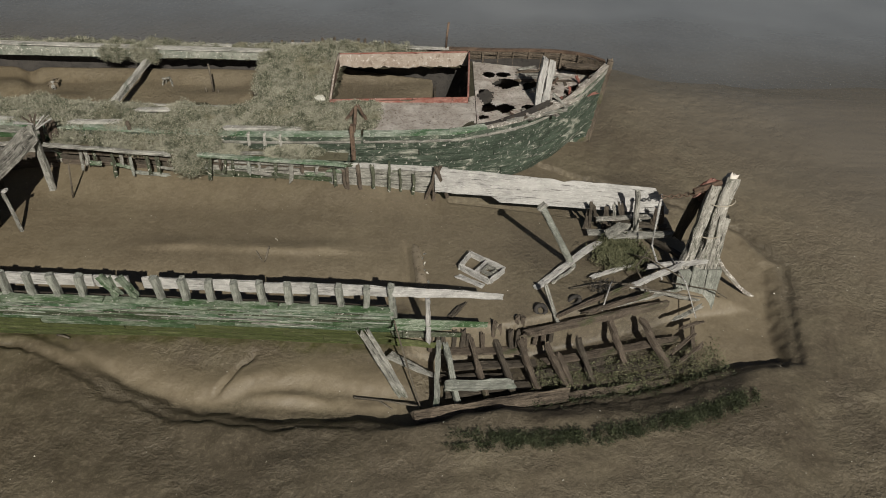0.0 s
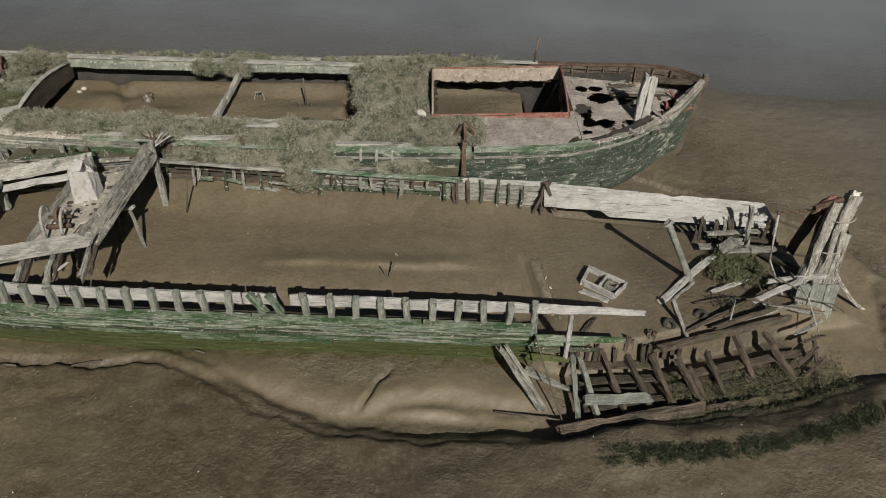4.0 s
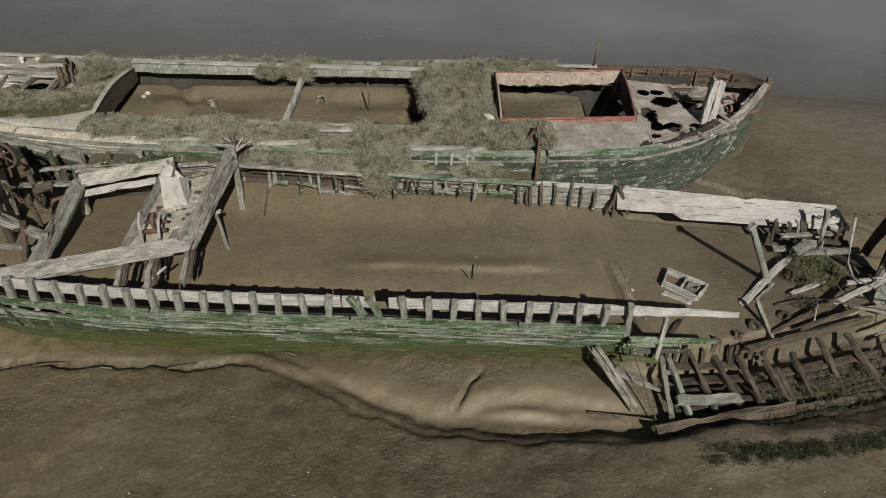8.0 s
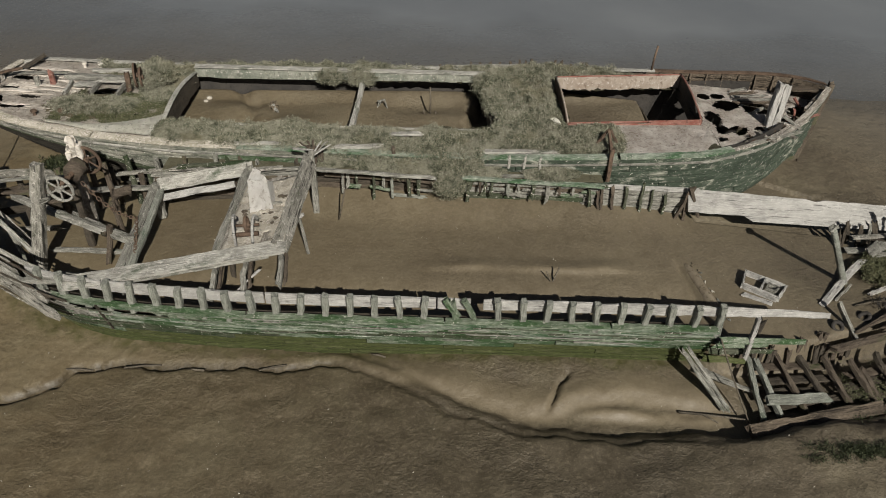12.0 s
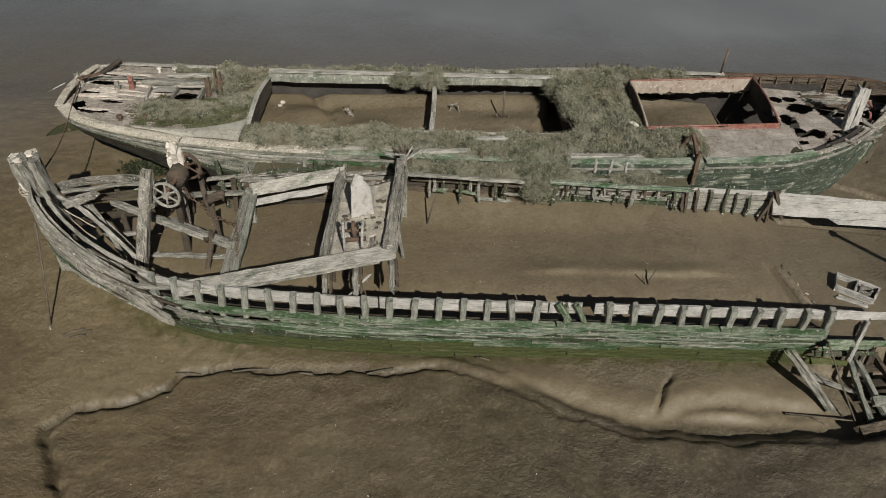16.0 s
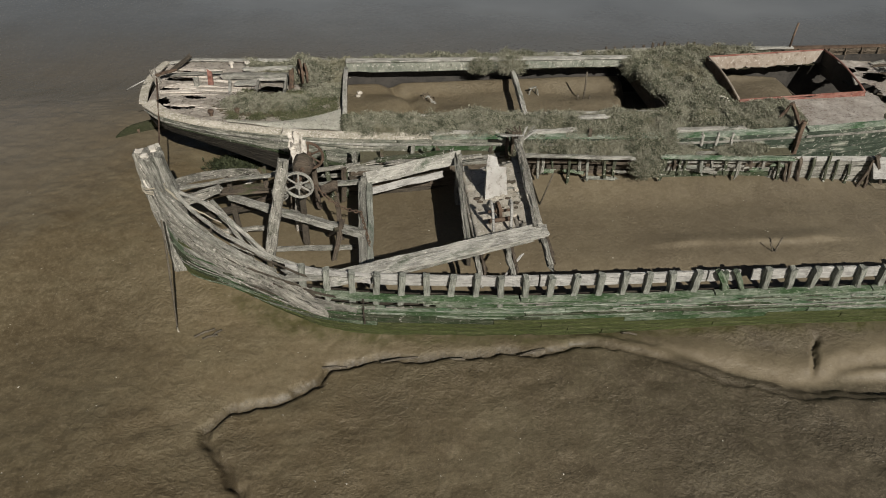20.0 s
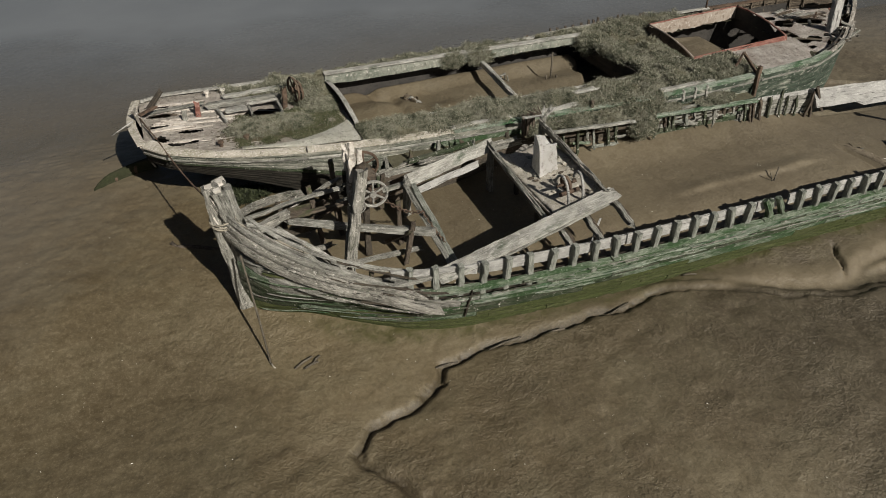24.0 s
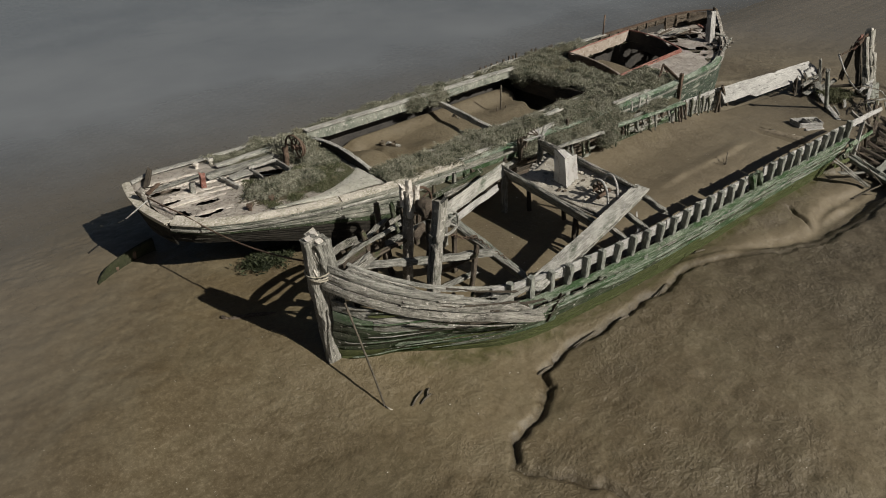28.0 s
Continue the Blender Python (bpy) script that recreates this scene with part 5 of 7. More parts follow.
timber("keel", (-26.6, 29.2, -1.0), (-24.0, 29.0, -1.6), 0.4, 1.2, M_DARK, FW)

# decks, with hatches and rotted holes
HATCHES = ((-20.6, -6.9, 26.1, 30.9), (-3.82, 1.85, 26.2, 29.85))
HOLES = tuple((a, b, c * (0.95 if a > 0 else 1.25), d * 1.3) for a, b, c, d in ((2.75, 28.9, 0.3, 0.22), (3.35, 28.9, 0.32, 0.2), (3.45, 27.95, 0.62, 0.36), (2.5, 26.75, 0.33, 0.5), (2.55, 25.75, 0.28, 0.36), (3.2, 25.65, 0.38, 0.3), (4.75, 27.6, 0.7, 0.42), (3.6, 24.9, 0.4, 0.18),
         (4.45, 24.95, 0.5, 0.22), (5.0, 25.3, 0.35, 0.3), (5.55, 25.95, 0.6, 0.5), (6.35, 26.8, 0.62, 0.62), (4.2, 25.7, 0.3, 0.2), (2.3, 24.9, 0.2, 0.12), (6.4, 27.2, 0.35, 0.3),
         (-27.9, 30.55, 0.4, 0.2), (-27.75, 29.6, 0.5, 0.16), (-27.6, 28.5, 0.65, 0.2), (-27.1, 30.3, 0.3, 0.14), (-28.0, 27.3, 0.2, 0.3), (-27.3, 26.9, 0.45, 0.16), (-26.9, 27.8, 0.4, 0.1), (-24.5, 28.7, 0.14, 0.12),
         (-23.75, 28.5, 0.55, 0.42), (-21.9, 26.6, 0.2, 0.1), (-23.2, 31.2, 0.3, 0.1)))


def holed(x, y):
    for a, b, c, d in HATCHES:
        if a < x < b and c < y < d:
            return True
    wob = 1 + 0.5 * noise.noise((x * 3.1, y * 3.1, 0)) + 0.35 * noise.noise((x * 7.3, y * 7.3, 5))
    return any(((x - a) / c) ** 2 + ((y - b) / d) ** 2 < wob for a, b, c, d in HOLES)


def deck_mesh(name, x0, x1, step, mat, label):
    bm = bmesh.new()
    seen = {}
    n = int((x1 - x0) / step)
    rows = int(9.2 / step)

    def at(i, j):
        if (i, j) not in seen:
            x = x0 + (x1 - x0) * i / n
            lo, hi = B_NEAR(x) + 0.06, B_FAR(x) - 0.06
            y = lo + (hi - lo) * j / rows
            camber = 0.12 * (1 - ((y - (lo + hi) / 2) / 4.6) ** 2)
            wild = step * 0.42 if 0 < i < n and 0 < j < rows else 0.0
            seen[i, j] = bm.verts.new((x + random.uniform(-wild, wild), y + random.uniform(-wild, wild), b_deck(x) + camber + random.uniform(-0.012, 0.012)))
        return seen[i, j]

    for i in range(n):
        for j in range(rows):
            x = x0 + (x1 - x0) * (i + 0.5) / n
            lo, hi = B_NEAR(x) + 0.06, B_FAR(x) - 0.06
            if hi - lo > 0.3 and not holed(x, lo + (hi - lo) * (j + 0.5) / rows):
                bm.faces.new([at(i, j), at(i + 1, j), at(i + 1, j + 1), at(i, j + 1)])
    bmesh.ops.solidify(bm, geom=bm.faces[:], thickness=0.07)
    part(name, bm, mat, FW, label)


deck_mesh("afterdeck", -28.6, -20.62, 0.1, M_DECK, "decayed grey afterdeck with rotted holes")
deck_mesh("main_deck", -20.6, 2.05, 0.3, M_SOIL, "deck under soil and plants")
deck_mesh("foredeck", 2.07, 7.3, 0.075, M_FORE, "flaking pale foredeck full of holes")
# side strip of pale deck beside the fore hatch
bm = bmesh.new()
rows = []
for i in range(24):
    x = -2.1 + i * 0.18
    rows.append([bm.verts.new((x, B_NEAR(x) + 0.12 + j * 0.3 + random.uniform(-0.03, 0.03), b_deck(x) + 0.05 + 0.016 * j + random.uniform(-0.01, 0.01))) for j in range(10)])
for r0, r1 in zip(rows, rows[1:]):
    for j in range(9):
        bm.faces.new((r0[j], r0[j + 1], r1[j + 1], r1[j]))
bmesh.ops.solidify(bm, geom=bm.faces[:], thickness=0.03)
part("side_deck", bm, M_FORE, FW, "pale flaking side deck")

# main hatch: coamings, arched end board, divider
strake("coaming", lambda t: (-20.6 + 13.6 * t, 30.95, b_deck(-20 + 13 * t) + 0.04), lambda t: (-20.6 + 13.6 * t, 31.05, 2.46 - 0.12 * t), lambda t: (0, -1, 0), 0.12, 24, M_COAM, FW, "far coaming with flaking paint")
strake("coaming_cap", lambda t: (-20.6 + 13.6 * t, 30.85, 2.47 - 0.12 * t), lambda t: (-20.6 + 13.6 * t, 31.2, 2.49 - 0.12 * t), lambda t: (0, 0, 1), 0.06, 24, M_RAIL, FW)
strake("coaming", lambda t: (-20.7 + 13.8 * t, 26.0 - 0.05 * t, 1.75), lambda t: (-20.7 + 13.8 * t, 25.98 - 0.05 * t, 2.2 - 0.1 * t), lambda t: (0, -1, 0), 0.12, 24, M_RAIL, FW)
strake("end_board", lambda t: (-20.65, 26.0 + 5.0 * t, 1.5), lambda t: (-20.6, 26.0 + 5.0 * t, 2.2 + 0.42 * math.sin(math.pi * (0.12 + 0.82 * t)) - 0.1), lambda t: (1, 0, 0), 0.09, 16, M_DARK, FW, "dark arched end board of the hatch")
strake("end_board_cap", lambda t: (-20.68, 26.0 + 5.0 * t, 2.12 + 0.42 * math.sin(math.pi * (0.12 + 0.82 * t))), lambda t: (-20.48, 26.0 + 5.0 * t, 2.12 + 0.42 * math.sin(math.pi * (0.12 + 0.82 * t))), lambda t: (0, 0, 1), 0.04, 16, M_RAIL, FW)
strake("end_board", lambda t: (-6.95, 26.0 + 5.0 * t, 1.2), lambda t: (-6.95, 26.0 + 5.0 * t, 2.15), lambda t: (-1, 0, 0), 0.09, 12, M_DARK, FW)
timber("hatch_divider", (-12.98, 26.0, 1.62), (-12.78, 31.0, 1.86), 0.22, 0.3, M_RAIL, FW, seg=10)
# fore hatch of rusty steel: corner heights 2.31, 2.57 near and 2.81, 2.97 far
F_NEAR = lambda t: Vector((-3.8 + 5.55 * t, 26.18 - 0.06 * t, 2.32 + 0.26 * t))
F_FAR = lambda t: Vector((-3.85 + 5.72 * t, 29.8 + 0.15 * t, 2.81 + 0.16 * t))
F_LEFT = lambda t: F_NEAR(0).lerp(F_FAR(0), t) + Vector((0, 0, 0.16 * math.sin(math.pi * t)))
F_RIGHT = lambda t: F_NEAR(1).lerp(F_FAR(1), t) + Vector((0, 0, 0.16 * math.sin(math.pi * t)))
down = lambda v, d: v - Vector((0, 0, d))
strake("coaming", lambda t: down(F_NEAR(t), 0.5) + Vector((0, -0.12, 0)), F_NEAR, lambda t: (0, -1, 0.2), 0.06, 16, M_RUST, FW, "red rusted steel coaming")
strake("coaming", lambda t: down(F_FAR(t), 0.62 + 0.14 * noise.noise((t * 7, 0.3, 2)) + 0.1 * noise.noise((t * 23, 1.3, 2))), F_FAR, lambda t: (0, -1, 0), 0.06, 32, M_LIME, FW, "far coaming plastered with flaking pale mortar")
strake("end_board", lambda t: down(F_LEFT(t), 0.75), F_LEFT, lambda t: (-1, 0, 0), 0.06, 14, M_IRON, FW)
# right end board painted black for the shade inside the hatch
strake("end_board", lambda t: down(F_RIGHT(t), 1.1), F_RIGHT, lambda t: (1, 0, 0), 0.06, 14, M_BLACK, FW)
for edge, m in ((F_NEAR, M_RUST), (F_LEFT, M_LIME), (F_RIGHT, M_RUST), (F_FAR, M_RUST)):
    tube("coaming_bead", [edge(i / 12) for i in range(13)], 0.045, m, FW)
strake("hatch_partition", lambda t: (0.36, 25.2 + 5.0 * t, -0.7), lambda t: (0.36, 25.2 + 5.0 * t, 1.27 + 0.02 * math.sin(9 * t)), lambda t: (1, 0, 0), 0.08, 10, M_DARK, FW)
timber("hatch_fitting", (-2.2, 26.75, 1.1), (-2.75, 27.0, 1.62), 0.3, 0.05, M_RUST, FW, up=(0, 1, 0), seg=4, split=1.2)
timber("hatch_fitting", (-2.0, 26.6, 1.15), (-2.2, 26.9, 1.75), 0.16, 0.06, M_IRON, FW, up=(0, 1, 0), seg=4)

# bow bulwark, stem, frames
for k in range(3):
    f = lambda t: 0.6 + 6.8 * t
    strake("bulwark_plank", lambda t: (f(t), B_FAR(f(t)) - 0.16, b_deck(f(t)) + 0.02 + (B_SHEER(f(t)) - b_deck(f(t))) * k / 3), lambda t: (f(t), B_FAR(f(t)) - 0.15, b_deck(f(t)) + (B_SHEER(f(t)) - b_deck(f(t))) * (k + 0.95) / 3), lambda t: (0, -1, 0), 0.05, 14,
           M_BROWN, FW)
for k in range(9):
    x = 1.2 + 0.66 * k
    timber("bulwark_rib", (x, B_FAR(x) - 0.35, b_deck(x)), (x, B_FAR(x) - 0.22, B_SHEER(x) + 0.02), 0.07, 0.07, M_BROWN, FW, up=(1, 0, 0), seg=3)
for k in range(7):
    x = 3.4 + 0.55 * k
    timber("bulwark_rib", (x, B_NEAR(x) + 0.42, b_deck(x) - 0.1), (x, B_NEAR(x) + 0.25, B_LOW(x) + 0.1), 0.08, 0.1, M_SLIMY, FW, up=(1, 0, 0), seg=3)
timber("stem", (7.12, 27.65, -0.05), (7.6, 27.65, 3.7), 0.22, 0.26, M_SLIMY, FW, up=(1, 0, 0), seg=8)
timber("forefoot", (5.2, 27.65, -1.2), (7.15, 27.65, 0.15), 0.22, 0.26, M_SLIMY, FW, seg=6)
timber("breast_hook", (6.0, 28.6, 3.0), (7.4, 27.8, 3.3), 0.5, 0.1, M_BROWN, FW, seg=6)
timber("breast_hook", (6.3, 26.6, 2.95), (7.4, 27.6, 3.3), 0.3, 0.1, M_CRUST, FW, seg=6)
for p, q, w in (((4.5, 26.0, 2.3), (4.72, 26.35, 4.28), 0.36), ((4.82, 25.95, 2.3), (5.0, 26.3, 4.15), 0.22)):
    timber("bitt_post", p, q, w, 0.26, M_PALE, FW, up=(1, 0, 0), seg=7, rough=0.05, label="bleached split bitt post")
timber("bitt_knee", (4.9, 25.9, 2.6), (5.7, 25.65, 2.62), 0.26, 0.14, M_CRUST, FW, seg=5, split=1.2)
timber("bitt_knee", (5.1, 26.0, 2.9), (5.6, 25.4, 2.6), 0.12, 0.1, M_GREY, FW, seg=5)
for k in range(5):
    timber("deck_plank", (3.9 + 0.03 * k, 28.1 + 0.3 * k, 2.5), (6.2 - 0.35 * k, 28.0 + 0.36 * k, 2.58), 0.18, 0.05, random.choice((M_GREY, M_BROWN, M_BROWN)), FW, seg=7, split=1.5)
for p, q in (((4.2, 27.0, 2.5), (5.3, 28.1, 2.35)), ((4.3, 24.6, 2.55), (6.3, 26.2, 2.7)), ((3.2, 24.3, 2.5), (5.6, 25.2, 2.6)), ((3.9, 25.3, 2.5), (4.2, 24.4, 2.5)), ((4.9, 25.5, 2.5), (5.2, 24.8, 2.5))):
    timber("fallen_timber", p, q, 0.14, 0.12, random.choice((M_GREY, M_CRUST, M_SLIMY)), FW, seg=6, split=1.0)

# broken frames and planks along the near rail of the bow
for k in range(14):
    x = 2.8 + 0.28 * k + random.uniform(-0.1, 0.1)
    y = B_NEAR(x) + random.uniform(0.25, 0.9)
    timber("fallen_timber", (x, y, b_deck(x) + random.uniform(-0.15, 0.1)), (x + random.uniform(-0.5, 0.9), y + random.uniform(-0.5, 0.5), b_deck(x) + random.uniform(0.05, 0.4)), random.uniform(0.05, 0.14), 0.06, random.choice((M_RUST, M_SLIMY, M_CRUST, M_IRON, M_GUANO)), FW, seg=4, split=1.4)
for k in range(8):
    x = 5.0 + 0.3 * k
    timber("fallen_timber", (x, 27.6 + random.uniform(-0.9, 1.2), b_deck(x) + 0.05), (min(7.0, x + random.uniform(-0.3, 0.8)), 27.6 + random.uniform(-0.6, 0.6), b_deck(x) + random.uniform(0.1, 0.4)), random.uniform(0.06, 0.16), 0.07, random.choice((M_RUST, M_IRON, M_SLIMY)), FW, seg=4, split=1.4)

# side fittings: rusty upright, cleats, small rail posts
timber("upright", (-2.55, 23.4, 2.4), (-2.55, 24.3, 2.9), 0.12, 0.12, M_IRON, FW, up=(1, 0, 0), seg=5)
timber("upright", (-2.6, 23.22, 1.3), (-2.6, 23.24, 2.75), 0.2, 0.16, M_IRON, FW, up=(1, 0, 0), seg=5, label="rust-brown upright bracket")
timber("upright", (-2.95, 24.3, 2.4), (-2.5, 24.45, 2.98), 0.1, 0.1, M_IRON, FW, seg=4)
timber("upright", (-2.15, 24.3, 2.4), (-2.5, 24.45, 2.98), 0.1, 0.1, M_IRON, FW, seg=4)
for x in (-6.5, -5.9, -5.3):
    timber("cleat", (x, B_NEAR(x) - 0.06, 1.75), (x, B_NEAR(x) - 0.02, 2.25), 0.16, 0.1, M_RAIL, FW, up=(1, 0, 0), seg=3)
for x0, x1, y, z in ((-17.3, -14.6, 24.2, 2.2), (-13.4, -11.4, 24.0, 2.25), (-11.2, -9.9, 25.0, 2.3), (-7.4, -4.6, 23.75, 2.25)):
    timber("rail_plank", (x0, y, z), (x1, y + 0.05, z), 0.26, 0.1, M_RAIL, FW, seg=6, split=1.0)
for x in (-14.3, -14.05, -13.8, -13.9, -11.0):
    timber("rail_post", (x, 23.6 + random.uniform(-0.2, 0.2), 1.4), (x, 23.65, 2.45), 0.12, 0.12, M_SLIMY, FW, up=(1, 0, 0), seg=3)
tube("davit_rod", [(0.85, 31.1, 2.5), (0.88, 31.12, 3.2), (0.95, 31.15, 3.85)], 0.05, M_IRON, FW)

# after deck: companion, stand, bollards, hand wheel
for p, q, w, h in (((-26.0, 29.75, 2.45), (-22.9, 29.55, 2.45), 0.35, 0.22), ((-25.2, 30.6, 2.4), (-21.8, 30.5, 2.4), 0.3, 0.12), ((-25.3, 29.0, 2.42), (-24.4, 29.0, 2.42), 0.5, 0.06), ((-23.15, 29.4, 2.4), (-23.15, 27.95, 2.4), 0.1, 0.25), ((-24.35, 29.4, 2.4), (-24.35, 28.0, 2.4), 0.1, 0.22), ((-24.4, 29.15, 2.5), (-23.1, 29.1, 2.5), 0.12, 0.1),
                   ((-25.6, 29.3, 2.4), (-25.4, 28.0, 2.4), 0.12, 0.18)):
    timber("companion_coaming", p, q, w, h, random.choice((M_GREY, M_RAIL)), FW, seg=6)
for x, y in ((-26.4, 29.15),):
    timber("stand", (x, y, 2.2), (x + 0.05, y, 2.95), 0.16, 0.22, M_RUST, FW, up=(1, 0, 0), seg=4, label="red rusted stand")
timber("stand", (-26.95, 28.9, 2.2), (-26.9, 28.9, 2.8), 0.16, 0.2, M_GREY, FW, up=(1, 0, 0), seg=4)
timber("stand", (-22.9, 28.75, 2.2), (-22.85, 28.75, 3.1), 0.2, 0.2, M_IRON, FW, up=(1, 0, 0), seg=4)


def bollard(x, y, z):
    bm = bmesh.new()
    for a, b, r in ((0.0, 0.2, 0.08), (0.2, 0.28, 0.13)):
        c = bmesh.ops.create_cone(bm, cap_ends=True, segments=12, radius1=r, radius2=r * 0.85, depth=b - a)
        bmesh.ops.translate(bm, verts=c["verts"], vec=(x, y, z + (a + b) / 2))
    part("bollard", bm, M_GUANO if y > 30 else M_IRON, FW, smooth=False)


for x, y in ((-25.8, 31.2), (-25.1, 31.3), (-25.9, 26.2), (-24.9, 26.4)):
    bollard(x, y, b_deck(x) + 0.05)


def spoked_wheel(name, at, axis, r, mat, parent, spokes=6, rim=0.05, label=""):
    """Rim, hub and spokes of an iron wheel, as one mesh."""
    at, axis = Vector(at), Vector(axis).normalized()
    a = axis.orthogonal().normalized()
    b = axis.cross(a)
    bm = bmesh.new()
    n, m = 28, 6
    ring = []
    for i in range(n):
        g = 2 * math.pi * i / n
        d = a * math.cos(g) + b * math.sin(g)
        ring.append([bm.verts.new(at + d * (r + rim * math.cos(2 * math.pi * j / m)) + axis * rim * 1.4 * math.sin(2 * math.pi * j / m)) for j in range(m)])
    for i in range(n):
        for j in range(m):
            bm.faces.new((ring[i][j], ring[(i + 1) % n][j], ring[(i + 1) % n][(j + 1) % m], ring[i][(j + 1) % m]))
    wheel = part(name, bm, mat, parent, label)
    bm = bmesh.new()
    hub = bmesh.ops.create_cone(bm, cap_ends=True, segments=12, radius1=0.11, radius2=0.11, depth=0.2)
    bmesh.ops.transform(bm, matrix=Matrix.Translation(at) @ axis.to_track_quat("Z", "Y").to_matrix().to_4x4(), verts=hub["verts"])
    part("hub", bm, mat, wheel)
    for k in range(spokes):
        g = 2 * math.pi * k / spokes + 0.3
        d = a * math.cos(g) + b * math.sin(g)
        tube("spoke", [at + d * 0.08, at + d * r * 0.5, at + d * r], 0.034, mat, wheel, sides=6)
    return wheel


spoked_wheel("hand_wheel", (-22.45, 28.7, 3.0), (1, 0.25, 0), 0.5, M_IRON, FW, 6, 0.035, "rusted iron hand wheel")
spoked_wheel("hand_wheel", (-22.25, 28.75, 2.9), (1, 0.25, 0), 0.4, M_IRON, FW, 6, 0.035, "rusted iron hand wheel")
timber("taffrail_post", (-28.55, 29.1, 2.4), (-28.75, 29.25, 3.0), 0.25, 0.25, M_CRUST, FW, up=(1, 0, 0), seg=4)
timber("taffrail_post", (-28.6, 29.0, 2.85), (-27.9, 29.7, 2.8), 0.14, 0.1, M_IRON, FW, seg=4)
timber("taffrail_timber", (-28.2, 30.4, 2.5), (-27.6, 31.4, 2.75), 0.2, 0.14, M_DARK, FW, seg=5, split=1.0)
timber("deck_plank", (-28.4, 29.9, 2.5), (-26.0, 30.0, 2.5), 0.22, 0.06, M_GREY, FW, seg=6, split=1.0)
timber("deck_plank", (-28.4, 28.2, 2.47), (-26.6, 28.1, 2.46), 0.24, 0.06, M_DECK, FW, seg=6, split=1.0)
for k in range(22):
    x0, y = random.uniform(-28.4, -25.6), random.uniform(26.7, 31.0)
    x1 = min(-24.9, x0 + random.uniform(0.5, 1.8))
    if y < B_NEAR(x0) + 0.3 or y > B_FAR(x1) - 0.25:
        continue
    camber = 0.12 * (1 - ((y - 29.0) / 4.6) ** 2)
    timber("deck_plank", (x0, y, b_deck(x0) + camber + 0.01), (x1, y + random.uniform(-0.04, 0.04), b_deck(x1) + camber + 0.01), random.uniform(0.06, 0.2), 0.035, M_DECK, FW, seg=7, split=1.4, rough=0.03)
tube("boom", [(-28.82, 28.29, 2.95), (-29.25, 28.3, 2.75), (-29.7, 28.35, 2.5)], 0.028, M_PALE, FW, "pale pole hanging from the stern")

# bare soil round the bollards and the companion
bm = bmesh.new()
centre = bm.verts.new((-24.1, 27.3, b_deck(-24.1) + 0.14))
ring = [bm.verts.new((-24.1 + 2.0 * math.cos(g) * k, 27.3 + 1.15 * math.sin(g) * k, b_deck(-24.1 + 2.0 * math.cos(g)) + 0.1)) for g, k in ((2 * math.pi * i / 40, 1 + 0.22 * noise.noise((math.cos(2 * math.pi * i / 40) * 2, math.sin(2 * math.pi * i / 40) * 2, 3))) for i in range(40))]
for i in range(40):
    bm.faces.new((centre, ring[i], ring[(i + 1) % 40]))
bmesh.ops.solidify(bm, geom=bm.faces[:], thickness=0.05)
part("soil_patch", bm, M_EARTH, FW, "bare brown soil on the afterdeck")

# cream mortar patch by the end board, running out along the rail
bm = bmesh.new()
rows = []
for i in range(26):
    t = i / 25
    x = -25.2 + 4.45 * t
    lo = B_NEAR(x) + 0.5
    w = 0.22 + 1.75 * t**2.2
    rows.append([bm.verts.new((x, lo + w * j / 7 + 0.05 * math.sin(9 * t + j), b_deck(x) + 0.17 + 0.05 * math.sin(math.pi * j / 7) + 0.012 * math.sin(3 * j + 11 * t))) for j in range(8)])
for r0, r1 in zip(rows, rows[1:]):
    for j in range(7):
        bm.faces.new((r0[j], r0[j + 1], r1[j + 1], r1[j]))
bmesh.ops.solidify(bm, geom=bm.faces[:], thickness=0.05)
part("mortar_patch", bm, M_CREAM, FW, "cream cement patch on the deck", smooth=True)
bm = bmesh.new()
c = bmesh.ops.create_icosphere(bm, subdivisions=2, radius=0.4)
for v in bm.verts:
    v.co = Vector((-4.3, 26.5, b_deck(-4.3) + 0.12)) + Vector((v.co.x * 0.7, v.co.y * 1.1, v.co.z * 0.3)) * (1 + 0.25 * noise.noise(v.co * 4))
part("mortar_patch", bm, M_CREAM, FW, "pale bare patch")

# rudder lying in the mud
rudder = thing("ship_rudder", "dark algae-covered wooden rudder half sunk in mud", "rudder", at=(-30, 29.9, -0.3))
bm = bmesh.new()
prof = []
for i in range(12):
    t = i / 11
    prof.append((Vector((-28.5 - 2.6 * t, 30.45 - 1.0 * t**1.7, -0.6)), 0.92 - 0.2 * t - 0.3 * max(0.0, (t - 0.7) / 0.3) ** 2))
rows = []
for p, h in prof:
    rows.append([bm.verts.new(p + Vector((0, 0.22 * (0.5 - j / 3) * 0 + dy, h * f))) for j, (dy, f) in enumerate(((-0.12, 0.0), (-0.1, 0.9), (0.0, 1.0), (0.1, 0.9), (0.12, 0.0)))])
for r0, r1 in zip(rows, rows[1:]):
    for j in range(4):
        bm.faces.new((r0[j], r0[j + 1], r1[j + 1], r1[j]))
bm.faces.new(rows[0])
bm.faces.new(rows[-1])
part("blade", bm, M_WEEDY, rudder, smooth=True)
for p, q in (((-29.45, 30.22, 0.1), (-29.55, 30.22, -0.4)), ((-30.25, 29.88, 0.04), (-30.35, 29.88, -0.4))):
    timber("iron_strap", p, q, 0.1, 0.3, M_IRON, rudder, up=(1, 0, 0), seg=3)
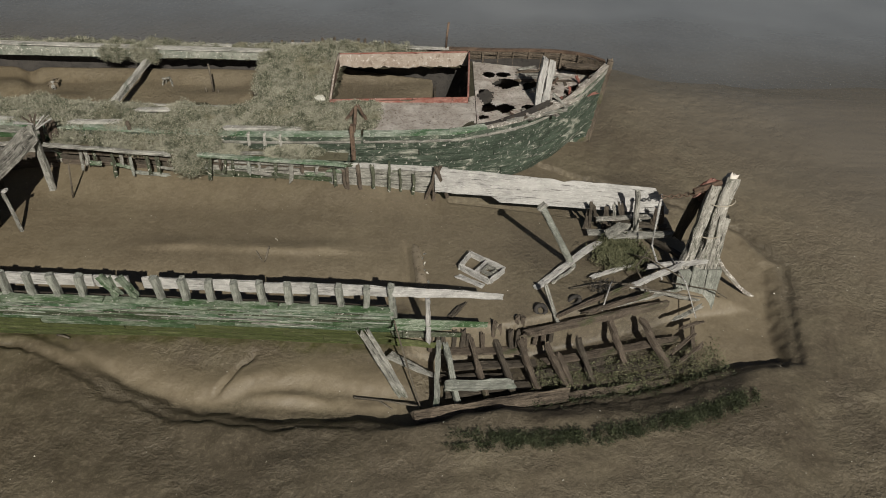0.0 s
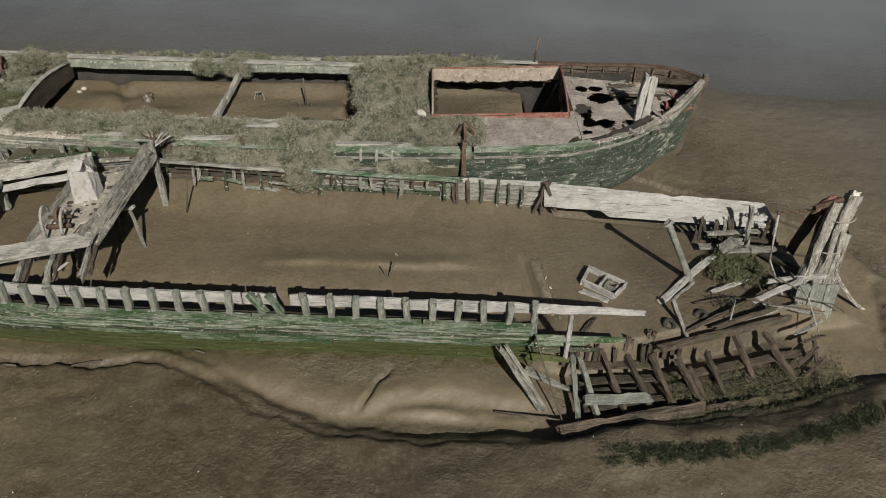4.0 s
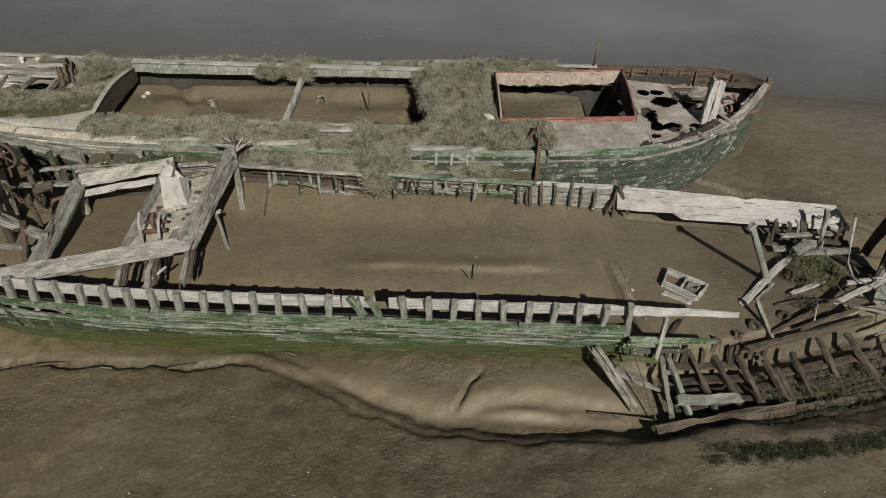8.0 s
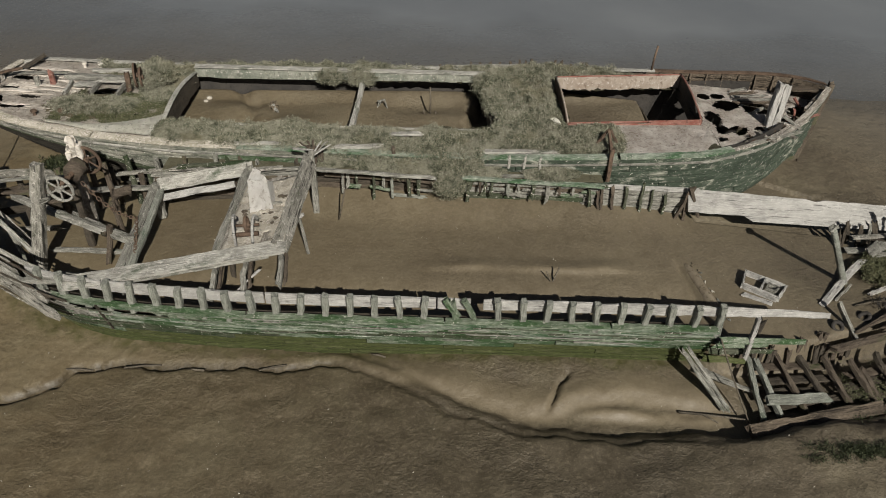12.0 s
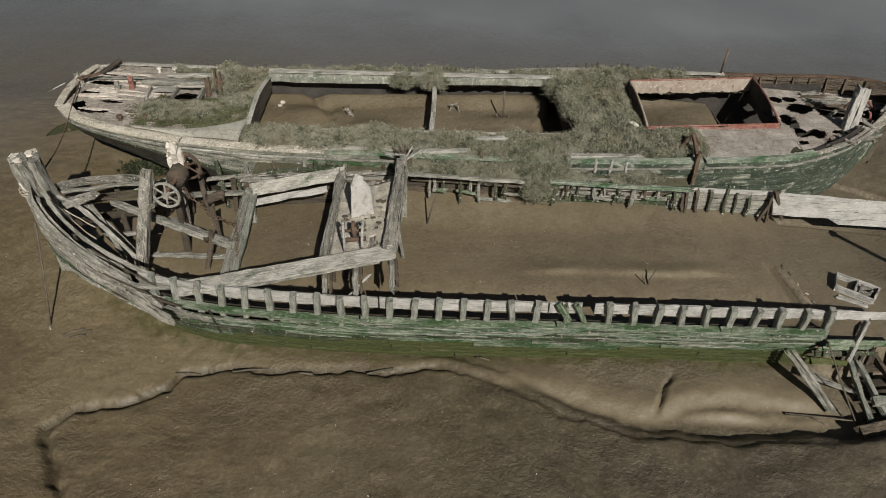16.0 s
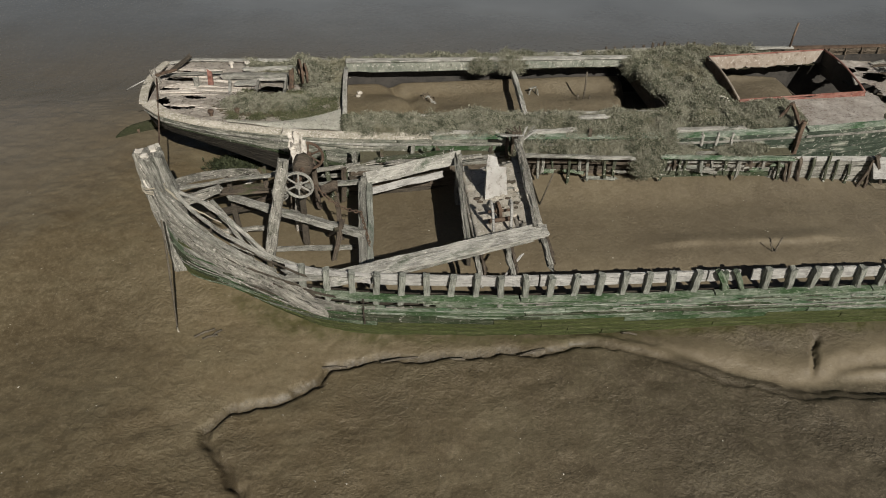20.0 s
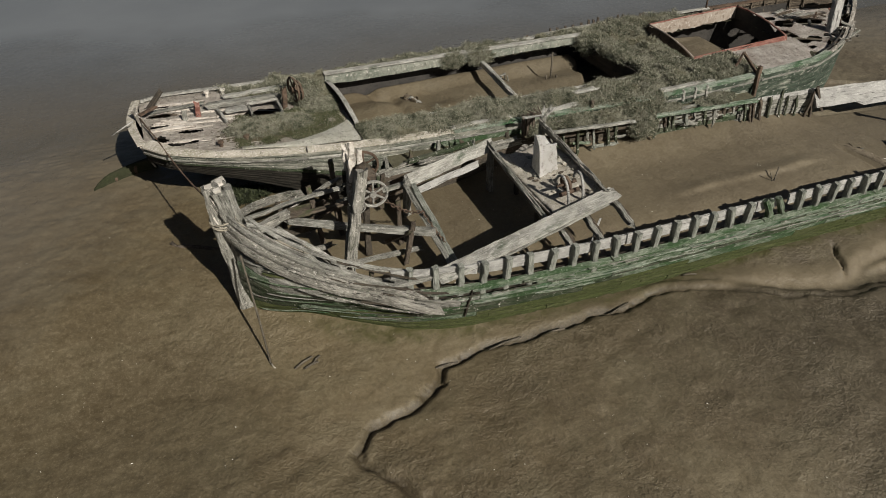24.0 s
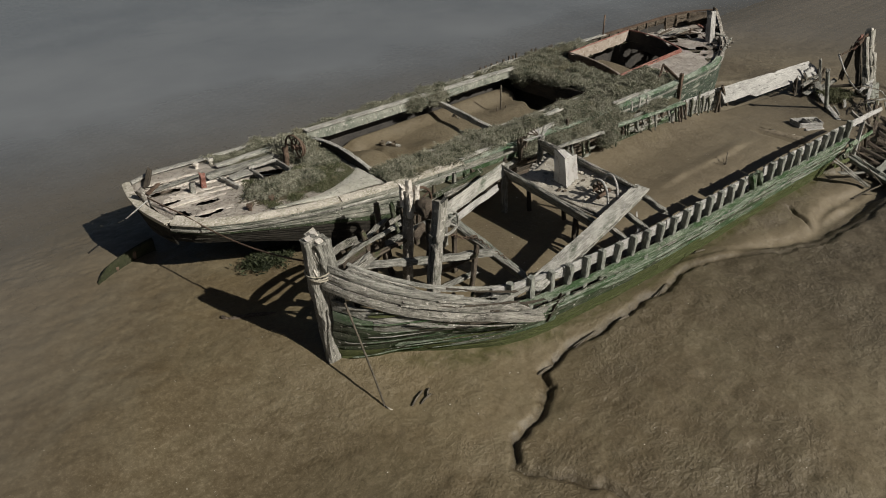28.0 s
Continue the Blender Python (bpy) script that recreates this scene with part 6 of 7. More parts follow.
# ---- things on the near wreck ----
windlass = thing("anchor_windlass", "rusted windlass with spoked iron wheels between timber bitts", "windlass", at=(-22.2, 20.4, 0))
timber("bitt", (-23.33, 18.95, -0.4), (-22.26, 19.47, 4.0), 0.44, 0.36, M_BOW, windlass, up=(1, 0, 0), seg=9, rough=0.04, label="grey bitt post with rope lashing")
timber("bitt", (-22.3, 21.5, -0.3), (-22.08, 21.45, 3.5), 0.34, 0.32, M_CRUST, windlass, up=(1, 0, 0), seg=9, rough=0.04)
for dx, dy, z0, z1 in ((0, 0, 2.9, 3.9), (0.2, -0.1, 2.8, 3.65), (-0.16, 0.12, 2.9, 3.75), (0.05, 0.2, 2.7, 3.5), (-0.1, -0.16, 2.5, 3.4), (0.24, 0.05, 2.4, 3.1)):
    timber("bitt_head", (-22.08 + dx, 21.42 + dy, z0), (-22.06 + dx * 1.3, 21.42 + dy * 1.2, z1), 0.2, 0.18, M_GUANO, windlass, up=(1, 0, 0), seg=4, rough=0.05, label="white-crusted bitt head")
spoked_wheel("wheel", (-21.92, 19.59, 2.9), (0.15, 1, 0), 0.46, M_RAIL, windlass, 6, 0.045, "pale flaking spoked wheel")
spoked_wheel("wheel", (-21.7, 21.35, 3.0), (0.15, 1, 0), 0.5, M_IRON, windlass, 6, 0.05, "rusted spoked wheel")
tube("barrel", [(-21.95, 19.6, 3.0), (-21.9, 20.0, 2.98), (-21.85, 20.5, 2.98), (-21.8, 21.2, 3.0)], 0.09, M_IRON, windlass, sides=10)
tube("cable_drum", [(-21.85, 20.45, 2.98), (-21.84, 20.6, 2.98), (-21.82, 20.9, 2.98), (-21.8, 21.0, 2.98)], 0.32, M_SLIMY, windlass, sides=16, jit=0.05, label="drum of rusted cable")
tube("cable_drum", [(-21.5, 22.1, 1.1), (-21.35, 22.1, 1.15), (-21.0, 22.2, 1.2), (-20.85, 22.2, 1.2)], 0.18, M_SLIMY, windlass, sides=14, jit=0.06, label="small rotten barrel drum")
timber("pawl_post", (-22.0, 20.5, -0.2), (-21.95, 20.5, 2.7), 0.22, 0.22, M_DARK, windlass, up=(1, 0, 0), seg=6)
for k in range(4):
    tube("lashing", [(-22.53 + 0.26 * math.cos(g), 19.42 + 0.24 * math.sin(g), 2.55 + 0.07 * k + 0.05 * math.cos(g + k)) for g in np.linspace(0, 2 * math.pi, 14)], 0.02, M_GREY, windlass)


def chain(name, pts, size, mat, label):
    """A chain of oval links, each a part of its own."""
    root = thing(name, label, "chain", at=pts[len(pts) // 2])
    for i, (p, q) in enumerate(zip(pts, pts[1:])):
        p, q = Vector(p), Vector(q)
        d = (q - p).normalized()
        a = d.orthogonal().normalized()
        if i % 2:
            a = d.cross(a)
        mid, long_ = (p + q) / 2, (q - p).length * 0.62
        tube("link", [mid + d * long_ * math.cos(g) + a * size * math.sin(g) for g in np.linspace(0, 2 * math.pi, 11)], size * 0.35, mat, root, sides=5)
    return root


chain("anchor_chain", sagging((-21.7, 20.6, 2.55), (-20.0, 20.2, 1.35), 0.35, 16), 0.055, M_IRON, "rusted chain from the windlass drum")
chain("anchor_chain", sagging((-20.0, 20.3, 1.3), (-19.7, 18.9, 0.8), 0.05, 12), 0.055, M_IRON, "rusted chain over the hatch board")

box = thing("metal_box", "bent white sheet-metal box standing on the deck planks", "box", at=(-15.35, 19.85, 2.0))


def sheet(name, corners, thick, mat, parent, bend=0.05, n=5):
    """A bent metal sheet between four corners."""
    a, b, c, d = (Vector(p) for p in corners)
    bm = bmesh.new()
    g = [[bm.verts.new((a.lerp(b, i / n)).lerp(d.lerp(c, i / n), j / n) + Vector((random.uniform(-1, 1), random.uniform(-1, 1), random.uniform(-1, 1))) * bend * 0.3) for j in range(n + 1)] for i in range(n + 1)]
    for i in range(n):
        for j in range(n):
            bm.faces.new((g[i][j], g[i + 1][j], g[i + 1][j + 1], g[i][j + 1]))
    bmesh.ops.solidify(bm, geom=bm.faces[:], thickness=thick)
    return part(name, bm, mat, parent)


sheet("front_sheet", ((-15.72, 19.62, 2.05), (-14.95, 19.7, 2.12), (-15.05, 19.78, 3.2), (-15.7, 19.82, 3.22)), 0.025, M_WHITE, box)
sheet("side_sheet", ((-14.95, 19.7, 2.12), (-14.98, 20.35, 2.15), (-15.0, 20.3, 2.9), (-15.05, 19.78, 3.2)), 0.025, M_WHITE, box)
sheet("side_sheet", ((-15.72, 19.62, 2.05), (-15.65, 20.35, 2.1), (-15.55, 20.5, 3.35), (-15.7, 19.82, 3.2)), 0.025, M_WHITE, box)
sheet("back_sheet", ((-15.65, 20.35, 2.1), (-14.98, 20.35, 2.15), (-15.1, 20.4, 2.8), (-15.55, 20.45, 3.3)), 0.025, M_WHITE, box)
sheet("top_flap", ((-15.7, 19.82, 3.22), (-15.3, 19.8, 3.21), (-15.3, 20.2, 3.35), (-15.6, 20.3, 3.38)), 0.025, M_WHITE, box)
rubble = thing("rubble_heap", "grey rubble and broken wood at the foot of a box", "rubble", at=(-15.3, 19.2, 2.1))
for k in range(60):
    x, y = random.uniform(-16.0, -14.5), random.triangular(17.9, 21.6, 19.2)
    s = random.uniform(0.04, 0.11)
    bm = bmesh.new()
    bmesh.ops.create_icosphere(bm, subdivisions=1, radius=s)
    for v in bm.verts:
        v.co = Vector((x, y, 1.86 + 0.2 * (x + 16.35) + s * 0.3)) + Vector((v.co.x * 1.4, v.co.y, v.co.z * 0.6)) * random.uniform(0.7, 1.2)
    part("lump", bm, random.choice((M_DUST, M_SLIMY, M_GREY, M_DUST)), rubble)
hoops = thing("deck_winch", "old deck winch frame with two curved pale brackets and rusted gears", "winch", at=(-15.5, 17.9, 2.1))
for x, dx in ((-15.75, -0.1), (-15.2, 0.05)):
    tube("bracket", [(x + dx * i / 12, 17.6 + 0.42 * (1 - math.cos(g)), 2.12 + 0.85 * math.sin(g)) for i, g in enumerate(np.linspace(0, 2.5, 13))], 0.05, M_PALE, hoops, sides=6)
spoked_wheel("gear", (-15.5, 18.25, 2.5), (1, 0.1, 0.1), 0.26, M_IRON, hoops, 6, 0.04)
tube("axle", [(-15.85, 18.25, 2.45), (-15.1, 18.25, 2.5)], 0.05, M_IRON, hoops)
tube("axle", [(-15.85, 18.0, 2.25), (-15.1, 18.05, 2.3)], 0.08, M_IRON, hoops)

# ropes
r = thing("mooring_rope", "pale rope lashed round the stem post", "rope", at=(-26.6, 20.2, 3))
for k in range(3):
    tube("turn", [(-26.62 + 0.42 * math.cos(g), 20.15 + 0.46 * math.sin(g), 2.75 + 0.06 * k + 0.06 * math.sin(g + k)) for g in np.linspace(0, 2 * math.pi, 16)], 0.025, M_ROPE, r)
for q in ((-24.2, 18.6, 1.75), (-24.6, 19.5, 1.6)):
    tube("end", sagging((-26.3, 19.9, 2.8), q, 0.12, 10, 0.02), 0.025, M_ROPE, r)
r = thing("mooring_rope", "dark mooring rope slung between the two wrecks", "rope", at=(-27.5, 23, 2.5))
tube("strand", sagging((-28.1, 27.0, 2.62), (-26.6, 20.4, 3.0), 0.35, 18), 0.03, M_IRON, r)
tube("strand", sagging((-28.6, 29.1, 2.7), (-28.1, 27.0, 2.62), 0.03, 8), 0.03, M_IRON, r)
pole = thing("leaning_pole", "thin brown pole leaning from the bow into the mud", "pole", at=(-26.27, 17.64, -1.3))
tube("stick", [(-26.27, 17.64, -1.5), (-26.3, 18.2, -0.2), (-26.36, 18.9, 1.3), (-26.4, 19.2, 2.0)], 0.035, M_TWIG, pole)
tube("rope_end", [(-26.27, 17.66, -1.3), (-26.2, 17.5, -1.35), (-26.1, 17.4, -1.42)], 0.03, M_ROPE, pole)

# stakes in the hold
for base, top, rr, lab in (((-13.15, 22.2, -0.2), (-12.75, 22.0, 1.55), 0.035, "thin leaning wooden stake in the mud"), ((-5.24, 18.6, -0.2), (-5.0, 18.75, 0.5), 0.035, "short leaning stake in the mud"), ((-5.2, 18.6, -0.2), (-5.45, 18.7, 0.35), 0.025, "short thin stick in the mud")):
    s = thing("stake", lab, "stake", at=base)
    tube("shaft", [base, tuple((a + b) / 2 for a, b in zip(base, top)), top], rr, M_TWIG, s, taper=0.8)
s = thing("t_post", "grey post with a short crosspiece standing in mud", "post", at=(-13.93, 20.0, 0))
timber("shaft", (-13.93, 20.0, -0.2), (-14.2, 20.1, 1.55), 0.11, 0.11, M_GREY, s, up=(1, 0, 0), seg=5)
timber("crosspiece", (-14.35, 20.05, 1.58), (-14.0, 20.15, 1.62), 0.12, 0.1, M_PALE, s, seg=3)
s = thing("driftwood_piece", "small white driftwood piece on the mud", "driftwood", at=(-13.4, 17.5, 0.05))
for a, b in (((-13.75, 17.55, 0.06), (-13.1, 17.6, 0.08)), ((-13.7, 17.5, 0.05), (-13.3, 17.7, 0.07))):
    tube("stick", [a, b], 0.035, M_SHELL, s)

# ---- the stern clutter ----
pipe = thing("leaning_pile", "grey-green round pile leaning out of the mud", "pile", at=(4.9, 18.4, 0))
tube("shaft", [(5.64, 18.72, -0.77), (5.12, 18.68, 0.20), (4.65, 18.64, 1.09), (3.94, 18.59, 2.42)], 0.125, M_POST, pipe, sides=10, taper=0.85, jit=0.015)
timber("top_cap", (3.78, 18.54, 2.34), (4.04, 18.65, 2.50), 0.2, 0.14, M_GREY, pipe, seg=3)
board = thing("broken_board", "pale broken board with holes leaning on mud", "board", at=(5, 18.5, 0.1))
timber("plank", (3.9, 17.45, 0.05), (6.2, 19.6, 0.35), 0.26, 0.07, M_PALE, board, seg=10, split=1.2)
timber("batten", (4.1, 17.7, 0.1), (5.1, 18.5, 0.2), 0.1, 0.07, M_PALE, board, seg=5, split=1.0)
timber("batten", (4.4, 17.6, 0.12), (5.2, 18.3, 0.2), 0.08, 0.1, M_GREY, board, seg=5, split=1.0)
crate = thing("broken_crate", "shallow pale wooden crate half full of mud", "crate", at=(2.1, 18.3, 0.1))
C = [(1.78, 19.05), (2.88, 18.2), (2.35, 17.55), (1.4, 18.3)]
for (ax, ay), (bx, by) in zip(C, C[1:] + C[:1]):
    timber("side_board", (ax, ay, 0.14), (bx, by, 0.14), 0.07, 0.26, M_PALE, crate, seg=4)
timber("divider", (2.33, 18.62, 0.14), (1.88, 17.95, 0.14), 0.06, 0.24, M_PALE, crate, seg=3)
Q = [(2.35, 18.35), (2.62, 18.15), (2.4, 17.9), (2.15, 18.1)]
for (ax, ay), (bx, by) in zip(Q, Q[1:] + Q[:1]):
    timber("inner_board", (ax, ay, 0.16), (bx, by, 0.16), 0.06, 0.18, M_GREY, crate, seg=3)
loose = thing("loose_plank", "short pale plank lying on mud", "plank", at=(1.8, 17.6, 0.05))
timber("plank", (1.3, 17.95, 0.06), (2.2, 17.4, 0.07), 0.2, 0.06, M_PALE, loose, seg=5)
sunk = thing("sunken_log", "rotten log half buried in mud with pale flaking bark", "log", at=(0.1, 18.5, 0))
tube("trunk", [(-0.2, 20.0, -0.34), (-0.12, 19.5, -0.22), (0.0, 18.8, -0.19), (0.12, 18.0, -0.19), (0.22, 17.3, -0.2), (0.35, 16.5, -0.34)], 0.27, M_SUNK, sunk, sides=12, jit=0.035)
for k in range(16):
    y = 19.7 - 0.2 * k + random.uniform(-0.06, 0.06)
    x = 0.2 - 0.1 * (y - 18) + random.uniform(-0.05, 0.12)
    timber("bark_flake", (x, y, 0.02), (x + random.uniform(-0.06, 0.06), y - random.uniform(0.06, 0.2), 0.04), random.uniform(0.03, 0.08), 0.03, random.choice((M_SHELL, M_SUNK, M_GREY)), sunk, seg=3, split=1.0)
loose = thing("loose_plank", "dark splintered wood piece on mud", "plank", at=(1.2, 16.2, 0.05))
timber("plank", (1.0, 15.9, 0.03), (1.5, 16.5, 0.12), 0.16, 0.08, M_DARK, loose, seg=4, split=1.4)
for x, y, k in ((3.9, 16.35, 0), (5.02, 16.82, 1)):
    t = thing("rubber_fender", "black rubber ring half buried in mud", "fender", "rubber fenders", at=(x, y, 0.1))
    tube("ring", [(x + 0.16 * math.cos(g), y + 0.13 * math.sin(g), 0.05 + 0.1 * math.sin(g + k)) for g in np.linspace(0, 2 * math.pi, 16)], 0.075, M_BLACK, t)
for x, y in ((2.4, 15.65), (3.12, 15.92), (3.3, 15.95)):
    t = thing("sunken_post_stub", "dark rotted post stub in mud", "post", "post stubs", at=(x, y, 0))
    timber("stub", (x, y, -0.4), (x + 0.02, y, 0.16), 0.16, 0.15, M_SLIMY, t, up=(1, 0, 0), seg=3)
pst = thing("leaning_post", "grey plank post leaning over the mud edge", "post", at=(4.3, 16.3, 0))
timber("shaft", (4.44, 15.85, -0.2), (4.05, 17.0, 0.55), 0.2, 0.12, M_GREY, pst, up=(1, 0, 0), seg=5)

drift = thing("driftwood_tangle", "tangle of bleached timbers and branches round the stern post", "driftwood", at=(7.5, 18.5, 0.2))
for p, q, w, h, m in (((4.4, 16.05, 0.08), (8.8, 18.35, 0.5), 0.1, 0.1, M_SLIMY), ((5.2, 16.15, 0.1), (7.5, 17.0, 0.3), 0.14, 0.14, M_SLIMY), ((6.9, 17.25, 0.35), (8.65, 17.9, 0.8), 0.18, 0.14, M_PALE), ((3.3, 15.4, -0.1), (8.1, 16.9, -0.05), 0.2, 0.24, M_SLIMY),
                      ((6.5, 19.8, 0.5), (7.3, 20.35, 0.6), 0.4, 0.1, M_GREY), ((6.75, 19.75, 0.45), (8.85, 19.95, 0.5), 0.22, 0.14, M_GREY), ((5.7, 17.9, 0.12), (7.3, 18.6, 0.2), 0.14, 0.08, M_PALE), ((6.9, 20.6, 0.5), (8.9, 20.5, 0.4), 0.26, 0.1, M_DARK),
                      ((8.0, 20.4, 0.1), (8.9, 18.6, 0.5), 0.2, 0.16, M_DARK), ((7.2, 17.3, 0.2), (9.0, 16.9, 0.1), 0.1, 0.1, M_GREY), ((8.2, 16.5, -0.4), (9.3, 17.1, -0.3), 0.14, 0.08, M_GREY), ((6.2, 16.6, 0.05), (8.6, 17.4, 0.15), 0.1, 0.1, M_GREY),
                      ((7.7, 20.2, 0.0), (7.5, 20.55, 1.95), 0.16, 0.14, M_GREY), ((8.35, 20.6, 0.2), (8.3, 20.5, 1.2), 0.12, 0.12, M_SLIMY), ((6.5, 21.2, 0.0), (6.2, 21.1, 0.9), 0.14, 0.12, M_DARK), ((7.0, 21.0, 0.0), (6.6, 20.2, 0.7), 0.12, 0.1, M_DARK)):
    timber("timber", p, q, w, h, m, drift, seg=8, rough=0.04, split=1.0)
for pts, rr in (([(8.1, 19.84, 2.2), (7.95, 19.3, 1.5), (7.75, 18.7, 0.9), (7.9, 18.35, 0.55), (7.97, 17.65, 0.3)], 0.05), ([(4.95, 17.35, 0.1), (5.6, 17.45, 0.2), (6.2, 17.45, 0.3), (6.9, 17.1, 0.55)], 0.03), ([(6.5, 17.1, 0.55), (7.6, 17.0, 0.4), (9.2, 17.05, 0.1)], 0.03),
                ([(8.3, 18.2, 0.8), (8.6, 17.2, 0.5), (8.9, 16.5, -0.3)], 0.03), ([(7.4, 17.0, 0.3), (7.1, 17.9, 0.6), (7.9, 18.9, 0.9)], 0.03), ([(8.2, 17.4, 0.4), (9.6, 17.3, 0.2), (10.2, 17.5, -0.3)], 0.03), ([(5.8, 16.3, 0.1), (6.1, 17.0, 0.5), (6.3, 17.5, 0.35)], 0.03), ([(7.0, 18.9, 0.4), (7.5, 18.0, 0.9), (8.5, 17.4, 0.6)], 0.035)):
    tube("branch", pts, rr, random.choice((M_TWIG, M_PALE)), drift, taper=0.6)
stump = thing("weed_clump", "dark clump of weed caught on driftwood", "seaweed", at=(6.0, 17.3, 0.2))
bm = bmesh.new()
for k in range(140):
    p = Vector((random.gauss(6.0, 0.25), random.gauss(17.35, 0.12), 0.1 + abs(random.gauss(0.12, 0.1))))
    a, b = Vector((random.uniform(-1, 1), random.uniform(-1, 1), random.uniform(-1, 1))) * 0.12, Vector((random.uniform(-1, 1), random.uniform(-1, 1), random.uniform(-1, 1))) * 0.06
    bm.faces.new([bm.verts.new(p), bm.verts.new(p + a), bm.verts.new(p + a + b)])
part("fronds", bm, M_BLACK, stump)
chain("stern_chain", sagging((8.05, 19.7, 2.2), (9.6, 19.1, 3.05), 0.12, 14), 0.06, M_IRON, "rusted chain slung to the stern post")
hull_rust = thing("rusted_bracket", "rusted iron bracket and rope on the stern post", "bracket", at=(9.4, 19.2, 2.9))
timber("plate", (8.9, 19.2, 2.75), (9.7, 19.15, 3.15), 0.12, 0.2, M_IRON, hull_rust, seg=5)
for p, q, w, m in (((8.95, 19.4, 2.55), (9.55, 19.3, 3.15), 0.26, M_RUST), ((9.1, 19.5, 2.3), (9.5, 19.4, 2.95), 0.3, M_IRON), ((8.95, 19.7, 0.6), (9.3, 19.6, 2.5), 0.34, M_DARK)):
    timber("plate", p, q, w, 0.12, m, hull_rust, up=(0.2, 1, 0), seg=6, rough=0.05, split=1.2)
tube("rope", sagging((9.0, 19.4, 2.8), (9.9, 18.9, 3.1), 0.1, 8), 0.05, M_ROPE, hull_rust)
for k, z in enumerate((2.55, 1.55)):
    tube("rope", [(9.75 - 0.25 * k + 0.42 * math.cos(g), 19.0 - 0.35 * k + 0.36 * math.sin(g), z + 0.05 * math.cos(g)) for g in np.linspace(0, 2 * math.pi, 14)], 0.02, M_ROPE, hull_rust)

# ---- the collapsed quarter of the near side ----
fallen = thing("collapsed_hull_side", "fallen section of ship's side with dark ribs lying on mud", "wreckage", at=(3.5, 15, -1.1))
RIBS = (((0.73, 15.63, -0.45), (0.67, 13.3, -1.15)), ((0.92, 15.3, -0.45), (1.3, 13.6, -1.2)), ((1.66, 15.76, -0.42), (2.2, 13.75, -1.2)), ((2.37, 15.96, -0.4), (3.0, 13.9, -1.2)), ((3.21, 15.52, -0.45), (3.72, 14.1, -1.2)),
        ((4.04, 15.38, -0.5), (4.6, 14.3, -1.2)), ((4.35, 15.2, -0.6), (4.75, 14.4, -1.2)), ((5.04, 15.7, -0.45), (5.4, 14.5, -1.2)), ((6.14, 16.4, -0.35), (6.5, 15.2, -1.1)), ((7.17, 16.56, -0.4), (7.85, 15.15, -1.15)))
for p, q in RIBS:
    timber("rib", p, q, random.uniform(0.15, 0.2), 0.18, (M_SLIMY, M_DARK, M_SLIMY)[int(p[0] * 2) % 3] if p[0] > 1 else M_POST, fallen, up=(0, 0.4, 1), seg=7, rough=0.05)
timber("stringer", (0.05, 12.88, -1.02), (4.6, 13.9, -1.02), 0.42, 0.2, M_BROWN, fallen, up=(0, -0.5, 1), seg=14, rough=0.04, label="long brown stringer along the foot of the ribs")
timber("stringer", (4.3, 13.9, -1.2), (7.9, 14.7, -1.3), 0.26, 0.16, M_SLIMY, fallen, up=(0, -0.5, 1), seg=10, rough=0.05, split=1.0)
timber("stringer", (0.95, 13.98, -0.85), (3.0, 14.15, -0.9), 0.32, 0.12, M_POST, fallen, up=(0, -0.4, 1), seg=9, rough=0.04)
for k, (x0, x1, y0, y1, z, m) in enumerate(((0.8, 3.4, 15.3, 15.4, -0.78, M_SLIMY), (0.85, 3.6, 14.8, 15.05, -0.98, M_DARK), (0.7, 3.0, 14.45, 14.6, -1.1, M_DARK), (0.6, 2.4, 13.5, 13.7, -1.25, M_SLIMY), (3.6, 6.2, 14.7, 15.5, -1.15, M_DARK), (4.0, 8.4, 15.1, 16.2, -0.95, M_SLIMY),
                                           (5.5, 8.8, 15.0, 15.6, -1.2, M_DARK), (6.4, 9.0, 14.7, 15.4, -1.3, M_DARK), (1.0, 4.4, 14.0, 14.6, -1.28, M_DARK))):
    timber("plank", (x0, y0, z), (x1, y1, z), 0.3, 0.06, m, fallen, seg=9, rough=0.03, split=1.0)
for k in range(16):
    x = 0.4 + 0.25 * k + random.uniform(-0.1, 0.1)
    y = 15.45 + 0.08 * k * 0.25 + random.uniform(-0.1, 0.2)
    timber("rib_end", (x, y - 0.1, -0.8), (x + random.uniform(-0.05, 0.05), y, -0.2 + random.uniform(-0.2, 0.2)), 0.12, 0.14, random.choice((M_SLIMY, M_DARK)), fallen, up=(1, 0, 0), seg=3, split=0.8)
for p, q in (((7.9, 15.5, -1.0), (8.9, 16.2, -0.7)), ((8.2, 15.3, -1.1), (9.1, 15.9, -0.8)), ((8.4, 16.4, -0.7), (9.2, 16.6, -0.5)), ((8.7, 15.6, -1.0), (8.9, 16.6, -0.6))):
    timber("splinter", p, q, 0.12, 0.08, M_SLIMY, fallen, seg=5, split=1.5)
tube("rope", sagging((-0.59, 15.0, 0.75), (0.25, 13.36, -1.2), 0.06, 10), 0.025, M_TWIG, fallen)
br = thing("dead_branch", "thin dead branch on the mud bank", "branch", at=(-0.8, 13.7, -1.2))
tube("stem", [(-1.75, 13.86, mud(-1.75, 13.86) + 0.08), (-0.8, 13.7, mud(-0.8, 13.7) + 0.12), (0.15, 13.45, -1.15)], 0.04, M_TWIG, br, taper=0.7)
tube("twig", [(-1.0, 13.72, mud(-1, 13.7) + 0.1), (-0.6, 13.5, mud(-0.6, 13.5) + 0.04)], 0.025, M_TWIG, br)

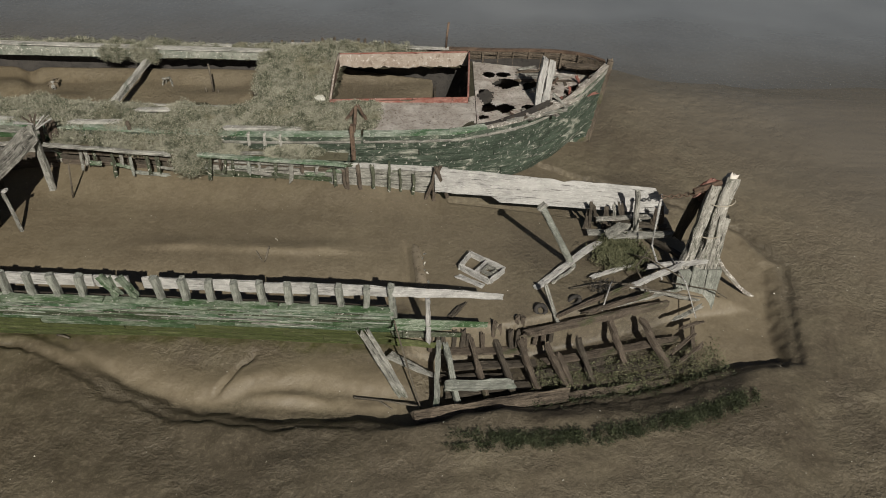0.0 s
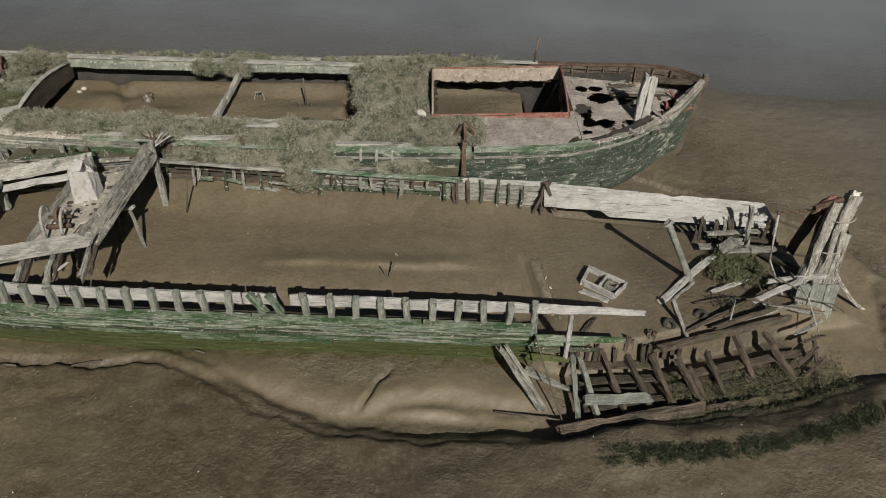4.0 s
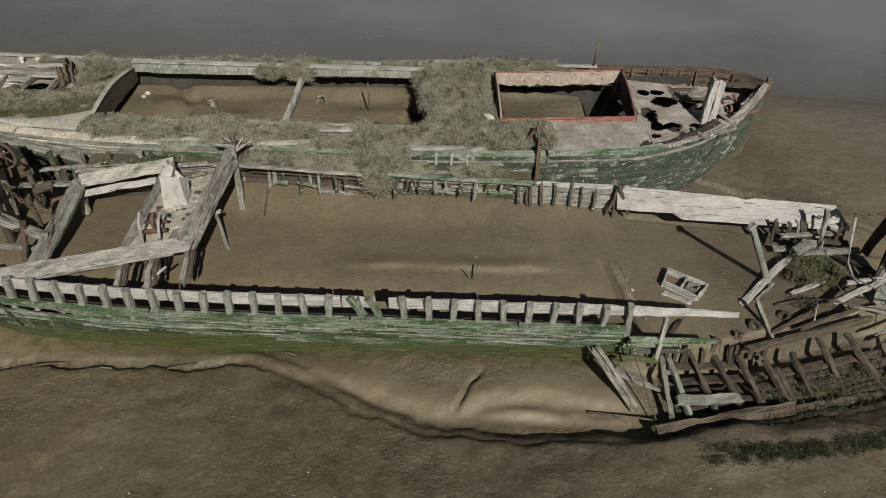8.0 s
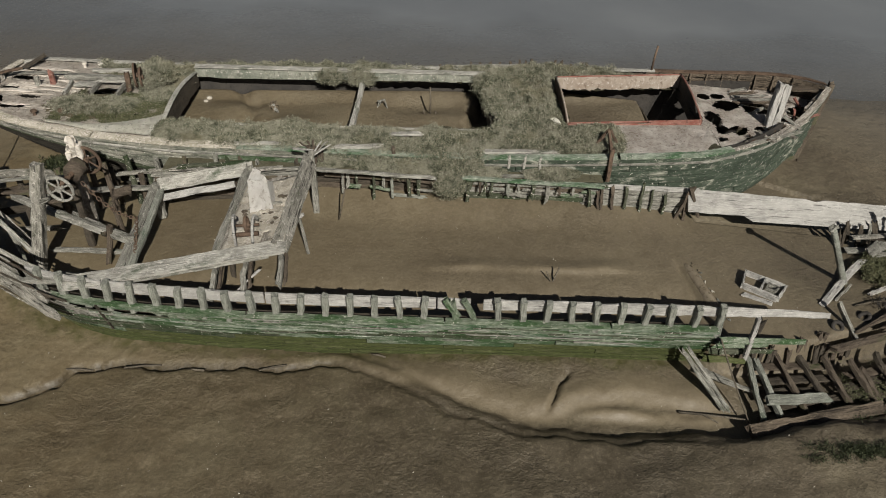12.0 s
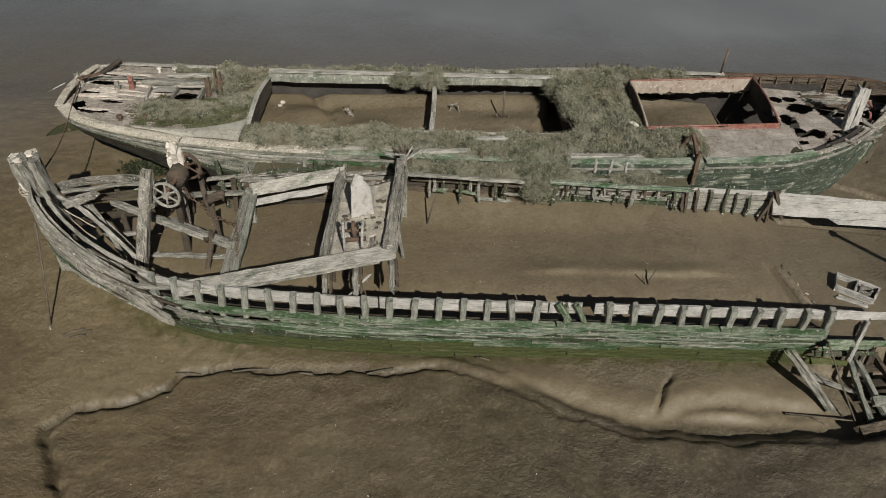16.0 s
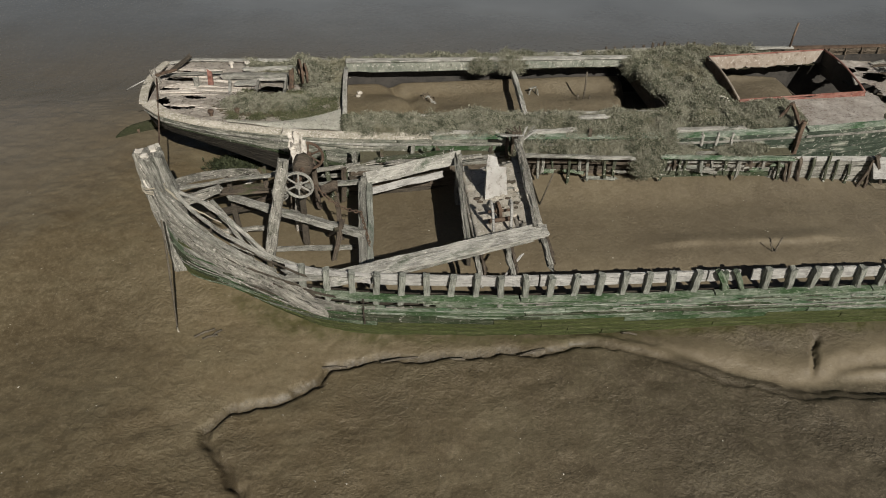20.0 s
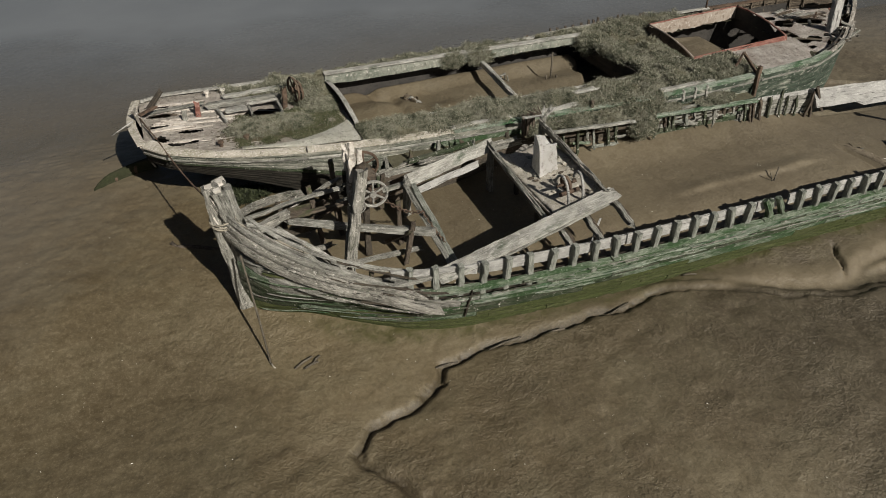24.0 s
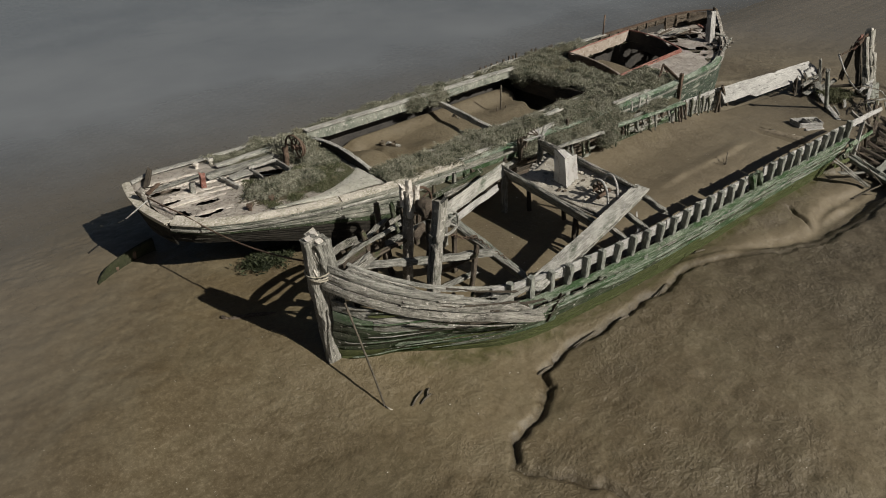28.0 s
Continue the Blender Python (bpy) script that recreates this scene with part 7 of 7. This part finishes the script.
# logs and sticks on the outer mud
log = thing("sunken_log", "dark waterlogged log on the mud", "log", at=(-28.0, 23.9, -0.4))
tube("trunk", [(-28.75, 24.2, -0.5), (-28.2, 24.0, -0.38), (-27.6, 23.75, -0.4), (-26.9, 23.35, -0.5)], 0.12, M_SLIMY, log, jit=0.02)
tube("knot", [(-28.35, 24.1, -0.4), (-28.5, 24.3, -0.28)], 0.08, M_SLIMY, log)
for x, y, l, a in ((-25.3, 17.3, 0.7, 0.4), (-25.1, 17.1, 0.5, 0.2), (-24.9, 17.25, 0.4, 0.7), (-11.2, 16.05, 0.5, 2.8), (-18.9, 15.7, 1.2, 0.05), (-17.2, 15.5, 0.8, -0.2), (-21.0, 15.7, 0.8, 0.1), (-14.6, 15.5, 0.9, 0.25)):
    t = thing("drift_stick", "small dark stick lying on the mud", "stick", "drift sticks", at=(x, y, mud(x, y)))
    d = Vector((math.cos(a), math.sin(a), 0)) * l / 2
    p, q = Vector((x, y, 0)) - d, Vector((x, y, 0)) + d
    p.z, q.z = mud(p.x, p.y) + 0.03, mud(q.x, q.y) + 0.05
    tube("stick", [p, (p + q) / 2 + Vector((0, 0, 0.03)), q], 0.035, M_TWIG, t)

# ---- loose things in the hold of the second wreck ----
for x, y, r in ((-20.05, 30.5, 0.12), (-20.12, 30.15, 0.1)):
    st = thing("pale_stone", "pale rounded stone lying on the mud in the hold", "stone", "stones in the hold", at=(x, y, mud(x, y)))
    bm = bmesh.new()
    bmesh.ops.create_icosphere(bm, subdivisions=2, radius=r)
    for v in bm.verts:
        v.co = Vector((x, y, mud(x, y) + r * 0.4)) + Vector((v.co.x * 1.2, v.co.y, v.co.z * 0.8)) * (1 + 0.3 * noise.noise(v.co * 5))
    part("stone", bm, M_DUST, st, smooth=True)
stump = thing("rotten_timber", "broken rotten timber end caked with mud in the muddy hold", "timber", at=(-16.75, 29.9, 1.1))
for p, q, w, h, m in (((-17.0, 30.3, 1.0), (-16.72, 29.45, 1.12), 0.34, 0.26, M_SUNK), ((-17.15, 30.0, 1.0), (-16.9, 29.5, 1.06), 0.16, 0.16, M_SUNK), ((-16.9, 29.8, 1.16), (-16.66, 29.3, 1.12), 0.14, 0.1, M_RAIL)):
    timber("fragment", p, q, w, h, m, stump, seg=7, split=1.5, rough=0.08)
for x, y, zt in ((-9.6, 29.5, 2.35), (-9.9, 29.45, 1.25), (-9.35, 29.4, 1.2)):
    st = thing("stake", "thin dark stake standing in the muddy hold", "stake", at=(x, y, mud(x, y)))
    tube("shaft", [(x, y, mud(x, y) - 0.2), (x + 0.02, y, (mud(x, y) + zt) / 2), (x, y - 0.03, zt)], 0.04, M_TWIG, st)
legs = thing("broken_stool", "small pale broken wooden trestle in the muddy hold", "trestle", at=(-11.85, 30.2, mud(-11.85, 30.2)))
for dx, dy in ((-0.2, -0.1), (0.2, -0.1), (-0.12, 0.15), (0.14, 0.15)):
    timber("leg", (-11.85 + dx * 1.3, 30.2 + dy, mud(-11.85, 30.2) - 0.1), (-11.85 + dx * 0.7, 30.2 + dy * 0.6, mud(-11.85, 30.2) + 0.3), 0.05, 0.05, M_GREY, legs, up=(1, 0, 0), seg=3)
timber("top_bar", (-12.1, 30.2, mud(-11.85, 30.2) + 0.3), (-11.7, 30.25, mud(-11.85, 30.2) + 0.34), 0.1, 0.05, M_GREY, legs, seg=3)
# ---- far rotten frames behind the second wreck ----
far_row = thing("rotten_frame_row", "row of rotten frame stumps and weeds beyond the hull", "wreckage", at=(-5.5, 33.4, 0))
for k in range(40):
    x = -10.6 + 0.25 * k
    y = 32.6 + 0.7 * math.sin(math.pi * min(1.0, k / 39))
    if k < 14 and k % 3:
        continue
    timber("frame_stub", (x, y, -1.0), (x + random.uniform(-0.05, 0.05), y + 0.1, 1.9 + random.uniform(-0.2, 0.25) + 0.2 * ease(-8, -3, x)), 0.1, 0.12, M_SLIMY, far_row, up=(1, 0, 0), seg=4, split=0.8)
for z in (1.3, 1.7):
    strake("plank", lambda t: (-10.6 + 9.8 * t, 32.55 + 0.7 * math.sin(math.pi * t), z), lambda t: (-10.6 + 9.8 * t, 32.55 + 0.7 * math.sin(math.pi * t), z + 0.25), lambda t: (0, 1, 0), 0.06, 16, M_GREY, far_row)


# ---- plants ----
def plant_cover(name, label, count, place, size, material, upright=0.8, leaves=12, spread=0.075):
    """Many small leaves in tufts as one mesh; place() gives the foot of a tuft and its height, or None."""
    feet, talls = [], []
    while len(feet) < count:
        got = place()
        if got is not None:
            feet.append(tuple(got[0]))
            talls.append(got[1])
    feet, talls = np.repeat(np.array(feet), leaves, 0), np.repeat(np.array(talls), leaves)
    n = len(feet)
    rnd = np.random.default_rng(count)
    p = feet + np.stack([rnd.normal(0, spread, n), rnd.normal(0, spread, n), rnd.uniform(0.1, 1.0, n) * talls], -1)
    d = rnd.normal(0, 1, (n, 3)) * (1, 1, 0.6) + (0, 0, upright)
    d /= np.linalg.norm(d, axis=1)[:, None]
    w = np.cross(d, rnd.normal(0, 1, (n, 3)))
    w *= (size * rnd.uniform(0.14, 0.3, n) / np.linalg.norm(w, axis=1))[:, None]
    s = d * (size * rnd.uniform(0.7, 2.0, n))[:, None]
    verts = np.stack([p - w * 0.4, p + s * 0.5 + w, p + s, p + s * 0.45 - w], 1).reshape(-1, 3)
    me = bpy.data.meshes.new(name)
    me.vertices.add(4 * n)
    me.vertices.foreach_set("co", verts.astype(np.float32).ravel())
    me.loops.add(4 * n)
    me.loops.foreach_set("vertex_index", np.arange(4 * n, dtype=np.int32))
    me.polygons.add(n)
    me.polygons.foreach_set("loop_start", np.arange(0, 4 * n, 4, dtype=np.int32))
    me.update(calc_edges=True)
    me.materials.append(material)
    return tagged(new(name, me), label, "shrubs", kind="stuff")


def in_hatch(x, y, m=0.12):
    return any(a - m < x < b + m and c - m < y < d + m for a, b, c, d in HATCHES)


def on_mortar(x, y):
    t = (x + 25.2) / 4.45
    return 0 < t < 1.02 and B_NEAR(x) + 0.4 < y < B_NEAR(x) + 0.6 + 1.75 * t**2.2 + 0.12 * noise.noise((x * 5, y * 5, 1))


def cover(x, y):
    """How thickly plants cover the second wreck's deck at a place, 0 to 1."""
    if in_hatch(x, y) or on_mortar(x, y):
        return 0.0
    n = noise.noise((x * 0.45, y * 0.45, 3)) * 0.5 + noise.noise((x * 1.3, y * 1.3, 7)) * 0.35
    lo, hi = B_NEAR(x), B_FAR(x)
    if y > 31.0:
        return ease(-27.0, -22.0, x) * ease(0.8, -0.6, x) * (0.62 + n)
    if x < -20.6:
        body = ease(-22.9, -21.6, x) * ease(27.4, 28.6, y) + ease(1.3, 0.5, math.hypot((x + 23.6) / 1.5, (y - 27.3) / 0.9)) + 0.8 * ease(1.0, 0.5, math.hypot((x + 23.7) / 1.4, (y - 30.3) / 0.5))
        return min(1.0, body) * (0.75 + n)
    if x < -6.9:
        if x > -13.4 and y > 25.62 + 0.1 * n:
            return 0.0
        strip = ease(lo - 0.2, lo + 0.3, y) * (0.95 + n)
        return strip * (0.8 if y < lo + 0.3 else 1)
    if x < -3.9:
        return ease(lo + 0.15, lo + 0.8, y) * (1.0 + n * 0.6) - 1.2 * ease(0.9, 0.4, math.hypot((x + 4.3) / 0.5, (y - 26.5) / 0.7))
    if y < 26.0:
        return ease(-1.3, -2.5, x) * ease(lo + 0.3, lo + 0.8, y) * (0.95 + n)
    return 0.0


def spot(x0, x1, y0, y1, tall, need=0.35, base=None):
    def place():
        x, y = random.uniform(x0, x1), random.uniform(y0, y1)
        if not B_NEAR(x) - 0.12 < y < B_FAR(x) + 0.05:
            return None
        c = cover(x, y)
        if c < need + random.uniform(-0.15, 0.2):
            return None
        h = tall * (0.3 + 0.8 * max(0.0, noise.noise((x * 0.9, y * 0.9, 11)) + 0.35) + 0.7 * max(0.0, noise.noise((x * 2.6, y * 2.6, 15)))) * min(1.0, c + 0.2)
        return Vector((x, y, b_deck(x) + 0.06)), h
    return place


plant_cover("sea_purslane", "dense grey-green salt shrubs growing over the deck", 15000, spot(-20.6, -6.9, 23.3, 26.1, 0.42), 0.062, M_LEAF)
plant_cover("sea_purslane", "dense grey-green salt shrubs between the two hatches", 14000, spot(-6.9, -3.8, 22.9, 32.2, 0.45), 0.062, M_LEAF)
plant_cover("sea_purslane", "grey-green salt shrubs beside the rusty hatch", 3500, spot(-3.9, -1.2, 22.9, 26.0, 0.4), 0.062, M_LEAF)
plant_cover("sea_purslane", "grey-green salt shrubs along the far gunwale", 11000, spot(-27, 0.8, 31.0, 32.35, 0.5), 0.062, M_LEAF)
plant_cover("sea_purslane", "salt shrubs and turf on the afterdeck", 7500, spot(-27.2, -20.7, 24.8, 31.0, 0.4), 0.062, M_LEAF)
plant_cover("turf", "short yellow-green turf on the afterdeck", 2600, lambda: (lambda x, y: (Vector((x, y, b_deck(x) + 0.08)), 0.08) if not in_hatch(x, y, 0.05) and not on_mortar(x, y) and not holed(x, y) and noise.noise((x, y, 2)) > -0.25 else None)(random.uniform(-25.3, -20.9), random.uniform(25.8, 28.6)), 0.05, M_LEAF2)


def side_strip():
    x = random.uniform(-13.9, -3.6)
    y = random.uniform(A_FAR(x) - 0.05, B_NEAR(x) + 0.1)
    n = noise.noise((x * 0.7, y, 4))
    if n < (-0.45 if x < -8 else -0.05):
        return None
    up = 0.5 * random.random() * ease(A_FAR(x) + 0.1, B_NEAR(x), y) if x < -7.6 else 0.0
    return Vector((x, y, 1.46 + up)), (0.55 if x < -7.6 else 0.3) * (0.65 + n)


plant_cover("sea_purslane", "salt shrubs on the side deck between the hulls", 11500, side_strip, 0.062, M_LEAF)


def bush(x, y, z, rx, ry, rz, count):
    def place():
        u = Vector((random.gauss(0, 1), random.gauss(0, 1), random.gauss(0, 1))).normalized() * random.random() ** 0.4
        k = 1 + 0.35 * noise.noise(u * 2.5 + Vector((x, y, z)))
        return Vector((x + u.x * rx * k, y + u.y * ry * k, z + u.z * rz * k)), 0.1
    return place


for x, y, z, rx, ry, rz, n in ((-8.75, 22.95, 1.15, 0.6, 0.35, 0.6, 1300), (-10.5, 23.2, 1.6, 0.7, 0.25, 0.3, 600), (-12.9, 30.9, 2.1, 0.8, 0.35, 0.45, 900), (-14.3, 30.85, 2.1, 0.6, 0.3, 0.4, 700), (-7.1, 30.4, 2.0, 0.5, 0.7, 0.5, 900), (-6.9, 28.5, 2.2, 0.35, 1.6, 0.35, 900),
                              (-2.5, 30.2, 2.55, 0.4, 0.25, 0.3, 400), (-24.6, 27.0, 2.35, 1.0, 0.7, 0.3, 1000), (-22.0, 29.6, 2.5, 0.9, 1.3, 0.45, 1400)):
    b = plant_cover("salt_bush", "grey-green salt bush overhanging the hull side", n, bush(x, y, z, rx, ry, rz, n), 0.062, M_LEAF)
    b["kind"], b["category"] = "stuff", "bush"
twigs = thing("dead_shrub", "bare brown twigs of a dead shrub on deck", "shrub", at=(-24.6, 27.2, 2.2))
for k in range(60):
    g, l = random.uniform(0, 6.3), random.uniform(0.3, 0.8)
    p = Vector((-24.7 + random.gauss(0, 0.3), 27.3 + random.gauss(0, 0.2), 2.2))
    tube("twig", [p, p + Vector((math.cos(g) * l * 0.4, math.sin(g) * l * 0.4, 0.3)), p + Vector((math.cos(g) * l, math.sin(g) * l, 0.35))], 0.012, M_TWIG, twigs, sides=3)

plant_cover("seaweed_bed", "strip of dark green bladder weed along the mud edge", 1250, lambda: (lambda t, s: (Vector((0.9 + 9.0 * t, 11.75 + 1.9 * t**2.2 + s, mud(0.9 + 9.0 * t, 11.75 + 1.9 * t**2.2 + s) + 0.01)), 0.1) if noise.noise((t * 22, s * 7, 1)) > 0.0 - 0.3 * (t > 0.7) else None)(random.random(), random.gauss(0, 0.13)), 0.055, M_WEED, 0.2)
plant_cover("seaweed_bed", "dark weed hanging on the fallen ribs", 520, lambda: (lambda x: (Vector((x, 14.1 + 0.18 * (x - 3) + random.gauss(0.2, 0.45), 0)) + Vector((0, 0, mud(x, 14.3 + 0.18 * (x - 3)) + 0.05)), 0.4))(random.uniform(3.6, 9.6)), 0.055, M_LEAF2, 0.2)
def cliff_foot():
    """Weed along the wet foot of the bank below the fallen ribs."""
    x = random.uniform(3.2, 9.8)
    y = float(np.interp(x, [0.9, 4.2, 7.7, 9.5], [12.7, 13.4, 14.2, 14.8])) + random.gauss(0.3, 0.2)
    return (Vector((x, y, mud(x, y) + 0.01)), 0.09) if noise.noise((x * 1.6, y * 1.6, 8)) > -0.2 else None


plant_cover("seaweed_bed", "wet black-green weed at the foot of the bank", 260, cliff_foot, 0.055, M_WEED, 0.2)
plant_cover("grass_clump", "green salt grass clump among the stern timbers", 2200, lambda: (Vector((random.gauss(6.95, 0.32), random.gauss(19.1, 0.3), 0.02)), 0.4), 0.08, M_LEAF2, 0.9)
plant_cover("weed_patch", "dark weed in the corner between the hulls", 420, lambda: (Vector((random.gauss(-25.45, 0.4), random.gauss(26.5, 0.25), mud(-25.4, 26.5))), 0.3), 0.12, M_WEED, 0.3)

# shells and grit scattered over the mud
bm = bmesh.new()
spots = np.stack([np.random.uniform(-38, 18, 900), np.random.uniform(5, 26, 900)], -1)
zz = ground_heights(spots[:, :1].copy(), spots[:, 1:].copy())[:, 0]
for (x, y), z in zip(spots, zz):
    s = random.uniform(0.012, 0.035)
    vs = [bm.verts.new((x + s * random.uniform(-1, 1), y + s * random.uniform(-1, 1), z + 0.01 + s * random.uniform(0, 0.8))) for _ in range(4)]
    for f in ((0, 1, 2), (0, 2, 3), (0, 3, 1), (1, 3, 2)):
        bm.faces.new([vs[i] for i in f])
me = bpy.data.meshes.new("shells")
bm.to_mesh(me)
bm.free()
me.materials.append(M_SHELL)
tagged(new("shells", me), "bleached shells and grit scattered on mud", "shells", kind="stuff")
